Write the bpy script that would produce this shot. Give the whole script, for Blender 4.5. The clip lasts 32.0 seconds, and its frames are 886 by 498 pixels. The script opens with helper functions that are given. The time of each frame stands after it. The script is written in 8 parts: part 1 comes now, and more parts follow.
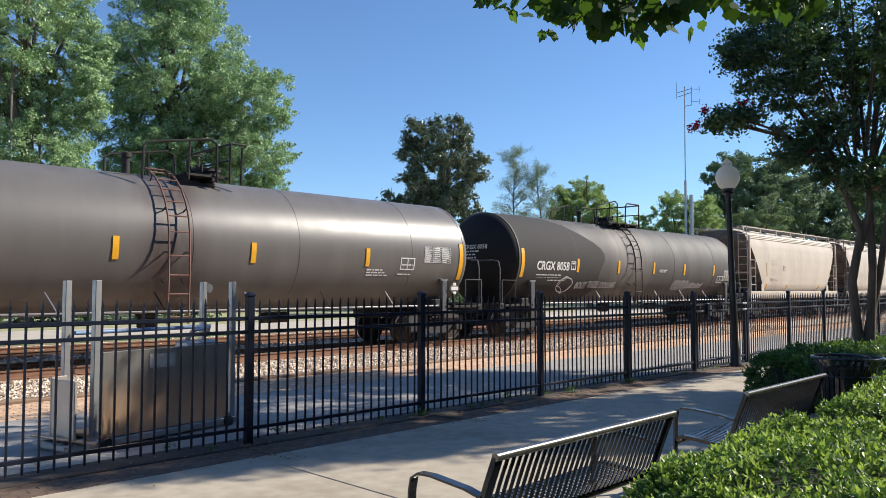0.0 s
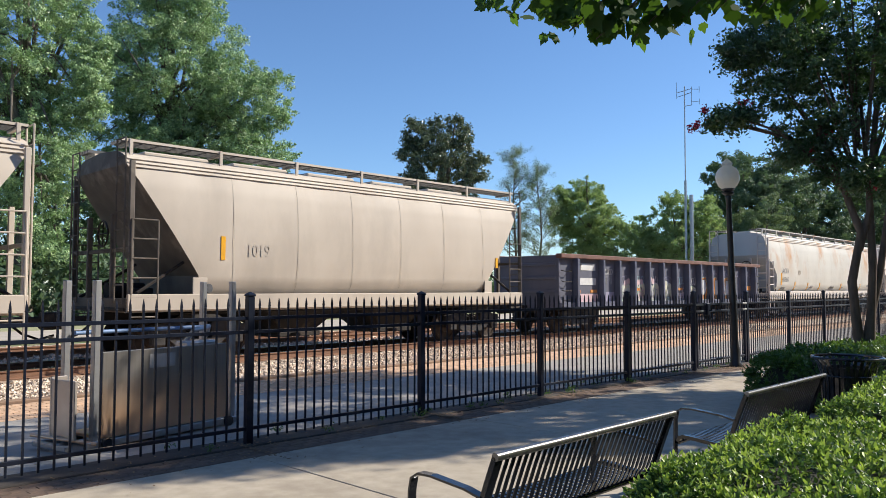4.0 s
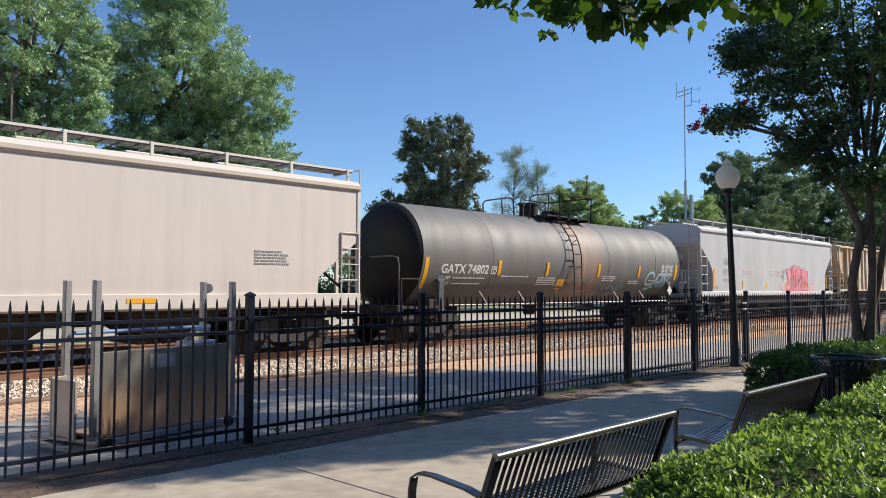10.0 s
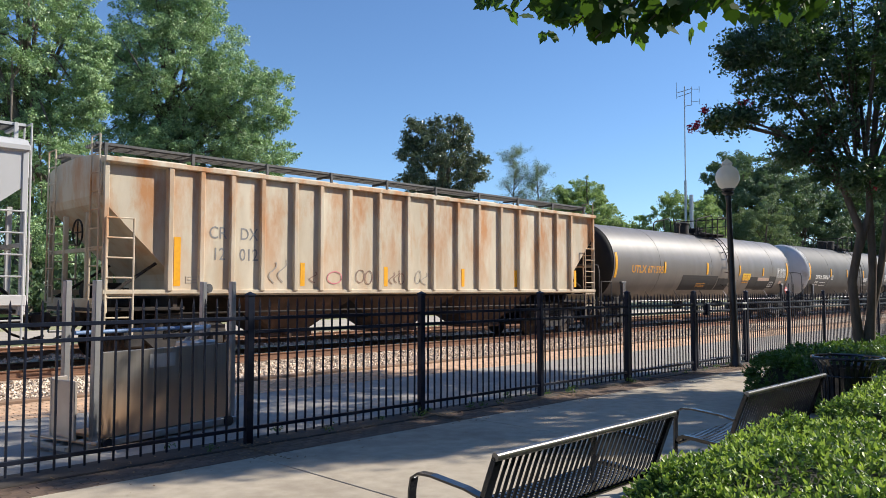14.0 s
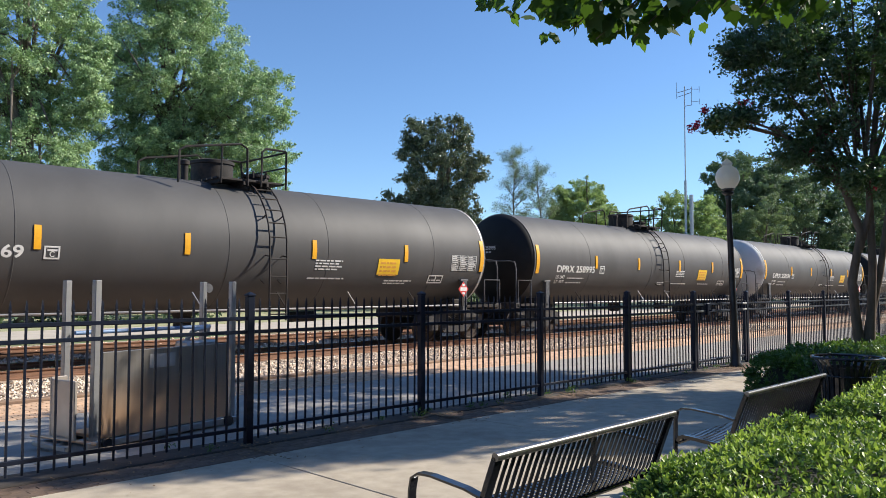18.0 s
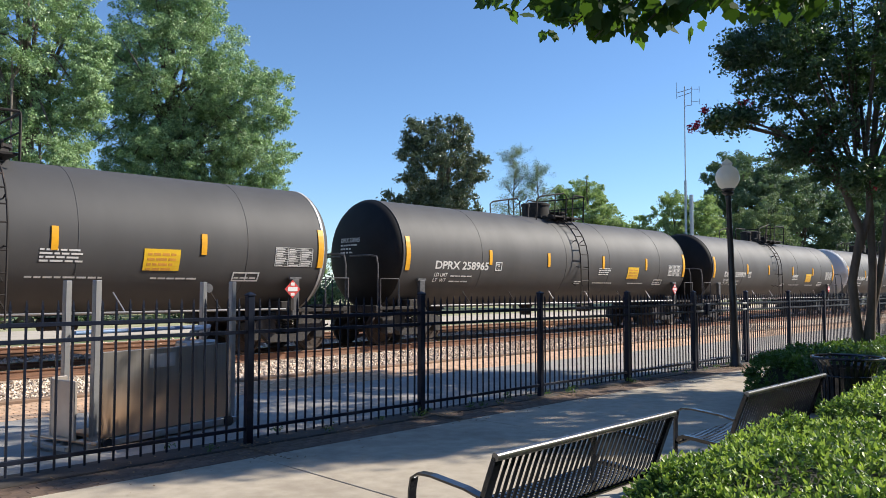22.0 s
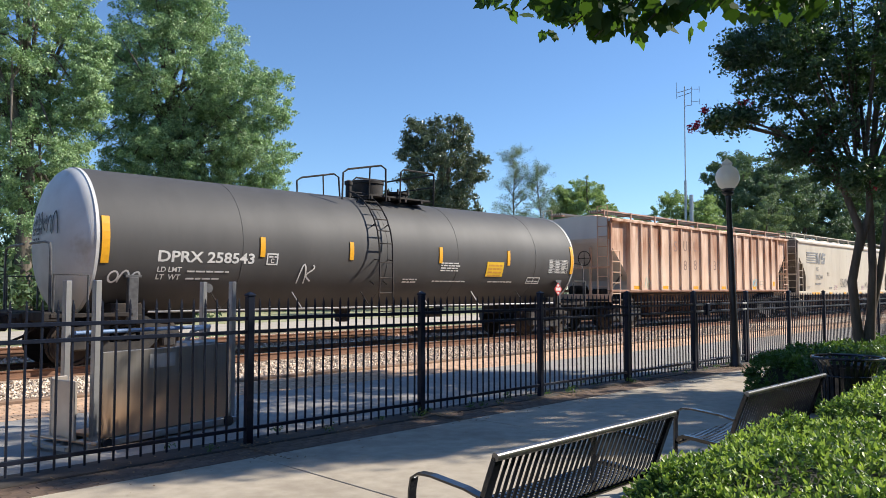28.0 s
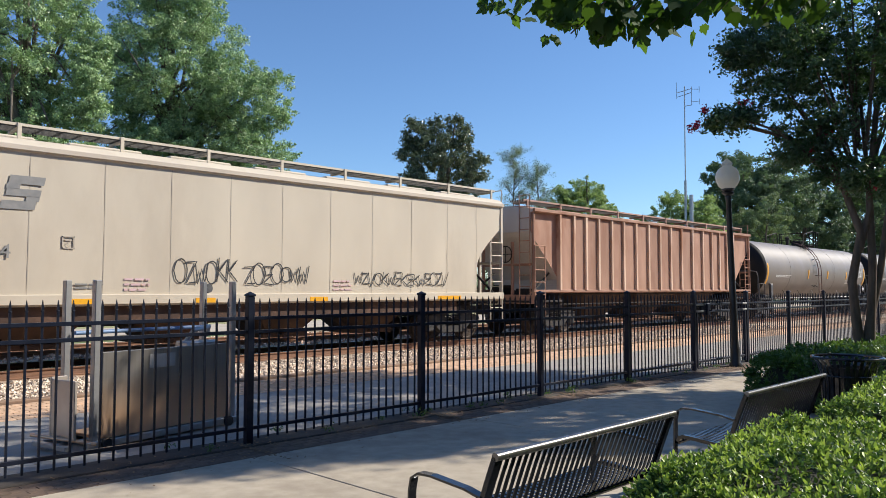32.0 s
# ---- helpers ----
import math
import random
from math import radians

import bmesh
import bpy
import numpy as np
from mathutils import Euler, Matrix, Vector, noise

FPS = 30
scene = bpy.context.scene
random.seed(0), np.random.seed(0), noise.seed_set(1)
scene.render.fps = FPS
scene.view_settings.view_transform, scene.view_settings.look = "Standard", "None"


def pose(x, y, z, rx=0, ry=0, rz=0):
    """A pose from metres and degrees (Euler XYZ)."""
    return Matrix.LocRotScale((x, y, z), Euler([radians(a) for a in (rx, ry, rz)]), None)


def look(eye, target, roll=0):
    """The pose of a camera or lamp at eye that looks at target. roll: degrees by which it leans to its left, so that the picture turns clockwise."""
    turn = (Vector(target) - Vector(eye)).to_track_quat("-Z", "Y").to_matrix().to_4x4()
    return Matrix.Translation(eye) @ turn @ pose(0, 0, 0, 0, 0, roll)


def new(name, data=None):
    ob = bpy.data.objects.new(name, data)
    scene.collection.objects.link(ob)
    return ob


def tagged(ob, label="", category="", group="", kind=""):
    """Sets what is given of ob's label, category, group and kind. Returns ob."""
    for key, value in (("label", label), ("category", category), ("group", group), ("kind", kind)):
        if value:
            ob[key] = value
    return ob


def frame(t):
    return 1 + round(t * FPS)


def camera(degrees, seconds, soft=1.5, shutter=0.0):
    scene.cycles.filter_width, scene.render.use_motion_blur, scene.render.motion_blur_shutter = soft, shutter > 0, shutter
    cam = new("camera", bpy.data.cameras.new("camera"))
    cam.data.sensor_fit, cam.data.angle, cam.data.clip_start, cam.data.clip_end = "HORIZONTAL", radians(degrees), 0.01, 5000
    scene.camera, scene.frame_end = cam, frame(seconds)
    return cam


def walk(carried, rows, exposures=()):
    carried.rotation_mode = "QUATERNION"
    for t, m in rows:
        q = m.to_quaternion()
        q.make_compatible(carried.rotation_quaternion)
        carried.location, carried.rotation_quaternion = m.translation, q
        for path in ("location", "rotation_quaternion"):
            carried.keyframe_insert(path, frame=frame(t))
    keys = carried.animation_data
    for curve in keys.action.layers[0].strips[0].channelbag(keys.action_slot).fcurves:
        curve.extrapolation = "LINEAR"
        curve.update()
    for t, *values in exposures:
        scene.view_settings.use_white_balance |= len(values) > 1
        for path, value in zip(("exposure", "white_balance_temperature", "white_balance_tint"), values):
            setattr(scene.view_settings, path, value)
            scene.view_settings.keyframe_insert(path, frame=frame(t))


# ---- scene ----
# ------------------------------------------------------------------ camera
EYE = (0.0, 0.0, 1.61)
HEADING, UPTILT = 44.72, 3.044
cam = camera(60.85, 32.0, soft=0.5)
_h, _u = radians(HEADING), radians(UPTILT)
AIM = (EYE[0] + math.cos(_h) * math.cos(_u), EYE[1] + math.sin(_h) * math.cos(_u), EYE[2] + math.sin(_u))
walk(cam, [(0.0, look(EYE, AIM)), (32.0, look(EYE, AIM))], exposures=[(0.0, 0.15, 6250, 10), (1.5, 0.15, 6250, 10), (2.4, 0.10, 6250, 10), (3.2, 0.06, 6250, 10), (5.5, 0.12, 6250, 10), (7.0, 0.03, 6250, 10), (9.3, 0.00, 6250, 10), (10.5, 0.03, 6250, 10), (12.0, 0.09, 6250, 10), (14.5, 0.11, 6250, 10), (16.0, 0.21, 6250, 10), (28.3, 0.20, 6250, 10), (30.0, 0.10, 6250, 10), (32.0, 0.05, 6250, 10)])

# ------------------------------------------------------------------ sky and sun
SUN_EL, SUN_AZ = 36.0, (0.85, -0.527)
world = bpy.data.worlds.new("sky")
scene.world = world
world.use_nodes = True
_nt = world.node_tree
_sky = _nt.nodes.new("ShaderNodeTexSky")
_sky.sky_type, _sky.sun_disc = "NISHITA", False
_sky.sun_elevation, _sky.sun_rotation = radians(SUN_EL), math.atan2(SUN_AZ[0], SUN_AZ[1])
_sky.altitude, _sky.air_density, _sky.dust_density, _sky.ozone_density = 200, 1.0, 0.0, 6.4
_nt.links.new(_sky.outputs[0], _nt.nodes["Background"].inputs[0])
_nt.nodes["Background"].inputs[1].default_value = 0.146
sun = new("sun", bpy.data.lights.new("sun", "SUN"))
sun.data.energy, sun.data.angle, sun.data.color = 6.75, radians(0.55), (1.0, 0.91, 0.77)
_ce = math.cos(radians(SUN_EL))
sun.matrix_world = look((SUN_AZ[0] * _ce * 50, SUN_AZ[1] * _ce * 50, math.sin(radians(SUN_EL)) * 50), (0, 0, 0))

# ------------------------------------------------------------------ the train's way
TRACK_Y, RAIL_Z = 16.10, 0.13


def travelled(t):
    """Metres that the train has gone after t seconds; it slows slightly."""
    return 10.75 * t - 0.009 * t * t


# ------------------------------------------------------------------ materials
def surf(name, c1, c2=None, scale=4.0, rough=0.6, metal=0.0, bump=0.15, fine=60.0, stain=None, stain_scale=0.8,
         stain_at=0.55, stretch=(1, 1, 1), vary=0.0, island=False, rough_var=0.12, soft=0.12, detail=6.0, gloss=0.5, stain_band=None, stain_x=None):
    """A procedural surface: two tones by noise, optional stains (one used as a painted reflection), fine relief, and a
    shade of its own per object or island.
    """
    m = bpy.data.materials.new(name)
    m.use_nodes = True
    nt = m.node_tree
    N, L = nt.nodes, nt.links
    bsdf = N["Principled BSDF"]
    tc = N.new("ShaderNodeTexCoord")
    mp = N.new("ShaderNodeMapping")
    mp.inputs["Scale"].default_value = stretch
    L.new(tc.outputs["Object"], mp.inputs["Vector"])
    n1 = N.new("ShaderNodeTexNoise")
    n1.inputs["Scale"].default_value, n1.inputs["Detail"].default_value = scale, detail
    L.new(mp.outputs[0], n1.inputs["Vector"])
    mix = N.new("ShaderNodeMix")
    mix.data_type = "RGBA"
    ramp = N.new("ShaderNodeMapRange")
    ramp.inputs[1].default_value, ramp.inputs[2].default_value = 0.32, 0.68
    L.new(n1.outputs["Fac"], ramp.inputs[0])
    L.new(ramp.outputs[0], mix.inputs[0])
    mix.inputs[6].default_value = (*c1, 1)
    mix.inputs[7].default_value = (*(c2 or [c * 0.8 for c in c1]), 1)
    col = mix.outputs[2]
    if stain:
        n2 = N.new("ShaderNodeTexNoise")
        n2.inputs["Scale"].default_value, n2.inputs["Detail"].default_value = stain_scale, 8.0
        n2.inputs["Roughness"].default_value = 0.62
        L.new(mp.outputs[0], n2.inputs["Vector"])
        r2 = N.new("ShaderNodeMapRange")
        r2.inputs[1].default_value, r2.inputs[2].default_value = stain_at, stain_at + soft
        L.new(n2.outputs["Fac"], r2.inputs[0])
        m2 = N.new("ShaderNodeMix")
        m2.data_type = "RGBA"
        fac = r2.outputs[0]
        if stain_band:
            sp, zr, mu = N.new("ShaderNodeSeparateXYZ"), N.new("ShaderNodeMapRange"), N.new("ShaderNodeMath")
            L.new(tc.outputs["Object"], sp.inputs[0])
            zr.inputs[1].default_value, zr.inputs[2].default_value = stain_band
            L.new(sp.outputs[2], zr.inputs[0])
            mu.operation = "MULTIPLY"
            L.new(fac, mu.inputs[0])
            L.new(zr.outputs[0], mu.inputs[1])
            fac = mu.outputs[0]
        if stain_x:
            # a spill that fades out to both sides of a place along the thing
            sx, su, ab, xr, mx = N.new("ShaderNodeSeparateXYZ"), N.new("ShaderNodeMath"), N.new("ShaderNodeMath"), N.new("ShaderNodeMapRange"), N.new("ShaderNodeMath")
            L.new(tc.outputs["Object"], sx.inputs[0])
            su.operation, ab.operation, mx.operation = "SUBTRACT", "ABSOLUTE", "MULTIPLY"
            L.new(sx.outputs[0], su.inputs[0])
            su.inputs[1].default_value = stain_x[0]
            L.new(su.outputs[0], ab.inputs[0])
            L.new(ab.outputs[0], xr.inputs[0])
            xr.inputs[1].default_value, xr.inputs[2].default_value = stain_x[1], stain_x[2]
            xr.inputs[3].default_value, xr.inputs[4].default_value = 1.0, 0.0
            L.new(fac, mx.inputs[0])
            L.new(xr.outputs[0], mx.inputs[1])
            fac = mx.outputs[0]
        L.new(fac, m2.inputs[0])
        L.new(col, m2.inputs[6])
        m2.inputs[7].default_value = (*stain, 1)
        col = m2.outputs[2]
    if vary or island:
        hsv = N.new("ShaderNodeHueSaturation")
        src = N.new("ShaderNodeNewGeometry").outputs["Random Per Island"] if island else N.new("ShaderNodeObjectInfo").outputs["Random"]
        r3 = N.new("ShaderNodeMapRange")
        r3.inputs[3].default_value, r3.inputs[4].default_value = 1 - (vary or 0.3), 1 + (vary or 0.3)
        L.new(src, r3.inputs[0])
        L.new(r3.outputs[0], hsv.inputs["Value"])
        L.new(col, hsv.inputs["Color"])
        col = hsv.outputs[0]
    L.new(col, bsdf.inputs["Base Color"])
    r4 = N.new("ShaderNodeMapRange")
    r4.inputs[3].default_value, r4.inputs[4].default_value = max(0.02, rough - rough_var), min(1, rough + rough_var)
    L.new(n1.outputs["Fac"], r4.inputs[0])
    L.new(r4.outputs[0], bsdf.inputs["Roughness"])
    bsdf.inputs["Metallic"].default_value, bsdf.inputs["Specular IOR Level"].default_value = metal, gloss
    if bump:
        n3 = N.new("ShaderNodeTexNoise")
        n3.inputs["Scale"].default_value, n3.inputs["Detail"].default_value = fine, 4.0
        L.new(tc.outputs["Object"], n3.inputs["Vector"])
        b = N.new("ShaderNodeBump")
        b.inputs["Strength"].default_value, b.inputs["Distance"].default_value = bump, 0.02
        L.new(n3.outputs["Fac"], b.inputs["Height"])
        L.new(b.outputs[0], bsdf.inputs["Normal"])
    return m


def leafy(name, c1, c2, back, share=0.35, rough=0.55):
    """Leaves: two greens leaf by leaf, with light coming through."""
    m = bpy.data.materials.new(name)
    m.use_nodes = True
    nt = m.node_tree
    N, L = nt.nodes, nt.links
    bsdf = N["Principled BSDF"]
    g = N.new("ShaderNodeNewGeometry")
    mix = N.new("ShaderNodeMix")
    mix.data_type = "RGBA"
    L.new(g.outputs["Random Per Island"], mix.inputs[0])
    mix.inputs[6].default_value, mix.inputs[7].default_value = (*c1, 1), (*c2, 1)
    L.new(mix.outputs[2], bsdf.inputs["Base Color"])
    bsdf.inputs["Roughness"].default_value = rough
    tr = N.new("ShaderNodeBsdfTranslucent")
    tr.inputs[0].default_value = (*back, 1)
    ms = N.new("ShaderNodeMixShader")
    ms.inputs[0].default_value = share
    L.new(bsdf.outputs[0], ms.inputs[1])
    L.new(tr.outputs[0], ms.inputs[2])
    L.new(ms.outputs[0], N["Material Output"].inputs[0])
    return m


M = {
    "concrete": surf("walk_concrete", (0.47, 0.405, 0.312), (0.375, 0.32, 0.245), 6, 0.88, fine=130, bump=0.3, stain=(0.29, 0.24, 0.18), stain_scale=0.9, stain_at=0.53, soft=0.2, vary=0.06, detail=12.0),
    "asphalt": surf("platform_paving", (0.36, 0.335, 0.305), (0.285, 0.268, 0.247), 3.0, 0.9, fine=120, bump=0.3, detail=12.0, stain=(0.40, 0.36, 0.315), stain_scale=0.5),
    "brick": surf("paving_brick", (0.19, 0.125, 0.085), (0.115, 0.082, 0.062), 14, 0.9, fine=110, bump=0.3, vary=0.18),
    "paver": surf("tan_paver", (0.64, 0.435, 0.285), (0.52, 0.345, 0.225), 9, 0.85, fine=90, island=True, vary=0.16),
    "mortar": surf("joint_sand", (0.15, 0.12, 0.09), (0.09, 0.075, 0.06), 20, 0.95, fine=140),
    "edging": surf("platform_edge", (0.30, 0.20, 0.13), (0.20, 0.13, 0.09), 5, 0.8, stain=(0.07, 0.05, 0.04), stretch=(0.4, 3, 3)),
    "ballast": surf("ballast_bed", (0.54, 0.45, 0.355), (0.33, 0.26, 0.20), 26, 0.95, fine=30, bump=0.7, stain=(0.44, 0.28, 0.18), stain_scale=0.7, stain_at=0.50),
    "stone": surf("ballast_stone", (0.70, 0.585, 0.465), (0.48, 0.375, 0.285), 20, 0.9, fine=80, island=True, vary=0.55),
    "stone_tan": surf("rust_dusted_stone", (0.82, 0.60, 0.46), (0.58, 0.40, 0.29), 18, 0.9, fine=80, island=True, vary=0.6),
    "soil": surf("ground_soil", (0.27, 0.21, 0.13), (0.17, 0.15, 0.08), 0.7, 0.95, fine=12, bump=0.6, stain=(0.10, 0.15, 0.045), stain_scale=0.15, stain_at=0.42),
    "grass": surf("mown_grass", (0.36, 0.35, 0.20), (0.27, 0.28, 0.14), 1.3, 0.95, fine=40, bump=0.8, stain=(0.46, 0.41, 0.28), stain_scale=0.4),
    "road": surf("pale_road", (0.49, 0.43, 0.36), (0.40, 0.35, 0.29), 1.0, 0.9, fine=60),
    "rail": surf("rail_steel", (0.30, 0.165, 0.10), (0.17, 0.095, 0.065), 12, 0.6, 0.3, stretch=(0.3, 3, 3)),
    "railtop": surf("polished_rail_head", (0.55, 0.52, 0.48), (0.40, 0.37, 0.34), 4, 0.28, 0.9, bump=0.03),
    "tie": surf("creosoted_tie", (0.45, 0.325, 0.24), (0.27, 0.19, 0.14), 6, 0.9, fine=50, bump=0.5, vary=0.3, stretch=(3, 0.5, 3)),
    "fence": surf("black_fence_paint", (0.006, 0.0095, 0.021), (0.010, 0.015, 0.030), 12, 0.38, 0.0, bump=0.04, rough_var=0.08, gloss=0.28),
    "bare": surf("galvanised_steel", (0.46, 0.455, 0.45), (0.34, 0.34, 0.345), 8, 0.40, 0.75, bump=0.05),
    # warm reflection of the ground painted over the aluminium's lower half
    "panel": surf("mill_aluminium_painted_glow", (0.40, 0.37, 0.335), (0.29, 0.27, 0.245), 2.5, 0.36, 0.78, bump=0.02, stretch=(6, 1, 0.15), gloss=0.6, stain=(0.80, 0.52, 0.33), stain_scale=1.4, stain_at=0.10, soft=0.3, stain_band=(0.72, 0.30)),
    "pale_alu": surf("sunlit_aluminium_plate", (0.58, 0.52, 0.46), (0.44, 0.39, 0.34), 3, 0.42, 0.6, bump=0.04),
    "blue": surf("blue_padding", (0.14, 0.23, 0.40), (0.10, 0.17, 0.31), 6, 0.5),
    "worn_rail": surf("worn_black_rail", (0.105, 0.105, 0.11), (0.05, 0.05, 0.053), 9, 0.5, bump=0.05),
    "ghost_text": surf("nearly_faded_stencil", (0.44, 0.385, 0.32), (0.50, 0.435, 0.36), 5, 0.7, bump=0.0),
    "seam": surf("weathered_weld_seam", (0.45, 0.40, 0.33), (0.38, 0.335, 0.275), 6, 0.75, bump=0.02),
    "rust_streak": surf("rust_streaked_moulding", (0.60, 0.52, 0.43), (0.52, 0.44, 0.36), 2.5, 0.7, bump=0.05, stain=(0.42, 0.23, 0.14), stain_scale=0.6, stain_at=0.44, soft=0.2, stretch=(1, 1, 1)),
    "grey_plate": surf("grey_notice", (0.50, 0.47, 0.43), None, 8, 0.6),
    "bench": surf("bench_powder_coat", (0.010, 0.011, 0.014), (0.016, 0.017, 0.021), 20, 0.15, 0.0, bump=0.02, rough_var=0.05, gloss=0.7),
    # paler than the slats: the rail's sunlit highlight is put into its colour
    "bench_rail": surf("highlight_bench_rail", (0.30, 0.29, 0.28), (0.12, 0.12, 0.12), 14, 0.30, 0.85, bump=0.03),
    "lamp_iron": surf("lamp_iron", (0.013, 0.014, 0.016), (0.02, 0.02, 0.022), 9, 0.36),
    "globe": leafy("milky_globe", (0.86, 0.82, 0.72), (0.86, 0.82, 0.72), (0.92, 0.88, 0.78), 0.5, 0.25),
    "bark": surf("grey_bark", (0.17, 0.14, 0.11), (0.09, 0.075, 0.06), 6, 0.9, fine=25, bump=0.8, stretch=(2, 2, 0.4)),
    "smooth_bark": surf("smooth_mottled_bark", (0.135, 0.10, 0.072), (0.07, 0.053, 0.04), 5, 0.75, fine=18, bump=0.2, stretch=(2, 2, 0.5)),
    "oak": leafy("oak_leaves", (0.064, 0.130, 0.060), (0.46, 0.60, 0.29), (0.30, 0.50, 0.15), 0.21, 0.42),
    "magnolia": leafy("magnolia_leaves", (0.05, 0.09, 0.05), (0.22, 0.24, 0.155), (0.12, 0.15, 0.06), 0.24, 0.30),
    "lightleaf": leafy("light_green_leaves", (0.15, 0.25, 0.10), (0.36, 0.46, 0.22), (0.36, 0.48, 0.14), 0.45),
    "thinleaf": leafy("sparse_leaves", (0.12, 0.18, 0.08), (0.22, 0.28, 0.14), (0.20, 0.28, 0.09)),
    "darkleaf": leafy("dark_green_leaves", (0.065, 0.115, 0.065), (0.16, 0.23, 0.125), (0.14, 0.22, 0.08), 0.34),
    "myrtle": leafy("myrtle_leaves", (0.026, 0.055, 0.030), (0.085, 0.135, 0.075), (0.13, 0.25, 0.06), 0.32, 0.32),
    "bloom": leafy("crimson_blooms", (0.32, 0.012, 0.05), (0.48, 0.03, 0.08), (0.5, 0.03, 0.06), 0.3),
    "maple": leafy("maple_leaves", (0.020, 0.052, 0.014), (0.040, 0.088, 0.020), (0.15, 0.30, 0.025), 0.30, 0.8),
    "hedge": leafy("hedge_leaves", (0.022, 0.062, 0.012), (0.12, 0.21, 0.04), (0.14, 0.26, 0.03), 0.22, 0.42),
    "hedge_tip": leafy("light_hedge_tip_leaves", (0.22, 0.36, 0.055), (0.52, 0.63, 0.15), (0.46, 0.62, 0.08), 0.30, 0.34),
    "bush_tip": leafy("light_bush_tip_leaves", (0.05, 0.12, 0.025), (0.11, 0.20, 0.04), (0.14, 0.25, 0.03), 0.3, 0.36),
    "bush": leafy("bush_leaves", (0.04, 0.095, 0.022), (0.10, 0.18, 0.04), (0.14, 0.25, 0.03), 0.3, 0.4),
    # near-black core colour, painted shade that shows between hedge leaves
    "twig": surf("shade_dark_core", (0.030, 0.032, 0.018), (0.02, 0.02, 0.012), 12, 0.95),
    # rolling stock
    "black": surf("weathered_black_paint", (0.072, 0.070, 0.070), (0.060, 0.058, 0.058), 1.1, 0.64, bump=0.02, rough_var=0.04, gloss=0.42, stain=(0.086, 0.082, 0.080), stain_scale=0.5, stretch=(1, 1, 0.35), soft=0.3),
    "black_old": surf("dusty_black_paint", (0.092, 0.082, 0.073), (0.072, 0.065, 0.059), 1.0, 0.55, bump=0.04, stain=(0.105, 0.085, 0.068), stain_scale=0.7, stretch=(1, 1, 0.3), soft=0.25),
    "grey_spilled": surf("grey_paint_with_rust_spill", (0.150, 0.143, 0.137), (0.118, 0.112, 0.108), 1.3, 0.62, bump=0.03, stain=(0.34, 0.215, 0.145), stain_scale=1.3, stain_at=0.34, soft=0.25, stretch=(1.4, 1, 0.25), stain_x=(7.75, 0.15, 1.25)),
    "grey_banded": surf("grey_paint_with_dark_spill", (0.150, 0.138, 0.127), (0.118, 0.109, 0.101), 1.2, 0.40, bump=0.03, stain=(0.075, 0.055, 0.05), stain_scale=1.3, stain_at=0.34, soft=0.2, stretch=(1.4, 1, 0.25), stain_x=(6.85, 0.3, 0.85)),
    "black_chalky": surf("black_paint_with_chalky_spill", (0.088, 0.080, 0.073), (0.070, 0.064, 0.059), 1.0, 0.68, bump=0.04, stain=(0.19, 0.165, 0.145), stain_scale=1.2, stain_at=0.36, soft=0.25, stretch=(1.4, 1, 0.25), stain_x=(6.7, 0.3, 1.7)),
    "brown_spilled": surf("brown_grey_paint_with_dust", (0.175, 0.158, 0.142), (0.14, 0.127, 0.115), 1.1, 0.45, bump=0.03, stain=(0.23, 0.19, 0.155), stain_scale=1.2, stain_at=0.36, soft=0.25, stretch=(1.4, 1, 0.25), stain_x=(9.8, 0.4, 2.0)),
    "white_end": surf("white_end_paint", (0.62, 0.62, 0.62), (0.52, 0.51, 0.50), 1.4, 0.5, stain=(0.36, 0.30, 0.22), stain_scale=0.9, stain_at=0.58, soft=0.2),
    "beige": surf("weathered_beige_paint", (0.60, 0.53, 0.42), (0.53, 0.465, 0.37), 0.7, 0.62, bump=0.04, stain=(0.45, 0.38, 0.295), stain_scale=0.45, stain_at=0.54, stretch=(1, 1, 0.4), soft=0.25),
    "taupe": surf("weathered_taupe_paint", (0.57, 0.495, 0.405), (0.50, 0.43, 0.35), 0.8, 0.65, bump=0.04, stain=(0.38, 0.325, 0.265), stain_scale=0.45, stretch=(1, 1, 0.4), soft=0.25),
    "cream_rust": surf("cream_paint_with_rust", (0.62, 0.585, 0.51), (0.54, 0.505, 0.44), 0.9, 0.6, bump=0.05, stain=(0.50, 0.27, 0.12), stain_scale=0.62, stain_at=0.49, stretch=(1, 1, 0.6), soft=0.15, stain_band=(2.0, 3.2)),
    "pale": surf("streaked_pale_paint", (0.64, 0.575, 0.515), (0.585, 0.525, 0.47), 2.0, 0.62, bump=0.04, stretch=(1.6, 1, 0.10), stain=(0.50, 0.44, 0.385), stain_scale=1.2, stain_at=0.55, soft=0.25),
    "cool_grey": surf("light_grey_paint", (0.50, 0.50, 0.50), (0.43, 0.43, 0.43), 0.8, 0.6, bump=0.03, stain=(0.37, 0.36, 0.34), stain_scale=0.5, stretch=(1, 1, 0.4), soft=0.3),
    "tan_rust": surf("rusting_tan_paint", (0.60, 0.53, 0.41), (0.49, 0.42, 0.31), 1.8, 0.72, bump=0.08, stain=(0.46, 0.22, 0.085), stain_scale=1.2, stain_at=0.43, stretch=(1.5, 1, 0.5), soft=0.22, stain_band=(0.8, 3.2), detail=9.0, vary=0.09),
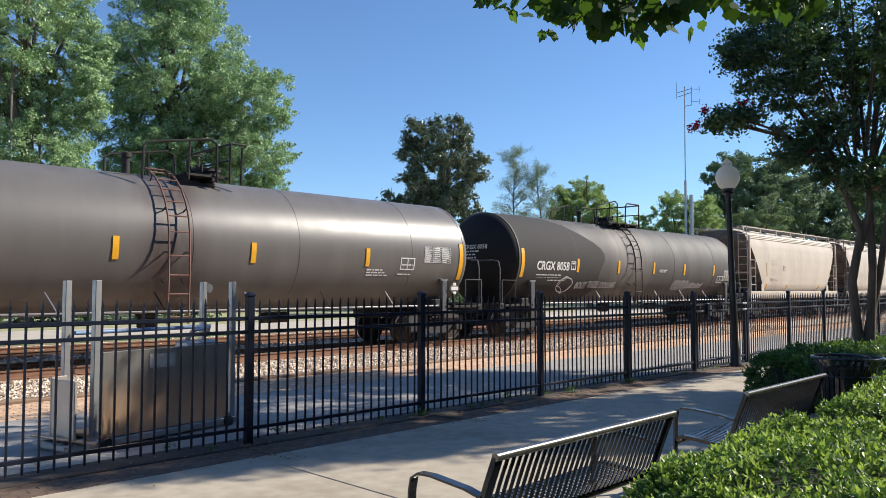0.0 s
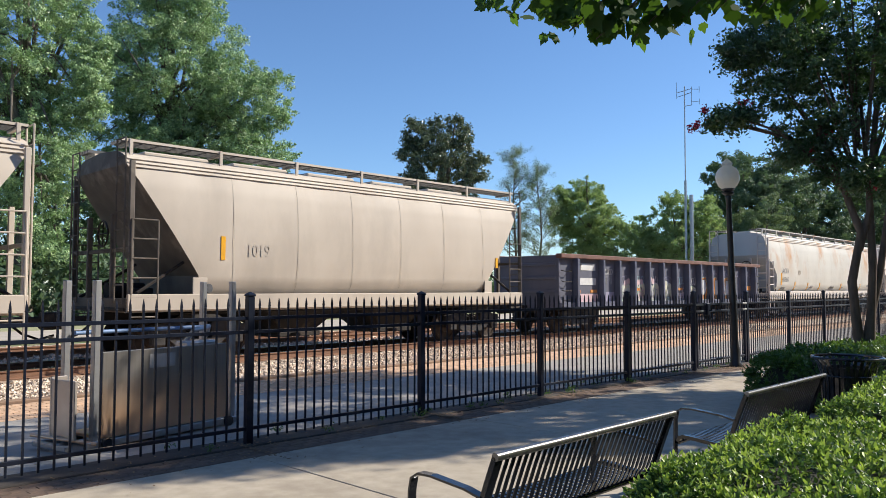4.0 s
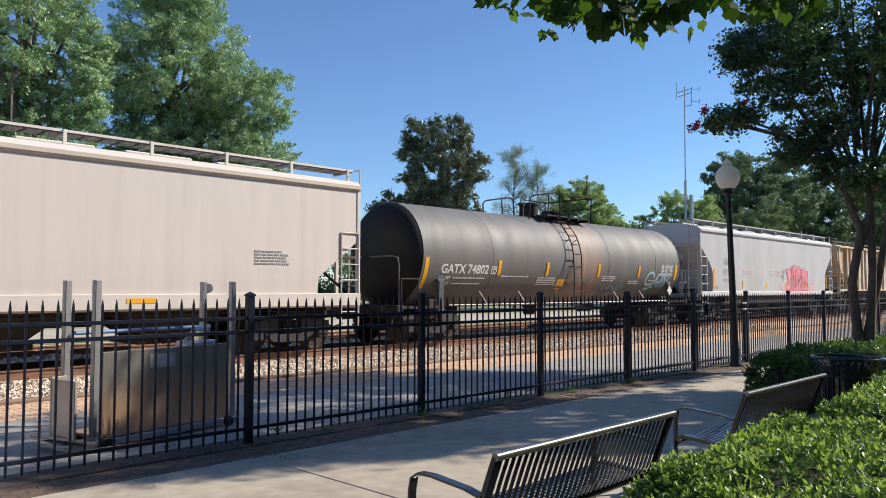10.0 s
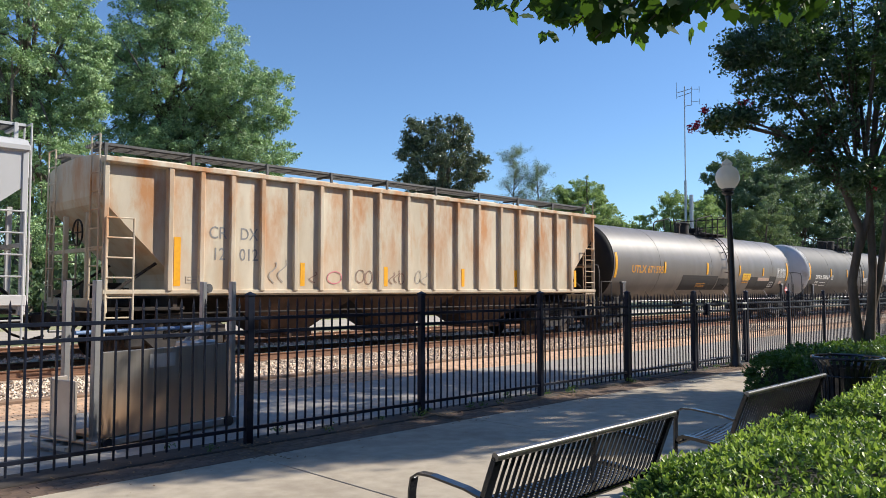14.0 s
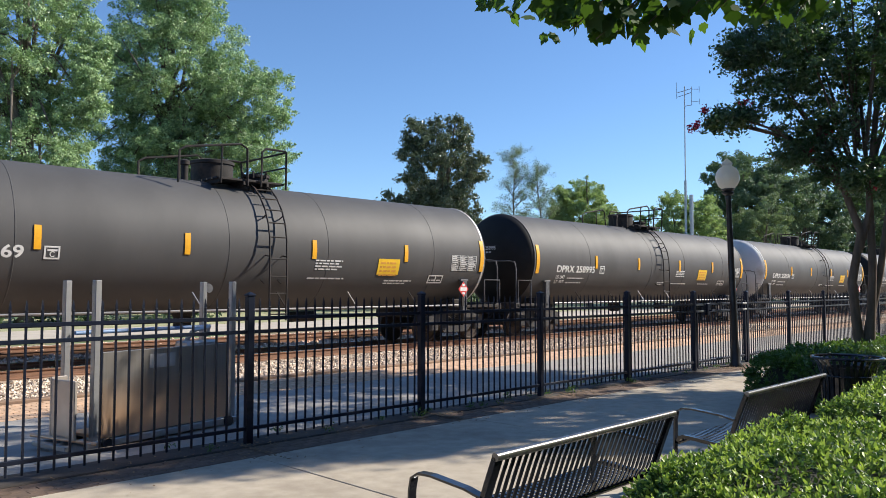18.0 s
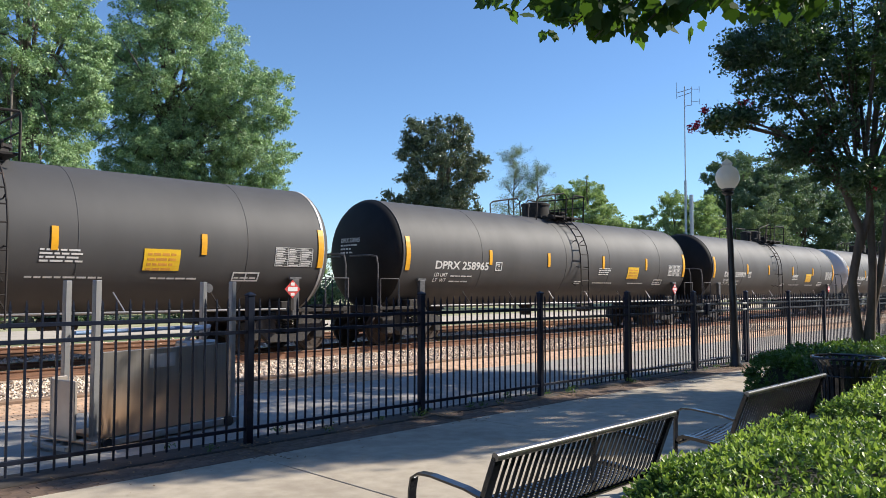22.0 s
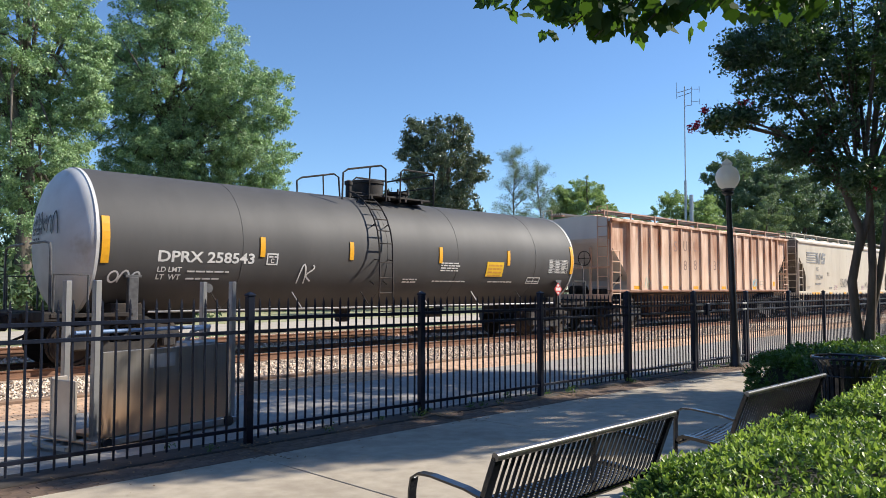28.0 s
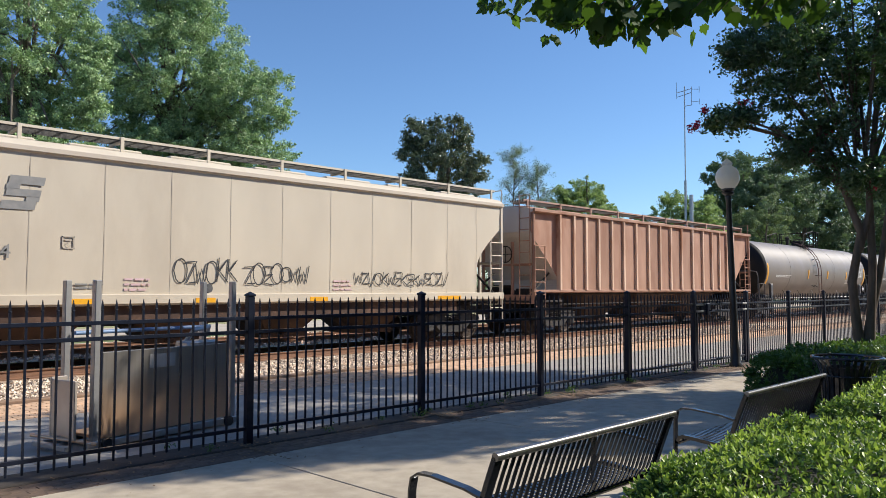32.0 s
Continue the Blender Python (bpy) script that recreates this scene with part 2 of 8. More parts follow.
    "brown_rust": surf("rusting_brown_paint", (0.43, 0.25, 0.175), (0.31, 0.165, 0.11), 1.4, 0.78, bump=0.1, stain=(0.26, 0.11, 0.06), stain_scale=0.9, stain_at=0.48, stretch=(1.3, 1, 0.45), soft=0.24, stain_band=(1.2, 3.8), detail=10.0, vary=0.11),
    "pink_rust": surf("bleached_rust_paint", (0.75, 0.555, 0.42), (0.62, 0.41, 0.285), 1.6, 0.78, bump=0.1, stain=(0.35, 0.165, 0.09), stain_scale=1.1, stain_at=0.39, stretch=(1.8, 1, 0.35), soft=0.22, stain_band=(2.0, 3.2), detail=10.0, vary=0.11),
    "gondola": surf("faded_navy_paint", (0.165, 0.168, 0.21), (0.125, 0.128, 0.165), 1.0, 0.6, bump=0.03, gloss=0.25, stain=(0.12, 0.115, 0.13), stain_scale=0.7, stretch=(1, 1, 0.6), soft=0.25),
    "rib_dark": surf("navy_side_stake", (0.14, 0.148, 0.195), (0.10, 0.108, 0.15), 2, 0.6, bump=0.04, gloss=0.25),
    "pink_board": surf("bleached_running_board", (0.50, 0.33, 0.26), (0.36, 0.22, 0.17), 4, 0.8, bump=0.2),
    "rust_rim": surf("rusted_top_chord", (0.20, 0.095, 0.07), (0.13, 0.07, 0.055), 4, 0.8, bump=0.2),
    "patch_black": surf("fresh_black_paint", (0.048, 0.046, 0.045), (0.058, 0.054, 0.052), 3, 0.85, bump=0.02, gloss=0.25),
    "grate": surf("grey_grating", (0.12, 0.118, 0.115), (0.08, 0.08, 0.08), 6, 0.6, 0.4),
    "dirt_end": surf("dirty_slope_sheet", (0.15, 0.125, 0.10), (0.09, 0.075, 0.06), 1.5, 0.8, stain=(0.26, 0.22, 0.18), stain_scale=0.9),
    "taupe_tank": surf("dusty_taupe_paint", (0.20, 0.17, 0.15), (0.16, 0.138, 0.12), 1.2, 0.5, bump=0.03, stain=(0.25, 0.21, 0.18), stain_scale=0.6, stretch=(1, 1, 0.3), soft=0.25),
    "under": surf("grimy_underframe", (0.024, 0.018, 0.015), (0.013, 0.011, 0.010), 3, 0.8, bump=0.15, stain=(0.06, 0.04, 0.028), stain_scale=2.0),
    # tank end colour darkened to carry the shade of the unlit side
    "shaded_head": surf("shade_black_tank_end", (0.012, 0.0115, 0.012), (0.009, 0.0085, 0.009), 1.5, 0.6, bump=0.03, gloss=0.25, stain=(0.018, 0.016, 0.016), stain_scale=0.8),
    "rust_under": surf("dark_rusted_hopper", (0.085, 0.045, 0.03), (0.045, 0.027, 0.02), 2, 0.85, bump=0.1, stain=(0.13, 0.07, 0.045), stain_scale=1.1),
    "truck_dust": surf("dusty_truck_casting", (0.050, 0.044, 0.041), (0.018, 0.016, 0.016), 5, 0.6, bump=0.2),
    "wheel": surf("rusty_wheel", (0.058, 0.040, 0.030), (0.032, 0.024, 0.021), 6, 0.65, 0.3),
    "thin_grey": surf("thin_grey_stencil", (0.33, 0.325, 0.32), (0.39, 0.385, 0.38), 5, 0.7, bump=0.0),
    "tan_bar": surf("pinkish_tan_overpaint", (0.56, 0.40, 0.31), (0.47, 0.33, 0.26), 5, 0.7, bump=0.0),
    "yellow": surf("amber_reflective", (0.85, 0.42, 0.015), (0.75, 0.36, 0.015), 10, 0.45, bump=0.0),
    "placard_yellow": surf("yellow_notice", (0.82, 0.52, 0.02), (0.74, 0.46, 0.02), 6, 0.5, bump=0.0),
    "white": surf("white_stencil", (0.72, 0.71, 0.69), (0.60, 0.59, 0.57), 8, 0.6, bump=0.0),
    "orange_text": surf("orange_stencil", (0.70, 0.33, 0.05), None, 8, 0.6, bump=0.0),
    "grey_text": surf("grey_stencil", (0.21, 0.21, 0.21), (0.27, 0.265, 0.255), 8, 0.6, bump=0.0),
    "faint_text": surf("faded_stencil", (0.33, 0.30, 0.265), (0.40, 0.36, 0.31), 6, 0.7, bump=0.0),
    "rust_text": surf("worn_dark_stencil", (0.24, 0.15, 0.115), (0.32, 0.20, 0.15), 5, 0.7, bump=0.0),
    "dark_text": surf("black_stencil", (0.05, 0.05, 0.055), None, 8, 0.6, bump=0.0),
    "red": surf("red_placard", (0.62, 0.05, 0.045), (0.5, 0.045, 0.04), 8, 0.5, bump=0.0),
    "pink_spray": surf("pink_spray_paint", (0.74, 0.24, 0.28), (0.60, 0.20, 0.24), 5, 0.6, bump=0.0),
    "pale_pink": surf("thin_pink_spray", (0.70, 0.50, 0.53), (0.56, 0.40, 0.41), 4, 0.65, bump=0.0),
    "teal_spray": surf("pale_teal_spray", (0.34, 0.56, 0.62), (0.27, 0.48, 0.56), 5, 0.6, bump=0.0),
    "orange_spray": surf("orange_spray", (0.66, 0.27, 0.06), (0.58, 0.22, 0.06), 5, 0.6, bump=0.0),
    "mint_spray": surf("mint_spray", (0.50, 0.60, 0.47), (0.42, 0.53, 0.42), 5, 0.6, bump=0.0),
    "cream_spray": surf("cream_spray", (0.70, 0.68, 0.50), (0.60, 0.60, 0.46), 5, 0.6, bump=0.0),
    "white_spray": surf("white_spray", (0.70, 0.69, 0.68), (0.56, 0.55, 0.55), 5, 0.6, bump=0.0),
    "dark_red_spray": surf("dark_red_spray", (0.48, 0.15, 0.20), (0.56, 0.19, 0.23), 5, 0.6, bump=0.0),
    "litter": surf("dry_leaf_litter", (0.26, 0.17, 0.09), (0.14, 0.09, 0.05), 9, 0.9, bump=0.0, island=True, vary=0.4),
    "wall_brick": surf("dark_wall_brick", (0.16, 0.085, 0.06), (0.11, 0.06, 0.045), 6, 0.9, bump=0.2, stain=(0.20, 0.13, 0.10)),
    "kerb": surf("worn_kerb", (0.075, 0.062, 0.052), (0.048, 0.040, 0.034), 4, 0.9, fine=80, stain=(0.06, 0.052, 0.042)),
    "black_spray": surf("black_spray", (0.045, 0.045, 0.05), None, 5, 0.6, bump=0.0),
    "lilac_spray": surf("lilac_spray", (0.38, 0.36, 0.48), None, 5, 0.6, bump=0.0),
}


# ------------------------------------------------------------------ mesh helpers
class Mesh:
    """Points and faces gathered piece by piece."""

    def __init__(self):
        self.v, self.f = [], []

    def add(self, verts, faces):
        o = len(self.v)
        self.v.extend([tuple(p) for p in verts])
        self.f.extend([tuple(i + o for i in q) for q in faces])
        return self

    def box(self, x0, x1, y0, y1, z0, z1, c=0.0, m=None):
        """A box, its edges cut by c."""
        if c <= 0:
            v = [(x, y, z) for x in (x0, x1) for y in (y0, y1) for z in (z0, z1)]
            f = [(0, 1, 3, 2), (4, 6, 7, 5), (0, 4, 5, 1), (2, 3, 7, 6), (0, 2, 6, 4), (1, 5, 7, 3)]
        else:
            v, ix = [], {}
            lo, hi = (x0, y0, z0), (x1, y1, z1)
            for s in [(a, b, d) for a in (0, 1) for b in (0, 1) for d in (0, 1)]:
                for ax in range(3):
                    p = [hi[k] if s[k] else lo[k] for k in range(3)]
                    for k in range(3):
                        if k != ax:
                            p[k] += -c if s[k] else c
                    ix[s, ax] = len(v)
                    v.append(p)
            f = []
            for ax in range(3):
                a, b = [k for k in range(3) if k != ax]
                for side in (0, 1):
                    q = []
                    for u, w in ((0, 0), (1, 0), (1, 1), (0, 1)):
                        s = [0, 0, 0]
                        s[ax], s[a], s[b] = side, u, w
                        q.append(ix[tuple(s), ax])
                    flip = (side == 0) ^ (ax == 1)
                    f.append(q[::-1] if flip else q)
            for ax in range(3):
                a, b = [k for k in range(3) if k != ax]
                for u in (0, 1):
                    for w in (0, 1):
                        s0, s1 = [0, 0, 0], [0, 0, 0]
                        s0[a] = s1[a] = u
                        s0[b] = s1[b] = w
                        s0[ax], s1[ax] = 0, 1
                        s0, s1 = tuple(s0), tuple(s1)
                        f.append((ix[s0, a], ix[s1, a], ix[s1, b], ix[s0, b]))
            for s in [(a, b, d) for a in (0, 1) for b in (0, 1) for d in (0, 1)]:
                f.append((ix[s, 0], ix[s, 1], ix[s, 2]))
        if m is not None:
            v = [m @ Vector(p) for p in v]
        return self.add(v, f)

    def tube(self, pts, r, n=8, r2=None, closed=False, cap=True):
        """A round bar along points."""
        pts = [Vector(p) for p in pts]
        k = len(pts)
        verts, faces = [], []
        prev = None
        for i, p in enumerate(pts):
            a = pts[(i - 1) % k] if (i or closed) else p
            b = pts[(i + 1) % k] if (i < k - 1 or closed) else p
            d = (b - a).normalized()
            if prev is None:
                prev = d.orthogonal().normalized()
            u = (prev - d * prev.dot(d))
            u = u.normalized() if u.length > 1e-6 else d.orthogonal().normalized()
            prev = u
            w = d.cross(u)
            rr = r if r2 is None else r + (r2 - r) * i / max(1, k - 1)
            for j in range(n):
                t = 2 * math.pi * j / n
                verts.append(p + (u * math.cos(t) + w * math.sin(t)) * rr)
        for i in range(k if closed else k - 1):
            for j in range(n):
                a, b = i * n + j, i * n + (j + 1) % n
                c, e = ((i + 1) % k) * n + (j + 1) % n, ((i + 1) % k) * n + j
                faces.append((a, b, c, e))
        if cap and not closed:
            faces.append(tuple(range(n))[::-1])
            faces.append(tuple((k - 1) * n + j for j in range(n)))
        return self.add(verts, faces)

    def lathe(self, prof, n=24, m=None, axis="z"):
        """Turn a profile of (radius, height) round an axis."""
        verts, faces = [], []
        for r, h in prof:
            for j in range(n):
                t = 2 * math.pi * j / n
                a, b = r * math.cos(t), r * math.sin(t)
                verts.append((a, b, h) if axis == "z" else ((h, a, b) if axis == "x" else (b, h, a)))
        for i in range(len(prof) - 1):
            for j in range(n):
                faces.append((i * n + j, i * n + (j + 1) % n, (i + 1) * n + (j + 1) % n, (i + 1) * n + j))
        faces.append(tuple(range(n))[::-1])
        faces.append(tuple((len(prof) - 1) * n + j for j in range(n)))
        if m is not None:
            verts = [m @ Vector(p) for p in verts]
        return self.add(verts, faces)

    def strip(self, pts, half, t, across=(1, 0, 0)):
        """A flat bar, 2*half wide across and t thick, along points."""
        pts, ac = [Vector(p) for p in pts], Vector(across)
        verts, faces = [], []
        for i, p in enumerate(pts):
            d = (pts[min(i + 1, len(pts) - 1)] - pts[max(i - 1, 0)]).normalized()
            nrm = d.cross(ac).normalized() * t / 2
            for s, q in ((-1, -1), (1, -1), (1, 1), (-1, 1)):
                verts.append(p + ac * half * s + nrm * q)
        for i in range(len(pts) - 1):
            for j in range(4):
                faces.append((i * 4 + j, i * 4 + (j + 1) % 4, i * 4 + 4 + (j + 1) % 4, i * 4 + 4 + j))
        faces.append((3, 2, 1, 0))
        e = (len(pts) - 1) * 4
        faces.append((e, e + 1, e + 2, e + 3))
        return self.add(verts, faces)

    def data(self, name, mat=None, smooth=False):
        me = bpy.data.meshes.new(name)
        me.from_pydata(self.v, [], self.f)
        bm = bmesh.new()
        bm.from_mesh(me)
        bmesh.ops.recalc_face_normals(bm, faces=bm.faces)
        bm.to_mesh(me)
        bm.free()
        if smooth:
            me.shade_smooth()
            me.set_sharp_from_angle(angle=radians(38))
        if mat is not None:
            me.materials.append(mat)
        return me


def part(name, shape, mat, parent, label="", smooth=False, m=None):
    """One mesh object under a thing or under a part."""
    me = shape.data(name, mat, smooth) if isinstance(shape, Mesh) else shape
    ob = new(name, me)
    ob.parent = parent
    if m is not None:
        ob.matrix_basis = m
    return tagged(ob, label=label)


def thing(name, label, category, group="", kind="", m=None):
    ob = new(name)
    ob.empty_display_size = 0.2
    if m is not None:
        ob.matrix_basis = m
    return tagged(ob, label, category, group, kind)


def solo(name, shape, mat, label, category, group="", kind="", smooth=False, m=None):
    me = shape.data(name, mat, smooth) if isinstance(shape, Mesh) else shape
    ob = new(name, me)
    if m is not None:
        ob.matrix_basis = m
    return tagged(ob, label, category, group, kind)


def quick_mesh(name, verts, faces, mat):
    me = bpy.data.meshes.new(name)
    me.from_pydata(verts.tolist() if isinstance(verts, np.ndarray) else verts, [], faces.tolist() if isinstance(faces, np.ndarray) else faces)
    me.materials.append(mat)
    return me


_glyphs = {}


def glyph_mesh(body, size, bold=0.018):
    """Flat letters as a mesh in the x-y plane, lower left at the origin."""
    if (body, size, bold) not in _glyphs:
        cu = bpy.data.curves.new("letters", "FONT")
        cu.body, cu.size, cu.resolution_u, cu.offset = body, size, 3, bold * size
        ob = bpy.data.objects.new("letters", cu)
        scene.collection.objects.link(ob)
        dg = bpy.context.evaluated_depsgraph_get()
        me = bpy.data.meshes.new_from_object(ob.evaluated_get(dg))
        v = [tuple(p.co) for p in me.vertices]
        f = [tuple(p.vertices) for p in me.polygons]
        bpy.data.objects.remove(ob)
        bpy.data.curves.remove(cu)
        bpy.data.meshes.remove(me)
        _glyphs[body, size, bold] = (v, f)
    return _glyphs[body, size, bold]


def lettering(name, body, height, x, z, mat, parent, skin, width=None, label="", bold=0.018, lift=0.005):
    """Painted letters of that cap height at (x, z) on a car's near side, a mesh for each word; skin(z) is the side's y there."""
    v, f = glyph_mesh(body, height / 0.70, bold)
    if not v:
        return None
    w = max(p[0] for p in v)
    sx = (width / w) if width else 1.0
    spans = sorted((min(v[i][0] for i in q), max(v[i][0] for i in q)) for q in f)
    end = spans[0][1]
    cuts = []
    for lo, hi in spans:
        if lo > end + 0.27 * height / 0.70:
            cuts.append((lo + end) / 2)
        end = max(end, hi)
    groups = {}
    for q in f:
        k = sum(v[q[0]][0] > c for c in cuts)
        groups.setdefault(k, []).append(q)
    for k in sorted(groups):
        used = sorted({i for q in groups[k] for i in q})
        place = {i: n for n, i in enumerate(used)}
        me = bpy.data.meshes.new(name)
        me.from_pydata([(x + v[i][0] * sx, skin(z + v[i][1]) - lift, z + v[i][1]) for i in used], [], [tuple(place[i] for i in q) for q in groups[k]])
        me.materials.append(mat)
        last = part(name, me, mat, parent, label)
    return last


def patch(m, x0, x1, z0, z1, skin, lift=0.008, steps=3):
    """A thin painted patch that follows a car's side."""
    v, f = [], []
    for i in range(steps + 1):
        z = z0 + (z1 - z0) * i / steps
        for x in (x0, x1):
            v += [(x, skin(z) - lift, z), (x, skin(z) + 0.004, z)]
    for i in range(steps):
        a = i * 4
        f += [(a, a + 2, a + 6, a + 4), (a + 1, a + 5, a + 7, a + 3), (a, a + 4, a + 5, a + 1), (a + 2, a + 3, a + 7, a + 6)]
    f += [(0, 1, 3, 2), (steps * 4, steps * 4 + 2, steps * 4 + 3, steps * 4 + 1)]
    return m.add(v, f)


def text_bars(m, rng, x0, x1, z0, rows, skin, h=0.034, pitch=0.068, words=True):
    """Small writing, too small to read: rows of bars."""
    for r in range(rows):
        x, z = x0, z0 - r * pitch
        end = x0 + (x1 - x0) * rng.uniform(0.75, 1.0)
        while x < end:
            w = rng.uniform(0.06, 0.22) if words else (x1 - x0)
            patch(m, x, min(x + w, x1), z, z + h, skin, 0.007, 1)
            x += w + 0.035
    return m


def scribble(m, rng, x0, x1, z0, z1, skin, n=5, half=0.018):
    """Sprayed scrawl across a stretch of a car's side: a round, arched or waving stroke a letter."""
    w, h = (x1 - x0) / n, z1 - z0
    for k in range(n):
        cx, lean = x0 + (k + 0.5) * w, rng.uniform(-0.12, 0.25)
        rx, rz, cz = w * rng.uniform(0.36, 0.52), h * rng.uniform(0.32, 0.5), z0 + h * rng.uniform(0.42, 0.58)
        kind, a0 = rng.choice("onses"), rng.uniform(0, 6.28)
        pts = []
        for b in range(19):
            t = b / 18
            if kind == "o":
                u, v = math.cos(a0 + 6.6 * t), math.sin(a0 + 6.6 * t)
            elif kind == "n":
                u, v = -1 + 2 * t, -1 + 2 * math.sin(math.pi * min(1, max(0, t))) ** 0.5
            elif kind == "s":
                u, v = math.sin(6.28 * t + 0.6), 1 - 2 * t
            else:
                u, v = 0.9 * math.cos(5.2 * t + 0.1), 0.9 * math.sin(5.2 * t + 0.1) - 0.25 * t
            z = cz + v * rz
            pts.append((cx + u * rx + lean * (z - cz), z))
        ribbon(m, pts, half, skin)
    return m


def tag(m, rng, x0, x1, z0, z1, skin, n, half):
    """A quick spray tag: overlapping angular and looped letter strokes of uneven height."""
    w, h = (x1 - x0) / n, z1 - z0
    for k in range(n):
        a, b = x0 + (k - 0.12) * w, x0 + (k + 1.12) * w
        lo, hi = z0 + rng.uniform(0, 0.15) * h, z1 - rng.uniform(0, 0.22) * h
        kind = rng.choice("oovwezk")
        if kind == "o":
            pts = [((a + b) / 2 + (b - a) * 0.5 * math.cos(1 + 6.8 * t / 16) * rng.uniform(0.92, 1.08), (lo + hi) / 2 + (hi - lo) * 0.48 * math.sin(1 + 6.8 * t / 16)) for t in range(17)]
        else:
            shape = {"v": [(0, 1), (0.35, 0), (0.55, 0.25), (1, 1)], "w": [(0, 0.9), (0.2, 0), (0.5, 0.7), (0.75, 0.05), (1, 1)], "e": [(1, 0.9), (0.1, 0.95), (0.3, 0.5), (0.9, 0.55), (0.1, 0.1), (1, 0.0)],
                     "z": [(0, 0.95), (0.9, 1), (0.15, 0.05), (1, 0.1)], "k": [(0.1, 0), (0.25, 1), (0.2, 0.45), (0.95, 0.95), (0.3, 0.45), (1, 0)]}[kind]
            pts = []
            for (p, q), (p2, q2) in zip(shape, shape[1:]):
                pts += [(a + (b - a) * (p + (p2 - p) * i / 4), lo + (hi - lo) * (q + (q2 - q) * i / 4)) for i in range(4)]
            pts.append((a + (b - a) * shape[-1][0], lo + (hi - lo) * shape[-1][1]))
        ribbon(m, pts, half, skin)
    return m


def sprayed_letter(car, corners, skin, fill, line, half=0.028, lift=0.010):
    """One filled graffiti letter from its corners (x, z), with a sprayed outline."""
    m, e = Mesh(), Mesh()
    m.add([(x, skin(z) - lift, z) for x, z in corners], [tuple(range(len(corners)))])
    pts = []
    for (xa, za), (xb, zb) in zip(corners, corners[1:] + corners[:1]):
        pts += [(xa + (xb - xa) * i / 3, za + (zb - za) * i / 3) for i in range(3)]
    ribbon(e, pts + pts[:1], half, skin, lift + 0.004)
    me = bpy.data.meshes.new("sprayed_letter")
    me.from_pydata(m.v, [], m.f)
    me.materials.append(fill)
    pc = part("sprayed_letter", me, None, car, "large sprayed graffiti letter")
    part("letter_outline", e, line, pc)
    return pc


def ribbon(m, pts, half, skin, lift=0.012):
    v, f = [], []
    for i, (x, z) in enumerate(pts):
        a, b = pts[max(0, i - 1)], pts[min(len(pts) - 1, i + 1)]
        dx, dz = b[0] - a[0], b[1] - a[1]
        d = math.hypot(dx, dz) or 1
        px, pz = -dz / d * half, dx / d * half
        for s in (-1, 1):
            v.append((x + px * s, skin(z + pz * s) - lift, z + pz * s))
    for i in range(len(pts) - 1):
        f.append((2 * i, 2 * i + 1, 2 * i + 3, 2 * i + 2))
    return m.add(v, f)


def blob(m, x0, x1, z0, z1, rng, skin, lift=0.010):
    """A sprayed cloud with lumpy edges, in strips that follow the side."""
    n, v, f = 8, [], []
    ja, jb, lean = rng.uniform(0, 6), rng.uniform(0, 6), rng.uniform(-0.25, 0.25)
    w = x1 - x0
    for i in range(n + 1):
        t = i / n
        z = z0 + (z1 - z0) * t
        bl = 0.16 * w * math.sin(ja + t * 4.2) + 0.07 * w * math.sin(t * 9) + lean * w * (t - 0.5)
        br = 0.16 * w * math.sin(jb + t * 4.8) + lean * w * (t - 0.5)
        v += [(x0 + bl, skin(z) - lift, z), (x1 + br, skin(z) - lift, z)]
    for i in range(n):
        f.append((2 * i, 2 * i + 1, 2 * i + 3, 2 * i + 2))
    return m.add(v, f)


# ------------------------------------------------------------------ ground, paving, tracks
g = Mesh()
g.box(-2000, 2000, -2000, 2000, -0.5, -0.10)
solo("ground", g, M["soil"], "dry soil and thin grass reaching the horizon", "ground", kind="structure")

walkway = thing("walkway", "pale concrete walkway in long slabs", "walkway", kind="structure")
for k in range(-4, 14):
    x = 3.95 + 3.05 * k
    b = Mesh()
    b.box(x + 0.006, x + 3.044, 2.05, 6.44, -0.12, 0.0, 0.006)
    part("slab", b, M["concrete"], walkway)
b = Mesh()
b.box(-8, 46, 2.06, 6.44, -0.14, -0.012)
part("slab_bed", b, M["mortar"], walkway)

platform = thing("platform", "grey paved platform beyond the fence", "platform", kind="structure")
b = Mesh()
b.box(-12, 130, 7.315, 10.36, -0.14, -0.004, 0.01)
part("paving", b, M["asphalt"], platform)
b = Mesh()
b.box(-12, 130, 11.80, 11.98, -0.25, 0.045, 0.012)
part("edge_beam", b, M["edging"], platform, "rust-brown platform edge beam")
b = Mesh()
b.box(-12, 130, 10.36, 11.80, -0.14, -0.022)
part("paver_bed", b, M["mortar"], platform)
rng = random.Random(3)
v, f = [], []
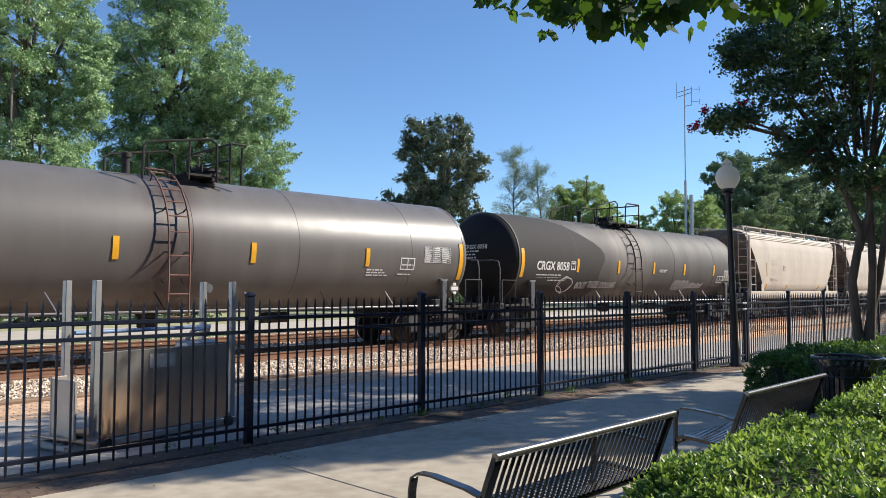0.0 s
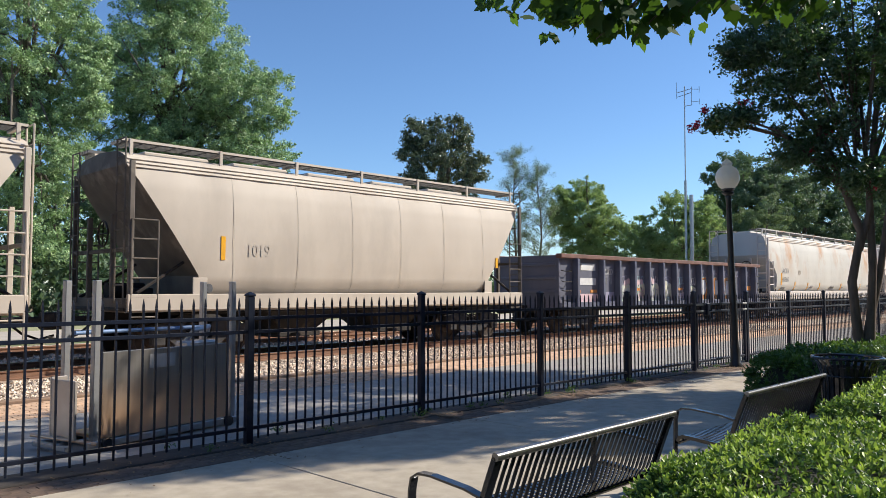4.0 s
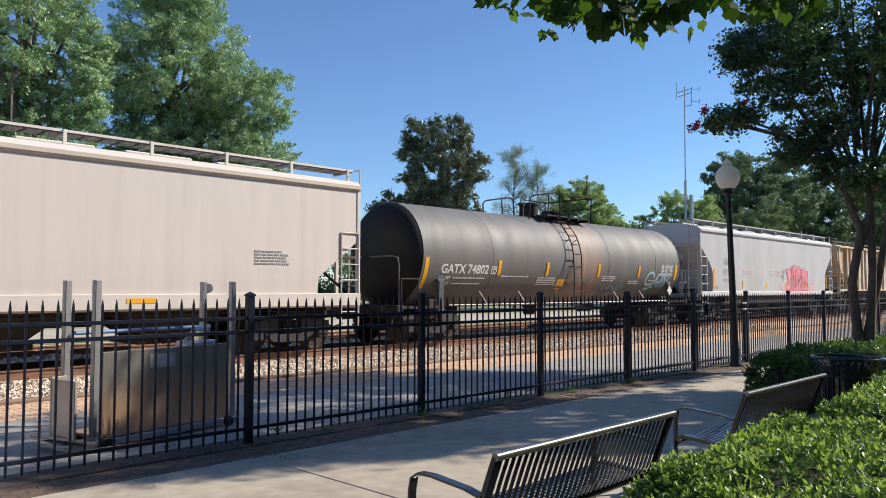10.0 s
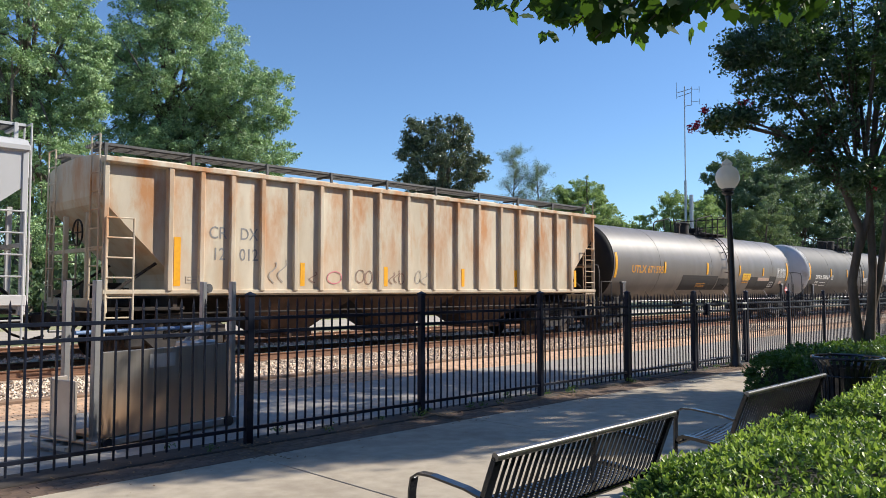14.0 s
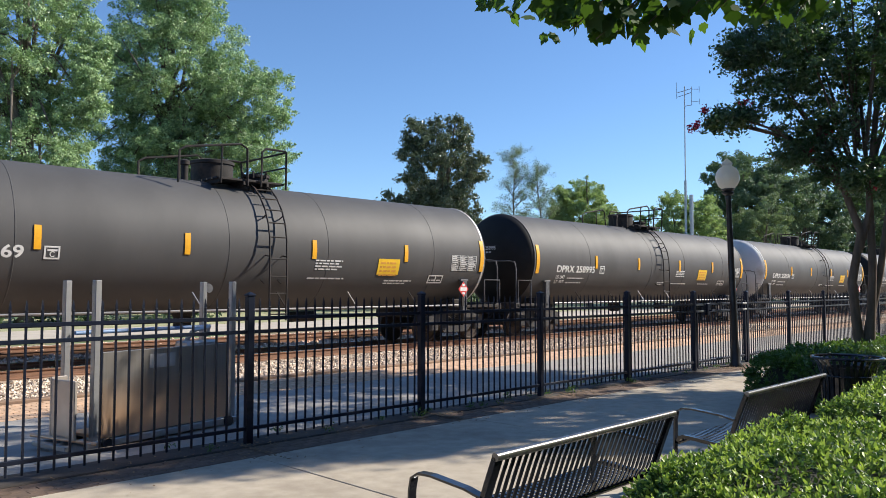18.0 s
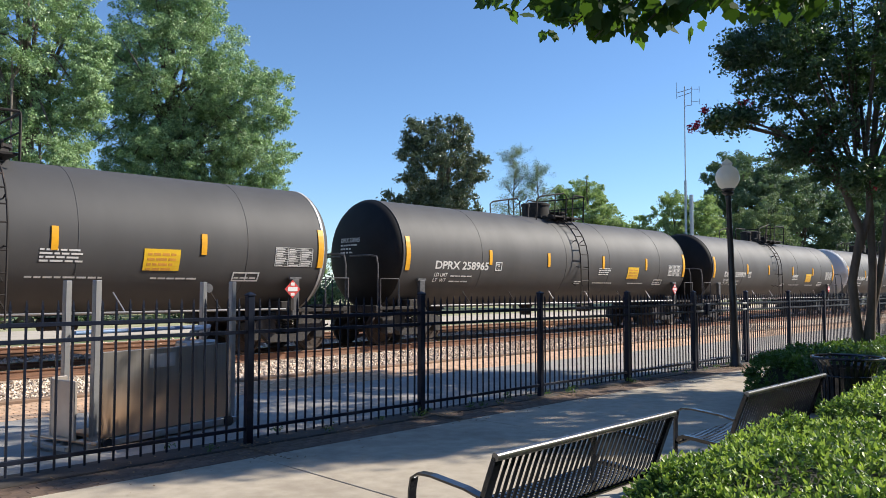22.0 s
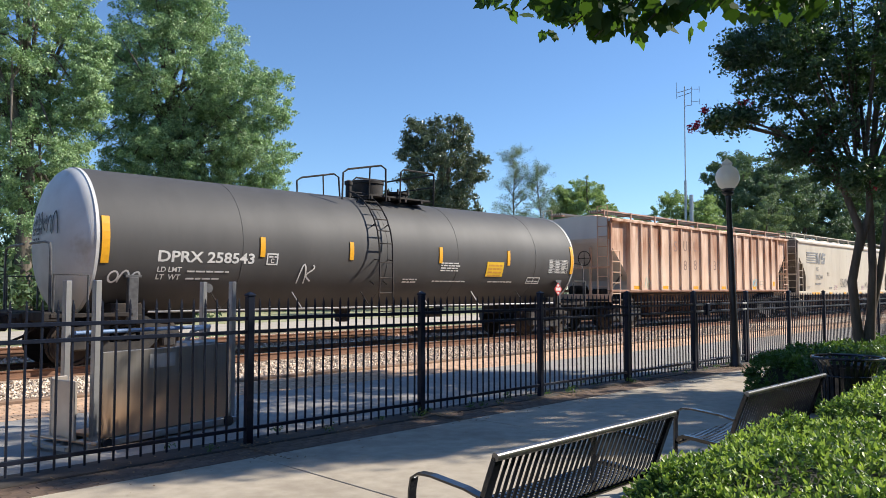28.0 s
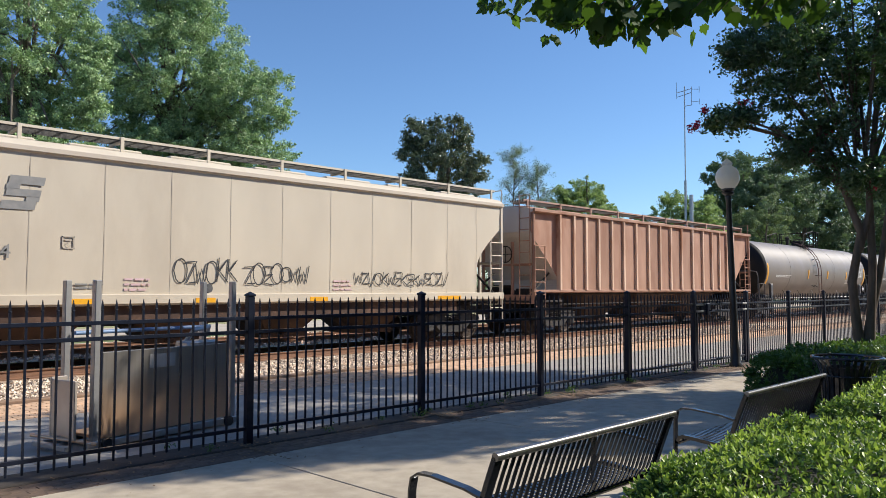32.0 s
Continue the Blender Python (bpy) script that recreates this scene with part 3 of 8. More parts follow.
for i in range(int(75 / 0.2)):
    for j in range(14):
        x0 = -2 + i * 0.2 + (0.1 if j % 2 else 0)
        y0 = 10.37 + j * 0.1015
        z = -0.002 + rng.uniform(-0.003, 0.002)
        o = len(v)
        v += [(x0 + 0.004, y0 + 0.004, -0.03), (x0 + 0.196, y0 + 0.004, -0.03), (x0 + 0.196, y0 + 0.096, -0.03), (x0 + 0.004, y0 + 0.096, -0.03),
              (x0 + 0.008, y0 + 0.008, z), (x0 + 0.192, y0 + 0.008, z), (x0 + 0.192, y0 + 0.092, z), (x0 + 0.008, y0 + 0.092, z)]
        f += [(o + 4, o + 5, o + 6, o + 7), (o, o + 1, o + 5, o + 4), (o + 1, o + 2, o + 6, o + 5), (o + 2, o + 3, o + 7, o + 6), (o + 3, o, o + 4, o + 7)]
tagged(part("pavers", quick_mesh("pavers", v, f, M["paver"]), None, platform, "tan brick pavers"), kind="stuff")

bed = Mesh()
bed.box(-120, 400, 11.98, 24.2, -0.40, -0.045)
solo("ballast_bed", bed, M["ballast"], "grey-brown track ballast bed", "ballast", kind="structure")
b = Mesh()
b.box(-150, 500, 27.5, 33.0, -0.3, -0.05)
solo("far_road", b, M["road"], "pale concrete road behind the tracks", "road", kind="structure")
b = Mesh()
b.box(-150, 500, 33.01, 140, -0.3, -0.04)
solo("far_lawn", b, M["grass"], "sunlit mown grass behind the road", "grass", kind="structure")


def rail_mesh(x0, x1):
    m = Mesh()
    prof = [(-0.07, -0.17), (0.07, -0.17), (0.07, -0.155), (0.012, -0.14), (0.012, -0.045), (0.036, -0.03), (0.036, -0.004), (-0.036, -0.004), (-0.036, -0.03), (-0.012, -0.045), (-0.012, -0.14), (-0.07, -0.155)]
    n = len(prof)
    m.add([(x, y, z) for x in (x0, x1) for y, z in prof], [(i, (i + 1) % n, n + (i + 1) % n, n + i) for i in range(n)] + [tuple(range(n))[::-1], tuple(range(n, 2 * n))])
    return m


tie = Mesh().box(-0.11, 0.11, -1.3, 1.3, -0.20, 0.0, 0.012).data("tie", M["tie"])
plate = Mesh().box(-0.09, 0.09, -0.16, 0.16, 0.0, 0.018, 0.004).data("tie_plate", M["rail"])
for ty, name in ((TRACK_Y, "near"), (TRACK_Y + 4.45, "far")):
    tr = thing("railway_track", "rusty railway track on wooden ties" if name == "far" else "railway track under the train", "railway track", "tracks", "structure", m=pose(0, ty, RAIL_Z))
    for s in (-1, 1):
        part("rail", rail_mesh(-120, 400), M["rail"], tr, m=pose(0, s * 0.755, 0))
        b = Mesh()
        b.box(-120, 400, -0.030, 0.030, -0.0039, 0.0)
        part("rail_head", b, M["railtop"] if name == "near" else M["rail"], tr, m=pose(0, s * 0.755, 0))
    for k in range(120):
        t = part("tie", tie, None, tr, m=pose(2 + k * 0.53 + rng.uniform(-0.02, 0.02), rng.uniform(-0.04, 0.04), -0.165, 0, 0, rng.uniform(-1, 1)))
        if k < 45:
            for s in (-1, 1):
                part("tie_plate", plate, None, t, m=pose(0, s * 0.755, 0))
    b = Mesh()
    for k in range(340):
        x = 2 + 120 * 0.53 + k * 0.53
        b.box(x - 0.11, x + 0.11, -1.3, 1.3, -0.36, -0.165)
    for k in range(60):
        x = 2 - (k + 1) * 0.53
        b.box(x - 0.11, x + 0.11, -1.3, 1.3, -0.36, -0.165)
    tagged(part("far_ties", b, M["tie"], tr), kind="stuff")

# loose stones of the ballast shoulder
nprng = np.random.default_rng(5)


def stones(name, x0, x1, y0, y1, z, n, size, label, mat="stone"):
    c = np.stack([nprng.uniform(x0, x1, n), nprng.uniform(y0, y1, n), z + nprng.uniform(-0.01, 0.03, n)], 1)
    base = np.array([(1, 0, 0), (-1, 0, 0), (0, 1, 0), (0, -1, 0), (0, 0, 1), (0, 0, -1)], float)
    tri = np.array([(0, 2, 4), (2, 1, 4), (1, 3, 4), (3, 0, 4), (2, 0, 5), (1, 2, 5), (3, 1, 5), (0, 3, 5)])
    p = base[None] * nprng.uniform(0.55, 1.25, (n, 6, 1)) * size
    p += nprng.normal(0, size * 0.25, (n, 6, 3))
    a = nprng.uniform(0, 6.28, n)
    ca, sa = np.cos(a)[:, None], np.sin(a)[:, None]
    q = np.stack([p[..., 0] * ca - p[..., 1] * sa, p[..., 0] * sa + p[..., 1] * ca, p[..., 2] * 0.8], -1) + c[:, None]
    faces = (tri[None] + (np.arange(n) * 6)[:, None, None]).reshape(-1, 3)
    solo(name, quick_mesh(name, q.reshape(-1, 3), faces, M[mat]), None, label, "ballast", kind="stuff")


stones("ballast_stones", 1.5, 34, 12.02, 14.75, -0.03, 28000, 0.033, "loose pale grey ballast stones beside the rail")
stones("track_ballast_stones", 3, 45, 15.4, 16.8, -0.03, 8000, 0.036, "rust-dusted ballast stones between the rails", "stone_tan")
stones("far_ballast_stones", 1, 60, 17.2, 23.5, -0.03, 12000, 0.055, "rust-dusted ballast stones round the second track", "stone_tan")

# unseen wall added to close the place behind the camera and cut sky light
b = Mesh()
b.box(-60, 75, -6.6, -6.2, -0.1, 9.0, 0.02)
solo("sky_block_wall", b, M["wall_brick"], "plain dark brick wall added behind the camera to block sky light", "wall", kind="structure")

# ------------------------------------------------------------------ fence
FY, FX0, FP, FH = 7.0, 4.20, 2.477, 1.585
fence = thing("fence", "black steel picket fence along the platform", "fence", m=pose(0, 0, 0))
post = Mesh()
post.box(-0.038, 0.038, -0.038, 0.038, -0.1, FH - 0.05, 0.005)
post.box(-0.045, 0.045, -0.045, 0.045, FH - 0.05, FH - 0.03, 0.004)
post.add([(-0.043, -0.043, FH - 0.03), (0.043, -0.043, FH - 0.03), (0.043, 0.043, FH - 0.03), (-0.043, 0.043, FH - 0.03), (0, 0, FH + 0.0)], [(0, 1, 4), (1, 2, 4), (2, 3, 4), (3, 0, 4), (3, 2, 1, 0)])
post = post.data("post", M["fence"])
pk = Mesh()
pk.box(-0.0095, 0.0095, -0.0095, 0.0095, 0.055, 1.42, 0.002)
pk.lathe([(0.010, 1.42), (0.0145, 1.435), (0.011, 1.47), (0.003, 1.515)], 4, pose(0, 0, 0, 0, 0, 45))
pk.lathe([(0.013, 1.415), (0.016, 1.42), (0.013, 1.428)], 6)
picket = pk.data("picket", M["fence"])
rails = Mesh().box(0.038, FP - 0.038, -0.018, 0.018, -0.018, 0.018, 0.003).data("fence_rail", M["fence"])
LAST = 15
for n in range(-2, LAST + 1):
    x = FX0 + FP * n
    if n != 5:
        part("post", post, None, fence, m=pose(x, FY, 0))
    if n == LAST or n == 4:
        continue
    for z in (1.306, 1.164, 0.169):
        part("fence_rail", rails, None, fence, m=pose(x, FY, z))
    for k in range(1, 21 if n >= 0 else 20):
        part("picket", picket, None, fence, m=pose(x + FP * k / 21 if n >= 0 else x + FP - 0.1255 * k, FY, 0))
# gate in the fence, hung on a silver-edged frame
gate = thing("fence_gate", "black picket gate with worn silver hinges", "gate", m=pose(FX0 + FP * 4, FY, 0))
gf = Mesh()
for z in (1.306, 1.164, 0.169):
    gf.box(0.07, FP - 0.07, -0.02, 0.02, z - 0.022, z + 0.022, 0.003)
part("gate_rail", gf, M["fence"], gate)
for k in range(1, 21):
    part("picket", picket, None, gate, m=pose(FP * k / 21, 0, 0))
for x in (0.10, FP - 0.10):
    gp = Mesh()
    gp.box(x - 0.03, x + 0.03, -0.03, 0.03, 0.06, 1.36, 0.004)
    part("gate_stile", gp, M["fence"], gate)
part("gate_post", post, None, gate, m=pose(FP, 0, 0))
for x, w in ((0.06, 0.30), (FP - 0.24, 0.2)):
    for z in (1.30, 1.17):
        h = Mesh()
        h.box(x, x + w, -0.035, -0.022, z - 0.02, z + 0.02, 0.003)
        part("hinge_strap", h, M["bare"], gate)
lk = Mesh()
lk.box(0.50, 0.62, -0.05, 0.05, 1.08, 1.32, 0.01)
lk.tube([(0.56, -0.05, 1.18), (0.56, -0.12, 1.18), (0.66, -0.12, 1.18)], 0.012, 6)
part("lock_box", lk, M["fence"], gate)

# ------------------------------------------------------------------ wheelchair lift behind the fence
lift = thing("wheelchair_lift", "folded wheelchair lift with dull aluminium panel", "wheelchair lift", m=pose(2.97, 7.87, 0, 0, 0, 12.4))
W, D = 1.78, 0.52
for x, y in ((0, 0), (0, D), (W, 0), (W, D)):
    b = Mesh()
    b.box(x - 0.034, x + 0.034, y - 0.034, y + 0.034, 0.0, 1.70, 0.006)
    part("corner_post", b, M["bare"], lift, "galvanised square post")
for x in (W + 0.075,):
    b = Mesh()
    b.lathe([(0.055, -0.02), (0.06, 0.0), (0.055, 0.02)], 16, pose(x, D, 1.62, 90, 0, 0))
    part("pulley_cover", b, M["worn_rail"], lift, smooth=True)
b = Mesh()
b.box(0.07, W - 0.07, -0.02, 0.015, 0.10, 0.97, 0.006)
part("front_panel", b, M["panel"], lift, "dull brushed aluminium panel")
b = Mesh()
b.box(0.62, 0.95, -0.026, -0.021, 0.76, 0.91, 0.002)
part("notice_plate", b, M["grey_plate"], lift)
b = Mesh()
b.box(-0.20, -0.03, D - 0.1, D - 0.07, 0.10, 0.72, 0.006)
b.box(-0.20, -0.17, 0.02, D - 0.1, 0.12, 0.70, 0.006)
part("ramp_flap", b, M["pale_alu"], lift, "upright folded ramp plate")
b = Mesh()
b.tube([(-0.33, D + 0.02, 0.15), (-0.20, 0.10, 0.12), (-0.02, -0.08, 0.07)], 0.018, 10)
part("roller_tube", b, M["panel"], lift, "dull steel roller tube", True)
for x in (0.10, W - 0.10):
    b = Mesh()
    b.lathe([(0.055, -0.03), (0.06, 0.0), (0.055, 0.03)], 14, pose(x, -0.07, 0.055, 90, 0, 0))
    part("caster_wheel", b, M["lamp_iron"], lift, "small black caster wheel", True)
b = Mesh()
for k in range(14):
    b.tube([(W - 0.0, D + 0.05, 1.55 - k * 0.1), (W - 0.0, D + 0.05, 1.48 - k * 0.1)], 0.010, 5)
part("lift_chain", b, M["lamp_iron"], lift)
b = Mesh()
b.box(-0.1, W + 0.06, -0.06, 0.0, 0.02, 0.09, 0.006)
b.box(-0.1, W + 0.06, D, D + 0.06, 0.02, 0.09, 0.006)
b.box(-0.30, -0.24, 0.0, D + 0.06, 0.03, 0.08, 0.006)
b.box(-0.26, -0.08, D, D + 0.05, 0.03, 0.08, 0.006)
part("base_frame", b, M["bare"], lift, "galvanised base frame")
b = Mesh()
b.box(0.05, W - 0.05, 0.0, D, 0.10, 0.13)
part("lift_floor", b, M["panel"], lift)
b = Mesh()
b.tube([(0.05, D - 0.08, 1.15), (W - 0.02, D - 0.08, 1.15)], 0.022, 10)
part("blue_bar", b, M["blue"], lift, "blue padded safety bar", True)
b = Mesh()
b.tube([(W - 0.35, D - 0.08, 0.95), (W - 0.30, D - 0.2, 1.12), (W - 0.12, D - 0.25, 1.16), (W - 0.02, D - 0.1, 1.05)], 0.03, 8)
b.box(W - 0.5, W - 0.05, D - 0.35, D - 0.1, 0.86, 1.0, 0.02)
part("winch", b, M["bare"], lift, smooth=True)

# ------------------------------------------------------------------ benches
SEATLINE = [(2.915, 0.395), (2.90, 0.425), (2.865, 0.438), (2.76, 0.430), (2.64, 0.415), (2.56, 0.415), (2.505, 0.44), (2.475, 0.50), (2.44, 0.60), (2.395, 0.72), (2.355, 0.82)]
slat = Mesh().strip([(0, y - 2.35, z) for y, z in SEATLINE], 0.0125, 0.006).data("slat", M["bench"])
BL = 1.72


def bench(x0, y0=2.35):
    bn = thing("bench", "black steel strap bench facing the tracks", "bench", "benches along the walkway", m=pose(x0, y0, 0, 0, 0, 0.6))
    for k in range(33):
        part("slat", slat, None, bn, m=pose(0.04 + (BL - 0.08) * k / 32, 0, 0))
    b = Mesh()
    b.tube([(-0.02, 0.0, 0.822), (BL + 0.02, 0.0, 0.822)], 0.021, 12)
    part("top_rail", b, M["bench_rail"], bn, "pale rounded top rail", True)
    b = Mesh()
    b.tube([(0.0, 0.565, 0.39), (BL, 0.565, 0.39)], 0.02, 10)
    b.tube([(0.0, 0.20, 0.40), (BL, 0.20, 0.40)], 0.02, 10)
    part("cross_bar", b, M["bench"], bn, smooth=True)
    for x in (0.0, BL):
        b = Mesh()
        b.strip([(x, y - 2.35, z) for y, z in SEATLINE], 0.02, 0.028)
        part("end_frame", b, M["bench"], bn)
        b = Mesh()
        b.strip([(x, 0.09, 0.615), (x, 0.20, 0.64), (x, 0.43, 0.662), (x, 0.52, 0.660), (x, 0.57, 0.63), (x, 0.585, 0.56), (x, 0.59, 0.30), (x, 0.595, 0.0)], 0.026, 0.012)
        part("armrest", b, M["bench"], bn, "flat looped armrest running down into the leg")
        b = Mesh()
        b.strip([(x, 0.15, 0.44), (x, 0.10, 0.22), (x, 0.05, 0.0)], 0.024, 0.012)
        part("leg", b, M["bench"], bn)
    b = Mesh()
    b.strip([(BL / 2, 0.15, 0.41), (BL / 2, 0.10, 0.2), (BL / 2, 0.06, 0.0)], 0.02, 0.01)
    part("middle_leg", b, M["bench"], bn)
    b = Mesh()
    b.strip([(BL / 2, 0.565, 0.39), (BL / 2, 0.58, 0.2), (BL / 2, 0.595, 0.0)], 0.02, 0.01)
    part("middle_leg", b, M["bench"], bn)
    return bn


bench(2.74)
bench(5.68, 2.40)

# ------------------------------------------------------------------ litter bin
binn = thing("litter_bin", "black slatted steel litter bin with flared rim", "litter bin", m=pose(7.97, 2.39, 0))
st = Mesh().strip([(0, -0.22, 0.05), (0, -0.23, 0.45), (0, -0.235, 0.78), (0, -0.265, 0.88), (0, -0.305, 0.945)], 0.016, 0.006).data("bin_slat", M["bench"])
for k in range(30):
    part("bin_slat", st, None, binn, m=pose(0, 0, 0, 0, 0, k * 12))
for r, z, q in ((0.31, 0.95, 0.014), (0.237, 0.78, 0.01), (0.23, 0.08, 0.012)):
    b = Mesh()
    b.tube([(r * math.cos(t * math.pi / 16), r * math.sin(t * math.pi / 16), z) for t in range(32)], q, 8, closed=True)
    part("bin_ring", b, M["bench"], binn, smooth=True)
b = Mesh()
b.lathe([(0.20, 0.04), (0.21, 0.86), (0.195, 0.86), (0.185, 0.06)], 24)
part("bin_liner", b, M["lamp_iron"], binn, smooth=True)

# ------------------------------------------------------------------ street lamp
lamp = thing("street_lamp", "black iron post lamp with milky acorn globe", "street lamp", m=pose(15.50, 6.78, 0, -1.0, -1.0, 0))
b = Mesh()
b.lathe([(0.13, 0.0), (0.13, 0.06), (0.10, 0.10), (0.095, 0.35), (0.08, 0.42), (0.072, 0.55), (0.066, 2.0), (0.052, 3.50), (0.06, 3.52), (0.06, 3.56), (0.05, 3.58)], 16)
part("pole", b, M["lamp_iron"], lamp, smooth=True)
b = Mesh()
b.lathe([(0.06, 3.57), (0.11, 3.60), (0.12, 3.64), (0.09, 3.66), (0.13, 3.70), (0.13, 3.72)], 16)
part("fitter", b, M["lamp_iron"], lamp, smooth=True)
b = Mesh()
b.lathe([(0.12, 3.71), (0.19, 3.78), (0.235, 3.88), (0.245, 3.97), (0.225, 4.07), (0.17, 4.15), (0.11, 4.19), (0.10, 4.21), (0.115, 4.24), (0.09, 4.29), (0.03, 4.34), (0.02, 4.36)], 24)
part("globe", b, M["globe"], lamp, "milky glass acorn globe", True)

# ------------------------------------------------------------------ antenna mast
mast = thing("antenna_mast", "slim grey radio mast with dipole antennas", "antenna mast", m=pose(54.3, 27.5, 0, 0, 0.8, 0))
b = Mesh()
b.tube([(0, 0, 0), (0, 0, 10.0)], 0.10, 8)
b.tube([(0, 0, 9.9), (0, 0, 17.4)], 0.05, 8)
part("mast_tube", b, M["bare"], mast, smooth=True)
b = Mesh()
b.tube([(0.35, -0.3, 0), (0.35, -0.3, 8.9)], 0.16, 8)
part("support_pole", b, M["bare"], mast, smooth=True)
cr, cu = Vector((math.sin(_h), -math.cos(_h), 0)), Vector((0, 0, 1))
b = Mesh()


def arm(a, za, c, zc, r=0.03):
    b.tube([cr * a + cu * za, cr * c + cu * zc], r, 5)


arm(-0.55, 16.9, 0.55, 17.25)
arm(-0.55, 16.55, 0.55, 16.95)
arm(-0.62, 16.4, -0.62, 17.7, 0.02)
arm(0.55, 15.95, 0.55, 17.4, 0.03)
arm(0.55, 17.2, 1.15, 17.2, 0.02)
arm(0.55, 16.2, 1.15, 16.25, 0.02)
arm(1.15, 16.95, 1.15, 17.45, 0.025)
arm(1.15, 16.0, 1.15, 16.45, 0.025)
arm(0.05, 15.85, 0.55, 15.95, 0.03)
part("dipole_array", b, M["bare"], mast)
pole = Mesh()
pole.tube([(0, 0, 0), (0, 0, 10.9)], 0.14, 8)
pole.box(-0.9, 0.9, -0.06, 0.06, 10.1, 10.25)
solo("utility_pole", pole, M["bark"], "distant wooden utility pole with crossarm", "utility pole", m=pose(79.3, 76, 0, 0, 0, 40))


# ------------------------------------------------------------------ rolling stock: shared pieces
def wheelset_mesh():
    m = Mesh()
    for s in (-1, 1):
        prof = [(0.10, s * 0.66), (0.34, s * 0.665), (0.36, s * 0.66), (0.455, s * 0.662), (0.455, s * 0.69), (0.422, s * 0.70), (0.415, s * 0.79), (0.37, s * 0.795),
                (0.34, s * 0.76), (0.17, s * 0.755), (0.15, s * 0.80), (0.10, s * 0.81)]
        m.lathe(prof if s > 0 else prof[::-1], 24, None, "y")
        for k in range(5):
            t = k * 2 * math.pi / 5
            m.lathe([(0.035, 0.752 * s), (0.035, 0.768 * s)], 8, Matrix.Translation((0.25 * math.cos(t), 0, 0.25 * math.sin(t))), "y")
    m.tube([(0, -0.98, 0), (0, 0.98, 0)], 0.085, 10)
    return m.data("wheelset", M["wheel"], True)


def side_frame_mesh():
    """Cast side frame of a truck: top and bottom members, pedestals over the axle boxes."""
    m = Mesh()
    y0, y1 = -0.09, 0.09
    out = [(-1.10, 0.10), (-1.10, 0.30), (-0.70, 0.36), (-0.42, 0.52), (0.42, 0.52), (0.70, 0.36), (1.10, 0.30), (1.10, 0.10),
           (0.72, 0.08), (0.46, -0.16), (-0.46, -0.16), (-0.72, 0.08)]
    n = len(out)
    v = [(x, y0, z) for x, z in out] + [(x, y1, z) for x, z in out]
    # window that holds the springs
    win = [(-0.30, 0.02), (-0.30, 0.36), (0.30, 0.36), (0.30, 0.02)]
    v += [(x, y0, z) for x, z in win] + [(x, y1, z) for x, z in win]
    f = [(i, (i + 1) % n, n + (i + 1) % n, n + i) for i in range(n)]
    w0, w1 = 2 * n, 2 * n + 4
    f += [(w0 + i, w1 + i, w1 + (i + 1) % 4, w0 + (i + 1) % 4) for i in range(4)]
    for o, w in ((0, w0), (n, w1)):
        f += [(o + 11, o + 0, o + 1, o + 2), (o + 2, o + 3, w + 1, w + 0), (o + 11, o + 2, w + 0), (o + 11, w + 0, o + 10), (o + 3, o + 4, w + 2, w + 1),
              (o + 4, o + 5, w + 3, w + 2), (o + 5, o + 8, w + 3), (o + 5, o + 6, o + 7, o + 8), (o + 8, o + 9, w + 3), (o + 9, o + 10, w + 0, w + 3)]
    m.add(v, f)
    for s in (-0.89, 0.89):
        m.box(s - 0.14, s + 0.14, -0.15, 0.07, -0.11, 0.12, 0.03)
    return m.data("side_frame", M["truck_dust"])


def spring_mesh():
    m = Mesh()
    for cx in (-0.17, 0.0, 0.17):
        m.tube([(cx + 0.07 * math.cos(t * 0.9), 0.07 * math.sin(t * 0.9), 0.04 + 0.30 * t / 34) for t in range(35)], 0.017, 5)
    return m.data("spring_group", M["truck_dust"], True)


SHARED = {"wheelset": wheelset_mesh(), "side_frame": side_frame_mesh(), "spring": spring_mesh()}
_mb = Mesh()
_mb.box(-0.26, 0.26, -0.98, 0.98, -0.02, 0.22, 0.03)
_mb.lathe([(0.30, 0.22), (0.30, 0.34)], 16)
SHARED["bolster"] = _mb.data("truck", M["under"])
WHEELSETS, CARS = [], []


def truck(parent, x):
    t = part("truck", SHARED["bolster"], None, parent, "grimy cast-steel truck with two axles", m=pose(x, 0, 0.42))
    for s in (-1, 1):
        part("side_frame", SHARED["side_frame"], None, t, m=pose(0, s * 0.99, 0, 0, 0, 0 if s < 0 else 180))
        part("spring", SHARED["spring"], None, t, m=pose(0, s * 0.99, 0))
    for s in (-0.89, 0.89):
        w = part("wheelset", SHARED["wheelset"], None, t)
        w.matrix_parent_inverse = Matrix.Translation((s, 0, 0))
        w.rotation_mode = "QUATERNION"
        WHEELSETS.append(w)


def coupler_mesh():
    m = Mesh()
    m.box(-0.55, 0.25, -0.09, 0.09, -0.09, 0.09, 0.02)
    m.box(0.20, 0.46, -0.17, 0.10, -0.17, 0.17, 0.04)
    m.box(0.34, 0.55, 0.02, 0.17, -0.15, 0.15, 0.04)
    m.tube([(-0.3, 0.35, 0.0), (0.0, 0.38, -0.25), (0.30, 0.33, -0.38), (0.56, 0.25, -0.30)], 0.025, 6)
    return m.data("coupler", M["under"])


SHARED["coupler"] = coupler_mesh()


def couplers(car, x0, x1):
    """Couplers whose pulling faces stand at x0 and x1."""
    part("coupler", SHARED["coupler"], None, car, m=pose(x1 - 0.42, 0, 0.85))
    part("coupler", SHARED["coupler"], None, car, m=pose(x0 + 0.42, 0, 0.85, 0, 0, 180))


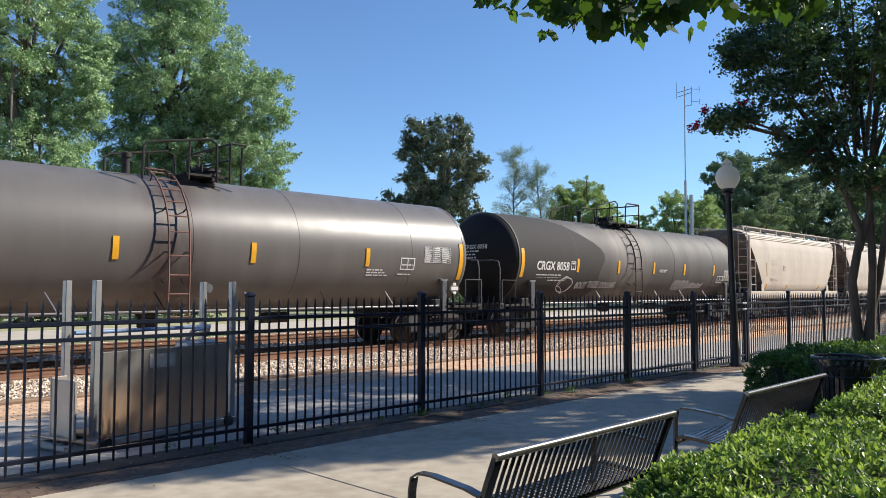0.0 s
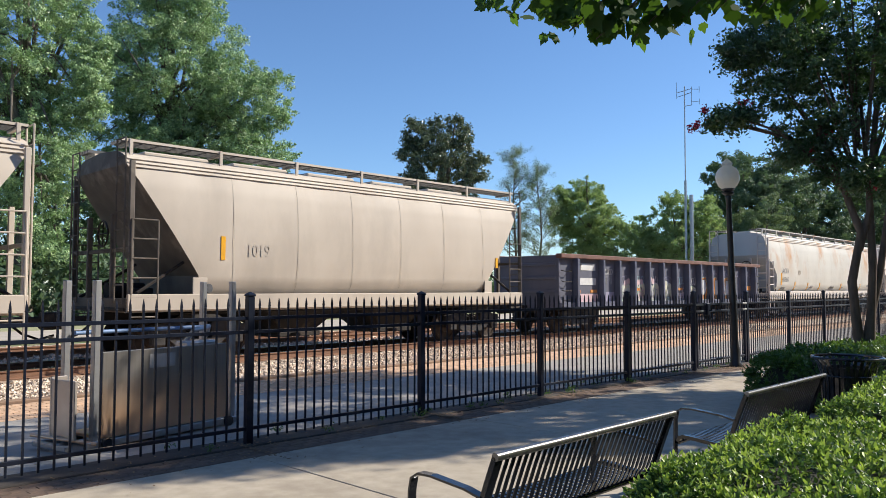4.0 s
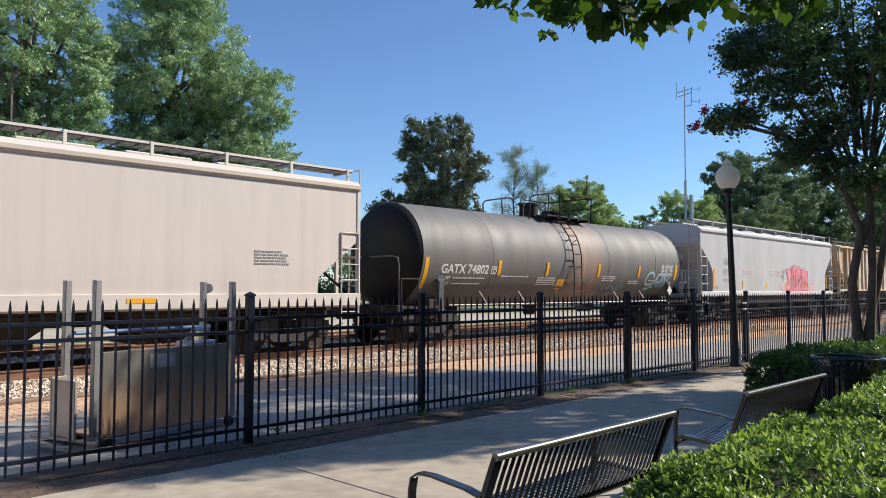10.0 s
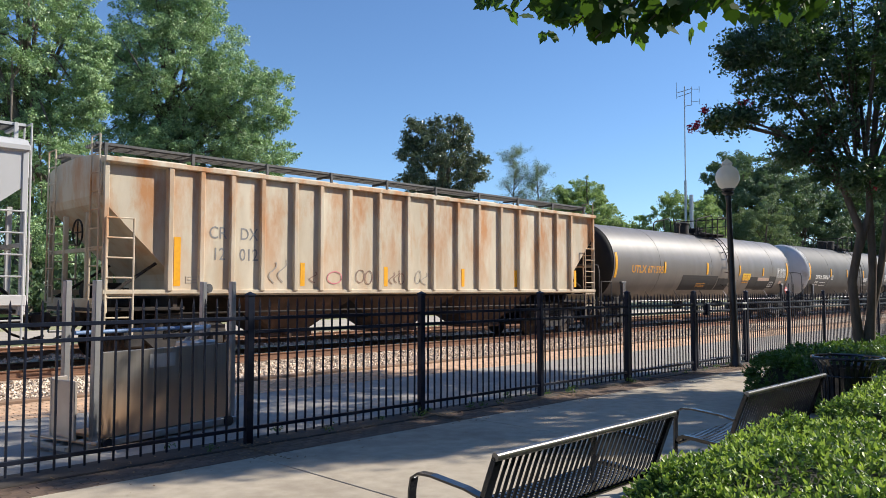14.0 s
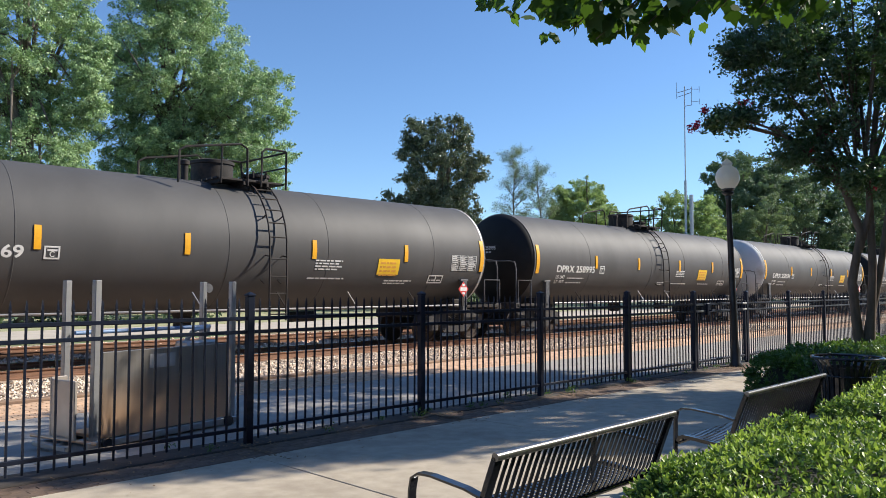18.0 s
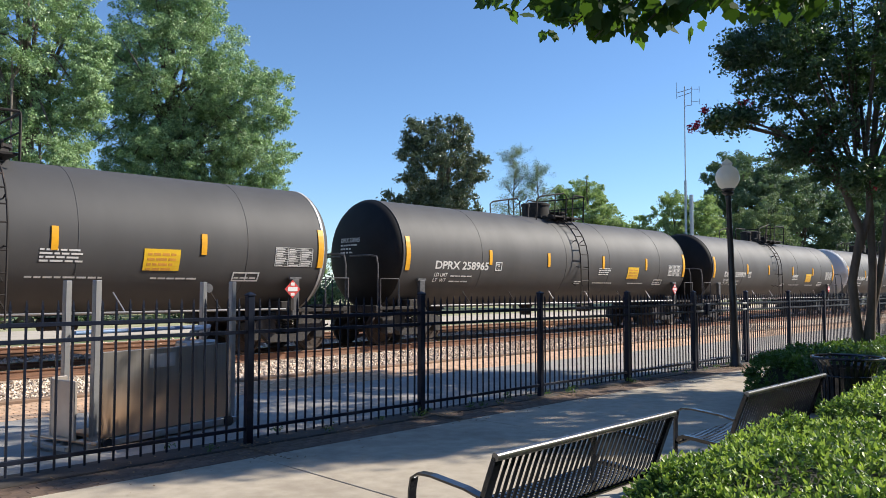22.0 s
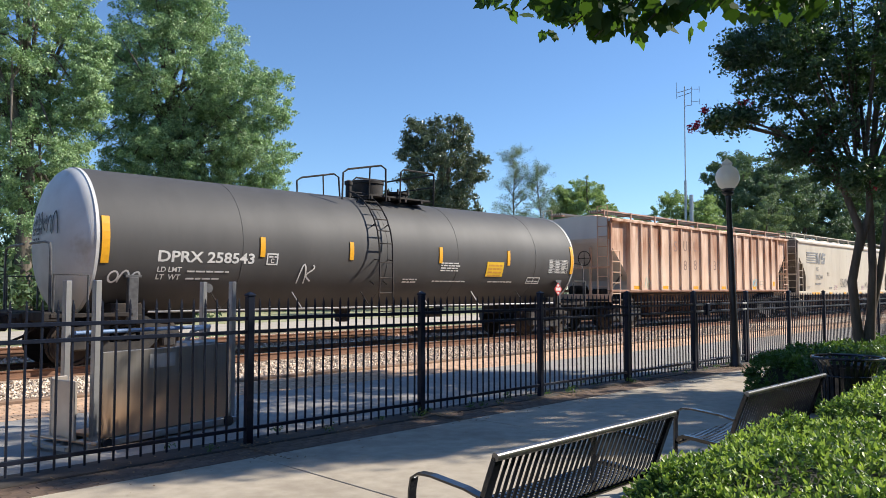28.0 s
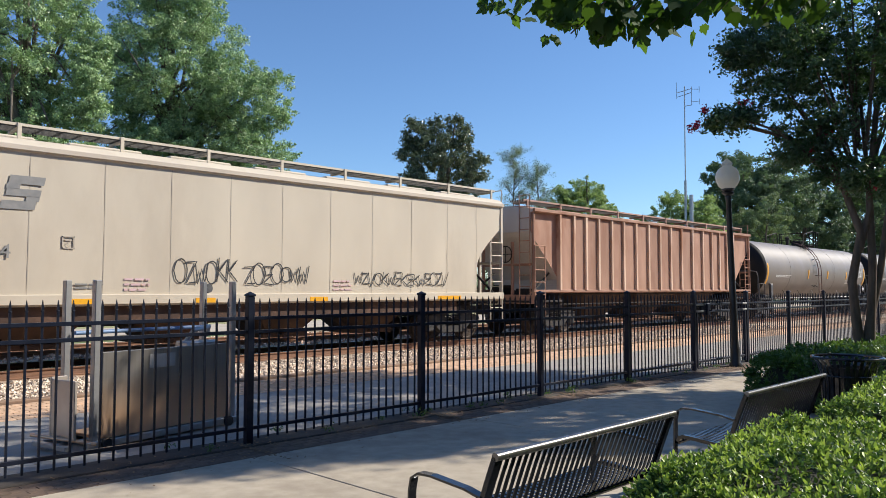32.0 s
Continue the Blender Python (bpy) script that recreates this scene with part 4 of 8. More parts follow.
def ladder(parent, pts_a, pts_b, mat, rungs, r=0.018, label="", name="ladder"):
    """Two stiles along point lists, with rungs between them at those fractions."""
    m = Mesh()
    m.tube(pts_a, r, 6)
    m.tube(pts_b, r, 6)

    def along(pts, t):
        pts = [Vector(p) for p in pts]
        k = t * (len(pts) - 1)
        i = min(int(k), len(pts) - 2)
        return pts[i].lerp(pts[i + 1], k - i)

    for t in rungs:
        m.tube([along(pts_a, t), along(pts_b, t)], r * 0.8, 6)
    return part(name, m, mat, parent, label, True)


def pipe_rail(parent, pts, r, mat, name="handrail", label=""):
    m = Mesh()
    m.tube(pts, r, 6)
    return part(name, m, mat, parent, label, True)


# ------------------------------------------------------------------ tank cars
TR, TZ = 1.50, 2.44


def tank_skin(z):
    d = max(0.0, TR * TR - (z - TZ) ** 2)
    return -math.sqrt(d)


def tank_car(s, length, paint, label, spec, rng):
    """s: place along the train of the near rim; spec: what is painted and fitted on this car."""
    car = thing("tank_car", label, "rail car", "cars of the freight train", m=pose(s, TRACK_Y, RAIL_Z))
    CARS.append((car, s))
    L, HD = length, 0.52
    n = 48
    # shell: a gentle drop to the middle of the barrel, as such tanks are built
    prof = []
    seams = spec.get("seams", (0.20, 0.47, 0.64, 0.87))
    xs = [0.0] + [k * L for k in seams] + [L]
    for i, x in enumerate(xs):
        if 0 < i < len(xs) - 1:
            prof += [(TR, x - 0.012), (TR + 0.006, x - 0.008), (TR + 0.006, x + 0.008), (TR, x + 0.012)]
        else:
            prof += [(TR, x)]
    shell = Mesh()
    shell.lathe(prof, n, None, "x")
    shell.f = shell.f[:-2]
    shell.v = [(x, y, z + TZ) for x, y, z in shell.v]
    part("shell", shell, M[paint], car, "", True)
    for side, x0 in ((-1, 0.0), (1, L)):
        head = Mesh()
        pr = []
        for k in range(9):
            a = k / 8 * math.pi / 2
            pr.append((max(0.02, TR * math.cos(a) ** 0.9 if k else TR), x0 + side * HD * math.sin(a)))
        head.lathe(pr if side > 0 else pr[::-1], n, None, "x")
        head.v = [(x, y, z + TZ) for x, y, z in head.v]
        # the end away from the sun has its shade painted in
        mat = M[spec["end_paint"]] if spec.get("end_paint") and side < 0 else M["shaded_head" if side < 0 else paint]
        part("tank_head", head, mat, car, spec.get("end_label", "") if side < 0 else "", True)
        ring = Mesh()
        ring.lathe([(TR - 0.01, x0 - 0.03), (TR + 0.010, x0 - 0.03), (TR + 0.010, x0 + 0.03), (TR - 0.01, x0 + 0.03)], n, None, "x")
        ring.f = ring.f[:-2]
        ring.v = [(x, y, z + TZ) for x, y, z in ring.v]
        part("head_band", ring, M["white_end"] if spec.get("white_rim") else M[paint], car, smooth=True)
    # stub sills, bolster saddles, truck and brake gear
    for side, x0 in ((-1, 0.0), (1, L)):
        st = Mesh()
        a, b = (x0 - 0.95, x0 + 2.6) if side < 0 else (x0 - 2.6, x0 + 0.95)
        st.box(a, b, -0.25, 0.25, 0.70, 1.02, 0.02)
        part("stub_sill", st, M["under"], car)
        sd = Mesh()
        bx = x0 + (0.72 if side < 0 else -0.72)
        sd.box(bx - 0.28, bx + 0.28, -1.30, 1.30, 0.80, 0.98, 0.02)
        for sy in (-1, 1):
            pb = Mesh()
            pb.box(bx - 0.10, bx + 0.10, sy * 1.38 - 0.06, sy * 1.38 + 0.06, 0.80, 1.72, 0.015)
            pb.box(bx - 0.16, bx + 0.16, sy * 1.38 - 0.05, sy * 1.38 + 0.05, 1.70, 1.76, 0.01)
            part("side_bracket", pb, M["worn_rail"], car, "dull grey steel bracket below the barrel")
            sd.box(bx - 0.30, bx + 0.30, sy * 0.95 - 0.2, sy * 0.95 + 0.2, 0.95, 1.20, 0.02)
        part("bolster_saddle", sd, M["under"], car)
        es = Mesh()
        ex = x0 + (-0.78 if side < 0 else 0.78)
        es.box(ex - 0.12, ex + 0.12, -1.42, 1.42, 0.88, 1.06, 0.02)
        es.box(min(ex, bx), max(ex, bx), -1.44, -1.34, 0.95, 1.03, 0.01)
        es.box(min(ex, bx), max(ex, bx), 1.34, 1.44, 0.95, 1.03, 0.01)
        part("end_platform", es, M["under"], car)
        for sy in (-1, 1):
            pipe_rail(car, [(ex, sy * 1.36, 1.06), (ex, sy * 1.36, 2.10), (ex, sy * 1.30, 2.32), (ex, sy * 1.05, 2.36), (ex, sy * 0.28, 2.36), (ex, sy * 0.2, 2.36)], 0.024, M["worn_rail"])
            pipe_rail(car, [(ex + 0.05, sy * 1.40, 1.06), (ex + 0.05, sy * 1.40, 1.75), (ex + side * -0.65, sy * 1.42, 1.75), (ex + side * -0.65, sy * 1.42, 1.05)], 0.022, M["worn_rail"], "grab_iron")
        truck(car, bx)
    couplers(car, -1.31, L + 1.31)
    # pipe along the side above the fence's eye line
    pipe_rail(car, [(1.0, -1.46, 1.03), (L - 1.0, -1.46, 1.03)], 0.022, M["bare"], "side_pipe", "pale steel running pipe")
    for x in np.linspace(2.6, L - 2.6, 6):
        br = Mesh()
        br.box(x - 0.02, x + 0.02, -1.46, -1.0, 1.0, 1.02)
        br.tube([(x - 0.18, -1.30, 1.42), (x, -1.46, 1.03)], 0.016, 5)
        part("pipe_bracket", br, M["bare"] if rng.random() < 0.5 else M["under"], car)
    bv = Mesh()
    bv.lathe([(0.16, 0.62), (0.20, 0.66), (0.20, 0.86), (0.26, 0.96)], 16, pose(L * 0.45, 0, 0))
    part("bottom_outlet", bv, M["under"], car)
    rod = Mesh()
    rod.tube([(2.0, -0.55, 0.78), (L - 2.0, -0.55, 0.78)], 0.03, 6)
    rod.lathe([(0.05, L * 0.62 - 0.04), (0.13, L * 0.62), (0.13, L * 0.62 + 0.7), (0.05, L * 0.62 + 0.74)], 14, pose(0, -0.35, 0.80), "x")
    part("brake_reservoir", rod, M["under"], car)
    # side ladder to the platform on top
    lx, lw = spec.get("ladder", 6.65), 0.44
    arc = []
    for k in range(9):
        a = radians(78 - k * 12)
        arc.append((-(TR + 0.17) * math.cos(a), TZ + (TR + 0.17) * math.sin(a)))
    arc = arc[:7] + [(-(TR + 0.18), TZ - 0.35), (-(TR + 0.18), TZ - 0.75), (-(TR + 0.17), TZ - 1.15), (-(TR + 0.16), 0.78)]
    ladder(car, [(lx, y, z) for y, z in arc], [(lx + lw, y, z) for y, z in arc], M[spec.get("ladder_paint", "under")], [(k + 0.3) / 10.6 for k in range(11)], 0.020, spec.get("ladder_label", "black steel ladder curved over the barrel"))
    for x in (lx, lx + lw):
        for a in (60, 25, -8, -30):
            lb = Mesh()
            lb.tube([(x, -TR * math.cos(radians(a)), TZ + TR * math.sin(radians(a))), (x, -(TR + 0.17) * math.cos(radians(a)), TZ + (TR + 0.17) * math.sin(radians(a)))], 0.016, 5)
            part("ladder_bracket", lb, M["under"], car)
    # platform, fittings housing and rails on top
    p0, p1 = spec.get("platform", (5.6, 9.0))
    top = TZ + TR
    deck = Mesh()
    for k in range(9):
        y = -0.95 + k * 0.235
        deck.box(p0 + 0.9, p1, y, y + 0.20, top - 0.02, top + 0.03, 0.006)
    for x in np.arange(p0 + 0.95, p1, 0.6):
        deck.box(x, x + 0.06, -0.98, 1.16, top - 0.10, top - 0.021)
    part("platform_grating", deck, M["under"], car)
    hx = spec.get("housing", 7.3)
    if spec.get("housing_r", 0.42) > 0:
        hr = spec.get("housing_r", 0.48)
        hs = Mesh()
        hs.lathe([(hr, top - 0.25), (hr, top + 0.42), (hr + 0.03, top + 0.43), (hr + 0.03, top + 0.50), (hr - 0.05, top + 0.53), (0.05, top + 0.55)], 20, pose(hx + 0.25, 0.1, 0))
        part("valve_housing", hs, M["under"], car, "black valve housing on top", True)
    mw = Mesh()
    mw.lathe([(0.30, top - 0.2), (0.30, top + 0.22), (0.34, top + 0.23), (0.34, top + 0.29), (0.05, top + 0.32)], 16, pose(hx + 1.35, 0, 0))
    for k in range(6):
        mw.lathe([(0.03, top + 0.2), (0.03, top + 0.36)], 6, pose(hx + 1.35 + 0.33 * math.cos(k), 0.33 * math.sin(k), 0))
    part("manway", mw, M["under"], car, smooth=True)
    vv = Mesh()
    vv.lathe([(0.08, top - 0.1), (0.08, top + 0.32), (0.11, top + 0.33), (0.11, top + 0.42), (0.04, top + 0.46)], 10, pose(hx - 0.55, -0.15, 0))
    part("vent_valve", vv, M["under"], car, smooth=True)
    for sy in (-1, 1):
        y = sy * 1.02
        yb, zb = sy * 0.98, top - 0.12
        pa, pb = spec.get("split", (p0 + 1.66, p0 + 2.25))
        pipe_rail(car, [(p0, yb, zb - 0.08), (p0, y, top + 0.48), (p0 + 0.15, y, top + 0.58), (pa - 0.2, y, top + 0.80), (pa - 0.04, y, top + 0.72), (pa, yb, zb)], 0.026, M["under"], "safety_rail")
        pipe_rail(car, [(p0 + 0.6 * (pa - p0), yb, zb), (p0 + 0.6 * (pa - p0), y, top + 0.70)], 0.022, M["under"], "rail_post")
        pipe_rail(car, [(pb, yb, zb), (pb, y, top + 0.70), (pb + 0.1, y, top + 0.78), (p1 - 0.02, y, top + 0.78), (p1, y, top + 0.74), (p1 + 0.02, yb, zb)], 0.026, M["under"], "safety_rail")
    pipe_rail(car, [(p1, -1.02, top + 0.76), (p1, 1.02, top + 0.76)], 0.024, M["under"], "safety_rail")
    pipe_rail(car, [(p1, -1.02, top + 0.40), (p1, 1.02, top + 0.40)], 0.02, M["under"], "safety_rail")
    # painted marks
    for x, z0, z1, w in spec.get("stripes", [(0.07, 1.98, 2.88, 0.15), (3.5, 2.19, 2.63, 0.12), (6.0, 2.19, 2.63, 0.12), (9.1, 2.19, 2.63, 0.12), (12.0, 2.19, 2.63, 0.12), (L - 0.14, 1.98, 2.88, 0.15)]):
        st = patch(Mesh(), x, x + w, z0, z1, tank_skin, 0.018, 6)
        part("reflector", st, M["yellow"], car, "amber reflective strip")
    for body, h, x, z, w in spec.get("words", []):
        lettering("lettering", body, h, x, z, M[spec.get("ink", "white")], car, tank_skin, w, "painted reporting mark", 0.024, 0.012 if spec.get("fresh_end") else 0.005)
    for body, h, x, z, w in spec.get("head_words", []):
        v, f = glyph_mesh(body, h / 0.7)
        ww = max(p[0] for p in v)
        hm = Mesh()
        for p in v:
            yy, zz = x - p[0] * w / ww, z + p[1]
            rr = min(0.98, math.hypot(yy, zz - TZ) / TR)
            hm.v.append((-HD * math.sqrt(1 - rr ** 2.22) - 0.02, yy, zz))
        hm.f = list(f)
        for r in range(3):
            yb = x
            while yb > x - w * (0.5 + 0.2 * (r == 0)):
                wd = rng.uniform(0.05, 0.14)
                q = []
                for yy, zz in ((yb, z - 0.10 - 0.10 * r), (yb - wd, z - 0.10 - 0.10 * r), (yb - wd, z - 0.055 - 0.10 * r), (yb, z - 0.055 - 0.10 * r)):
                    rr = min(0.98, math.hypot(yy, zz - TZ) / TR)
                    q.append((-HD * math.sqrt(1 - rr ** 2.22) - 0.02, yy, zz))
                hm.f.append(tuple(range(len(hm.v), len(hm.v) + 4)))
                hm.v += q
                yb -= wd + 0.04
        tagged(part("head_lettering", hm.data("head_lettering", M["white" if not spec.get("end_paint") else "dark_text"]), None, car), kind="stuff")
    small = Mesh()
    for x0, x1, z, rows in spec.get("notes", []):
        text_bars(small, rng, x0, x1, z, rows, tank_skin)
    if small.v:
        tagged(part("stencil_block", small, M[spec.get("note_ink", "white")], car, "small stencilled notes"), kind="stuff")
    for x0, x1, z0, z1 in spec.get("tables", []):
        tb = Mesh()
        rows = 8
        for r in range(rows + 1):
            z = z0 + (z1 - z0) * r / rows
            patch(tb, x0, x1, z - 0.004, z + 0.004, tank_skin, 0.008, 1)
        for x in np.linspace(x0, x1, 4):
            patch(tb, x - 0.005, x + 0.005, z0, z1, tank_skin, 0.009, 3)
        for r in range(rows):
            z = z0 + (z1 - z0) * (r + 0.22) / rows
            for c in range(3):
                xa = x0 + (x1 - x0) * (c + 0.08) / 3
                patch(tb, xa, xa + (x1 - x0) / 3 * rng.uniform(0.4, 0.8), z, z + (z1 - z0) / rows * 0.38, tank_skin, 0.007, 1)
        part("data_table", tb, M["white"], car, "white stencilled inspection table")
    for x0, x1, z0, z1 in spec.get("frames", []):
        fr = Mesh()
        for a, b, c, d in ((x0, x1, z0, z0 + 0.03), (x0, x1, z1 - 0.03, z1), (x0, x0 + 0.03, z0, z1), (x1 - 0.03, x1, z0, z1)):
            patch(fr, a, b, c, d, tank_skin, 0.008, 2)
        if x1 - x0 < 0.35:
            text_bars(fr, rng, x0 + 0.055, x1 - 0.045, z1 - 0.095, 1, tank_skin, 0.035, 0.1)
        else:
            patch(fr, (x0 + x1) / 2 - 0.012, (x0 + x1) / 2 + 0.012, z0, z1, tank_skin, 0.008, 2)
            text_bars(fr, rng, x0 + 0.05, x1 - 0.05, (z0 + z1) / 2 - 0.04, 1, tank_skin, 0.03, 0.1)
        mf = part("mark_frame", fr, M["white"], car, "white outlined stencil mark")
        if x1 - x0 < 0.35:
            lettering("lettering", "C", 0.10, (x0 + x1) / 2 - 0.045, z0 + 0.045, M["white"], mf, tank_skin, 0.09)
    for x0, x1, z0, z1 in spec.get("placards", []):
        pl = patch(Mesh(), x0, x1, z0, z1, tank_skin, 0.010, 4)
        pn = part("notice_panel", pl, M["placard_yellow"], car, "yellow painted notice panel")
        tb = Mesh()
        text_bars(tb, rng, x0 + 0.07, x1 - 0.07, z1 - 0.13, 4, lambda z: tank_skin(z) - 0.006, 0.05, 0.1)
        tagged(part("notice_writing", tb, M["orange_text"], pn), kind="stuff")
    for bx, bz, bw, bh in spec.get("balls", []):
        bm2 = Mesh()
        ribbon(bm2, [(bx + bw * math.cos(t * 0.35), bz + bh * math.sin(t * 0.35)) for t in range(19)], 0.016, tank_skin)
        for q in range(7):
            a0, a1 = rng.uniform(0, 6.28), rng.uniform(0, 6.28)
            pa, pb = (bx + bw * math.cos(a0), bz + bh * math.sin(a0)), (bx + bw * math.cos(a1), bz + bh * math.sin(a1))
            sag = rng.uniform(-0.1, 0.1)
            ribbon(bm2, [(pa[0] + (pb[0] - pa[0]) * t / 8, pa[1] + (pb[1] - pa[1]) * t / 8 + sag * math.sin(math.pi * t / 8)) for t in range(9)], 0.010, tank_skin)
        tagged(part("sprayed_tag", bm2, M["white_spray"], car, "white sprayed ball of crossing strokes"), kind="stuff")
    for body, h, x, z, w in spec.get("sprayed_words", []):
        lettering("sprayed_lettering", body, h, x, z, M["white_spray"], car, tank_skin, w, "hand-sprayed white words", 0.012, 0.012)
    if spec.get("fresh_end"):
        # newer black paint over one end, its edge running down the barrel in a curve
        fp = Mesh()
        xe = spec["fresh_end"]
        angs = [radians(-62 + 8 * k) for k in range(19)]
        for k, a in enumerate(angs):
            edge = xe[1] - (xe[1] - xe[0]) * max(0.0, math.sin(a)) ** 2.2 - 0.5 * max(0.0, -math.sin(a)) + 0.10 * math.sin(7 * a)
            for i in range(7):
                fp.v.append((0.04 + (edge - 0.04) * i / 6, -(TR + 0.0075) * math.cos(a), TZ + (TR + 0.0075) * math.sin(a)))
        fp.f = [(k * 7 + i, k * 7 + i + 1, k * 7 + i + 8, k * 7 + i + 7) for k in range(len(angs) - 1) for i in range(6)]
        part("fresh_paint", fp, M["patch_black"], car, "newer black paint over one end", True)
    for x0, x1, z0, z1 in spec.get("patches", []):
        part("paint_patch", patch(Mesh(), x0, x1, z0, z1, tank_skin, 0.006, 6), M["patch_black"], car, "fresh black paint patch")
    for x0, x1, z0, z1 in spec.get("bars", []):
        part("painted_bar", patch(Mesh(), x0, x1, z0, z1, tank_skin, 0.010, 3), M["tan_bar"], car, "pinkish tan painted bar")
    for x0, x1, z0, z1, mat, nn in spec.get("scribbles", []):
        sc = scribble(Mesh(), rng, x0, x1, z0, z1, tank_skin, nn, 0.012 if mat == "teal_spray" else 0.018)
        tagged(part("sprayed_tag", sc, M[mat], car, "sprayed graffiti strokes"), kind="stuff")
    if spec.get("big_tag"):
        # joined letters in one broad teal line with a worn violet underlayer
        ox, oz = spec["big_tag"]
        for stroke in ([(0.58, 0.48), (0.56, 0.66), (0.30, 0.70), (0.08, 0.58), (0.02, 0.38), (0.12, 0.24), (0.42, 0.22), (0.70, 0.28), (0.80, 0.46), (0.90, 0.62), (1.36, 0.64), (1.74, 0.60), (1.72, 0.40), (1.56, 0.22)],
                       [(0.24, 0.02), (0.20, 0.12), (0.42, 0.04), (0.56, 0.16), (0.78, 0.14)], [(0.86, 0.56), (0.92, 0.32), (1.0, 0.14)], [(0.82, 0.28), (1.28, 0.38)],
                       [(1.14, 0.12), (1.18, 0.42), (1.30, 0.58), (1.42, 0.58)], [(1.32, 0.06), (1.38, 0.36), (1.46, 0.58), (1.54, 0.36), (1.48, 0.12)]):
            pts = stroke
            for turn in range(3):
                pts = pts[:1] + [(a[0] + (b[0] - a[0]) * q, a[1] + (b[1] - a[1]) * q) for a, b in zip(pts, pts[1:]) for q in (0.25, 0.75)] + pts[-1:]
            pts = [(ox + a, oz + b) for a, b in pts]
            for inks, half, lift in (("lilac_spray", 0.050, 0.010), ("teal_spray", 0.036, 0.014)):
                tagged(part("sprayed_tag", ribbon(Mesh(), pts, half, tank_skin, lift), M[inks], car, "broad pale teal sprayed line"), kind="stuff")
    if spec.get("head_tag"):
        hm = Mesh()
        scribble(hm, rng, 0.0, 1.3, 2.55, 3.0, lambda z: 0.0, 6, 0.02)
        hv = []
        for x, y, z in hm.v:
            yy = 0.55 - x * 1.0
            rr = min(0.98, math.hypot(yy, z - TZ) / TR)
            hv.append((-HD * math.sqrt(1 - rr ** 2.22) - 0.025, yy, z))
        hm.v = hv
        tagged(part("sprayed_tag", hm, M["black_spray"], car, "black sprayed tag on the white end"), kind="stuff")
    for x, z, mat in spec.get("diamonds", []):
        dm = Mesh()
        y = -1.50
        dm.add([(x - 0.21, y, z), (x, y, z - 0.21), (x + 0.21, y, z), (x, y, z + 0.21), (x - 0.21, y + 0.01, z), (x, y + 0.01, z - 0.21), (x + 0.21, y + 0.01, z), (x, y + 0.01, z + 0.21)],
               [(0, 1, 2, 3), (7, 6, 5, 4), (0, 4, 5, 1), (1, 5, 6, 2), (2, 6, 7, 3), (3, 7, 4, 0)])
        pm = part("hazard_placard", dm, M[mat], car, "red diamond hazard placard" if mat == "red" else "diamond placard holder")
        wb = Mesh()
        wb.box(x - 0.13, x + 0.13, y - 0.006, y, z - 0.05, z + 0.05)
        wb.box(x - 0.05, x + 0.05, y - 0.006, y, z + 0.08, z + 0.15)
        wb.box(x - 0.05, x + 0.05, y - 0.006, y, z - 0.15, z - 0.09)
        part("placard_writing", wb, M["white"], pm)
        hd = Mesh()
        hd.box(x - 0.04, x + 0.04, y + 0.011, y + 0.06, 1.0, z + 0.1)
        part("placard_bracket", hd, M["under"], car)
    return car


# ------------------------------------------------------------------ covered hoppers
def hopper_section(kind):
    """Half profile from the sill up to the roof's middle: (half width, height over the rail)."""
    if kind == "round":
        return [(1.30, 1.36), (1.46, 1.62), (1.50, 2.05), (1.51, 2.60), (1.49, 3.15), (1.44, 3.62), (1.36, 3.88), (1.34, 3.95), (1.30, 4.06), (1.18, 4.16), (0.85, 4.26), (0.0, 4.32)]
    if kind == "flat":
        return [(1.47, 1.36), (1.49, 1.62), (1.50, 2.05), (1.50, 2.60), (1.50, 3.15), (1.50, 3.62), (1.50, 3.90), (1.53, 3.92), (1.53, 4.02), (1.40, 4.14), (0.95, 4.24), (0.0, 4.30)]
    return [(1.40, 1.44), (1.41, 1.65), (1.41, 2.05), (1.41, 2.60), (1.41, 3.15), (1.41, 3.62), (1.41, 3.90), (1.50, 3.92), (1.50, 4.00), (1.30, 4.06), (0.85, 4.12), (0.0, 4.16)]


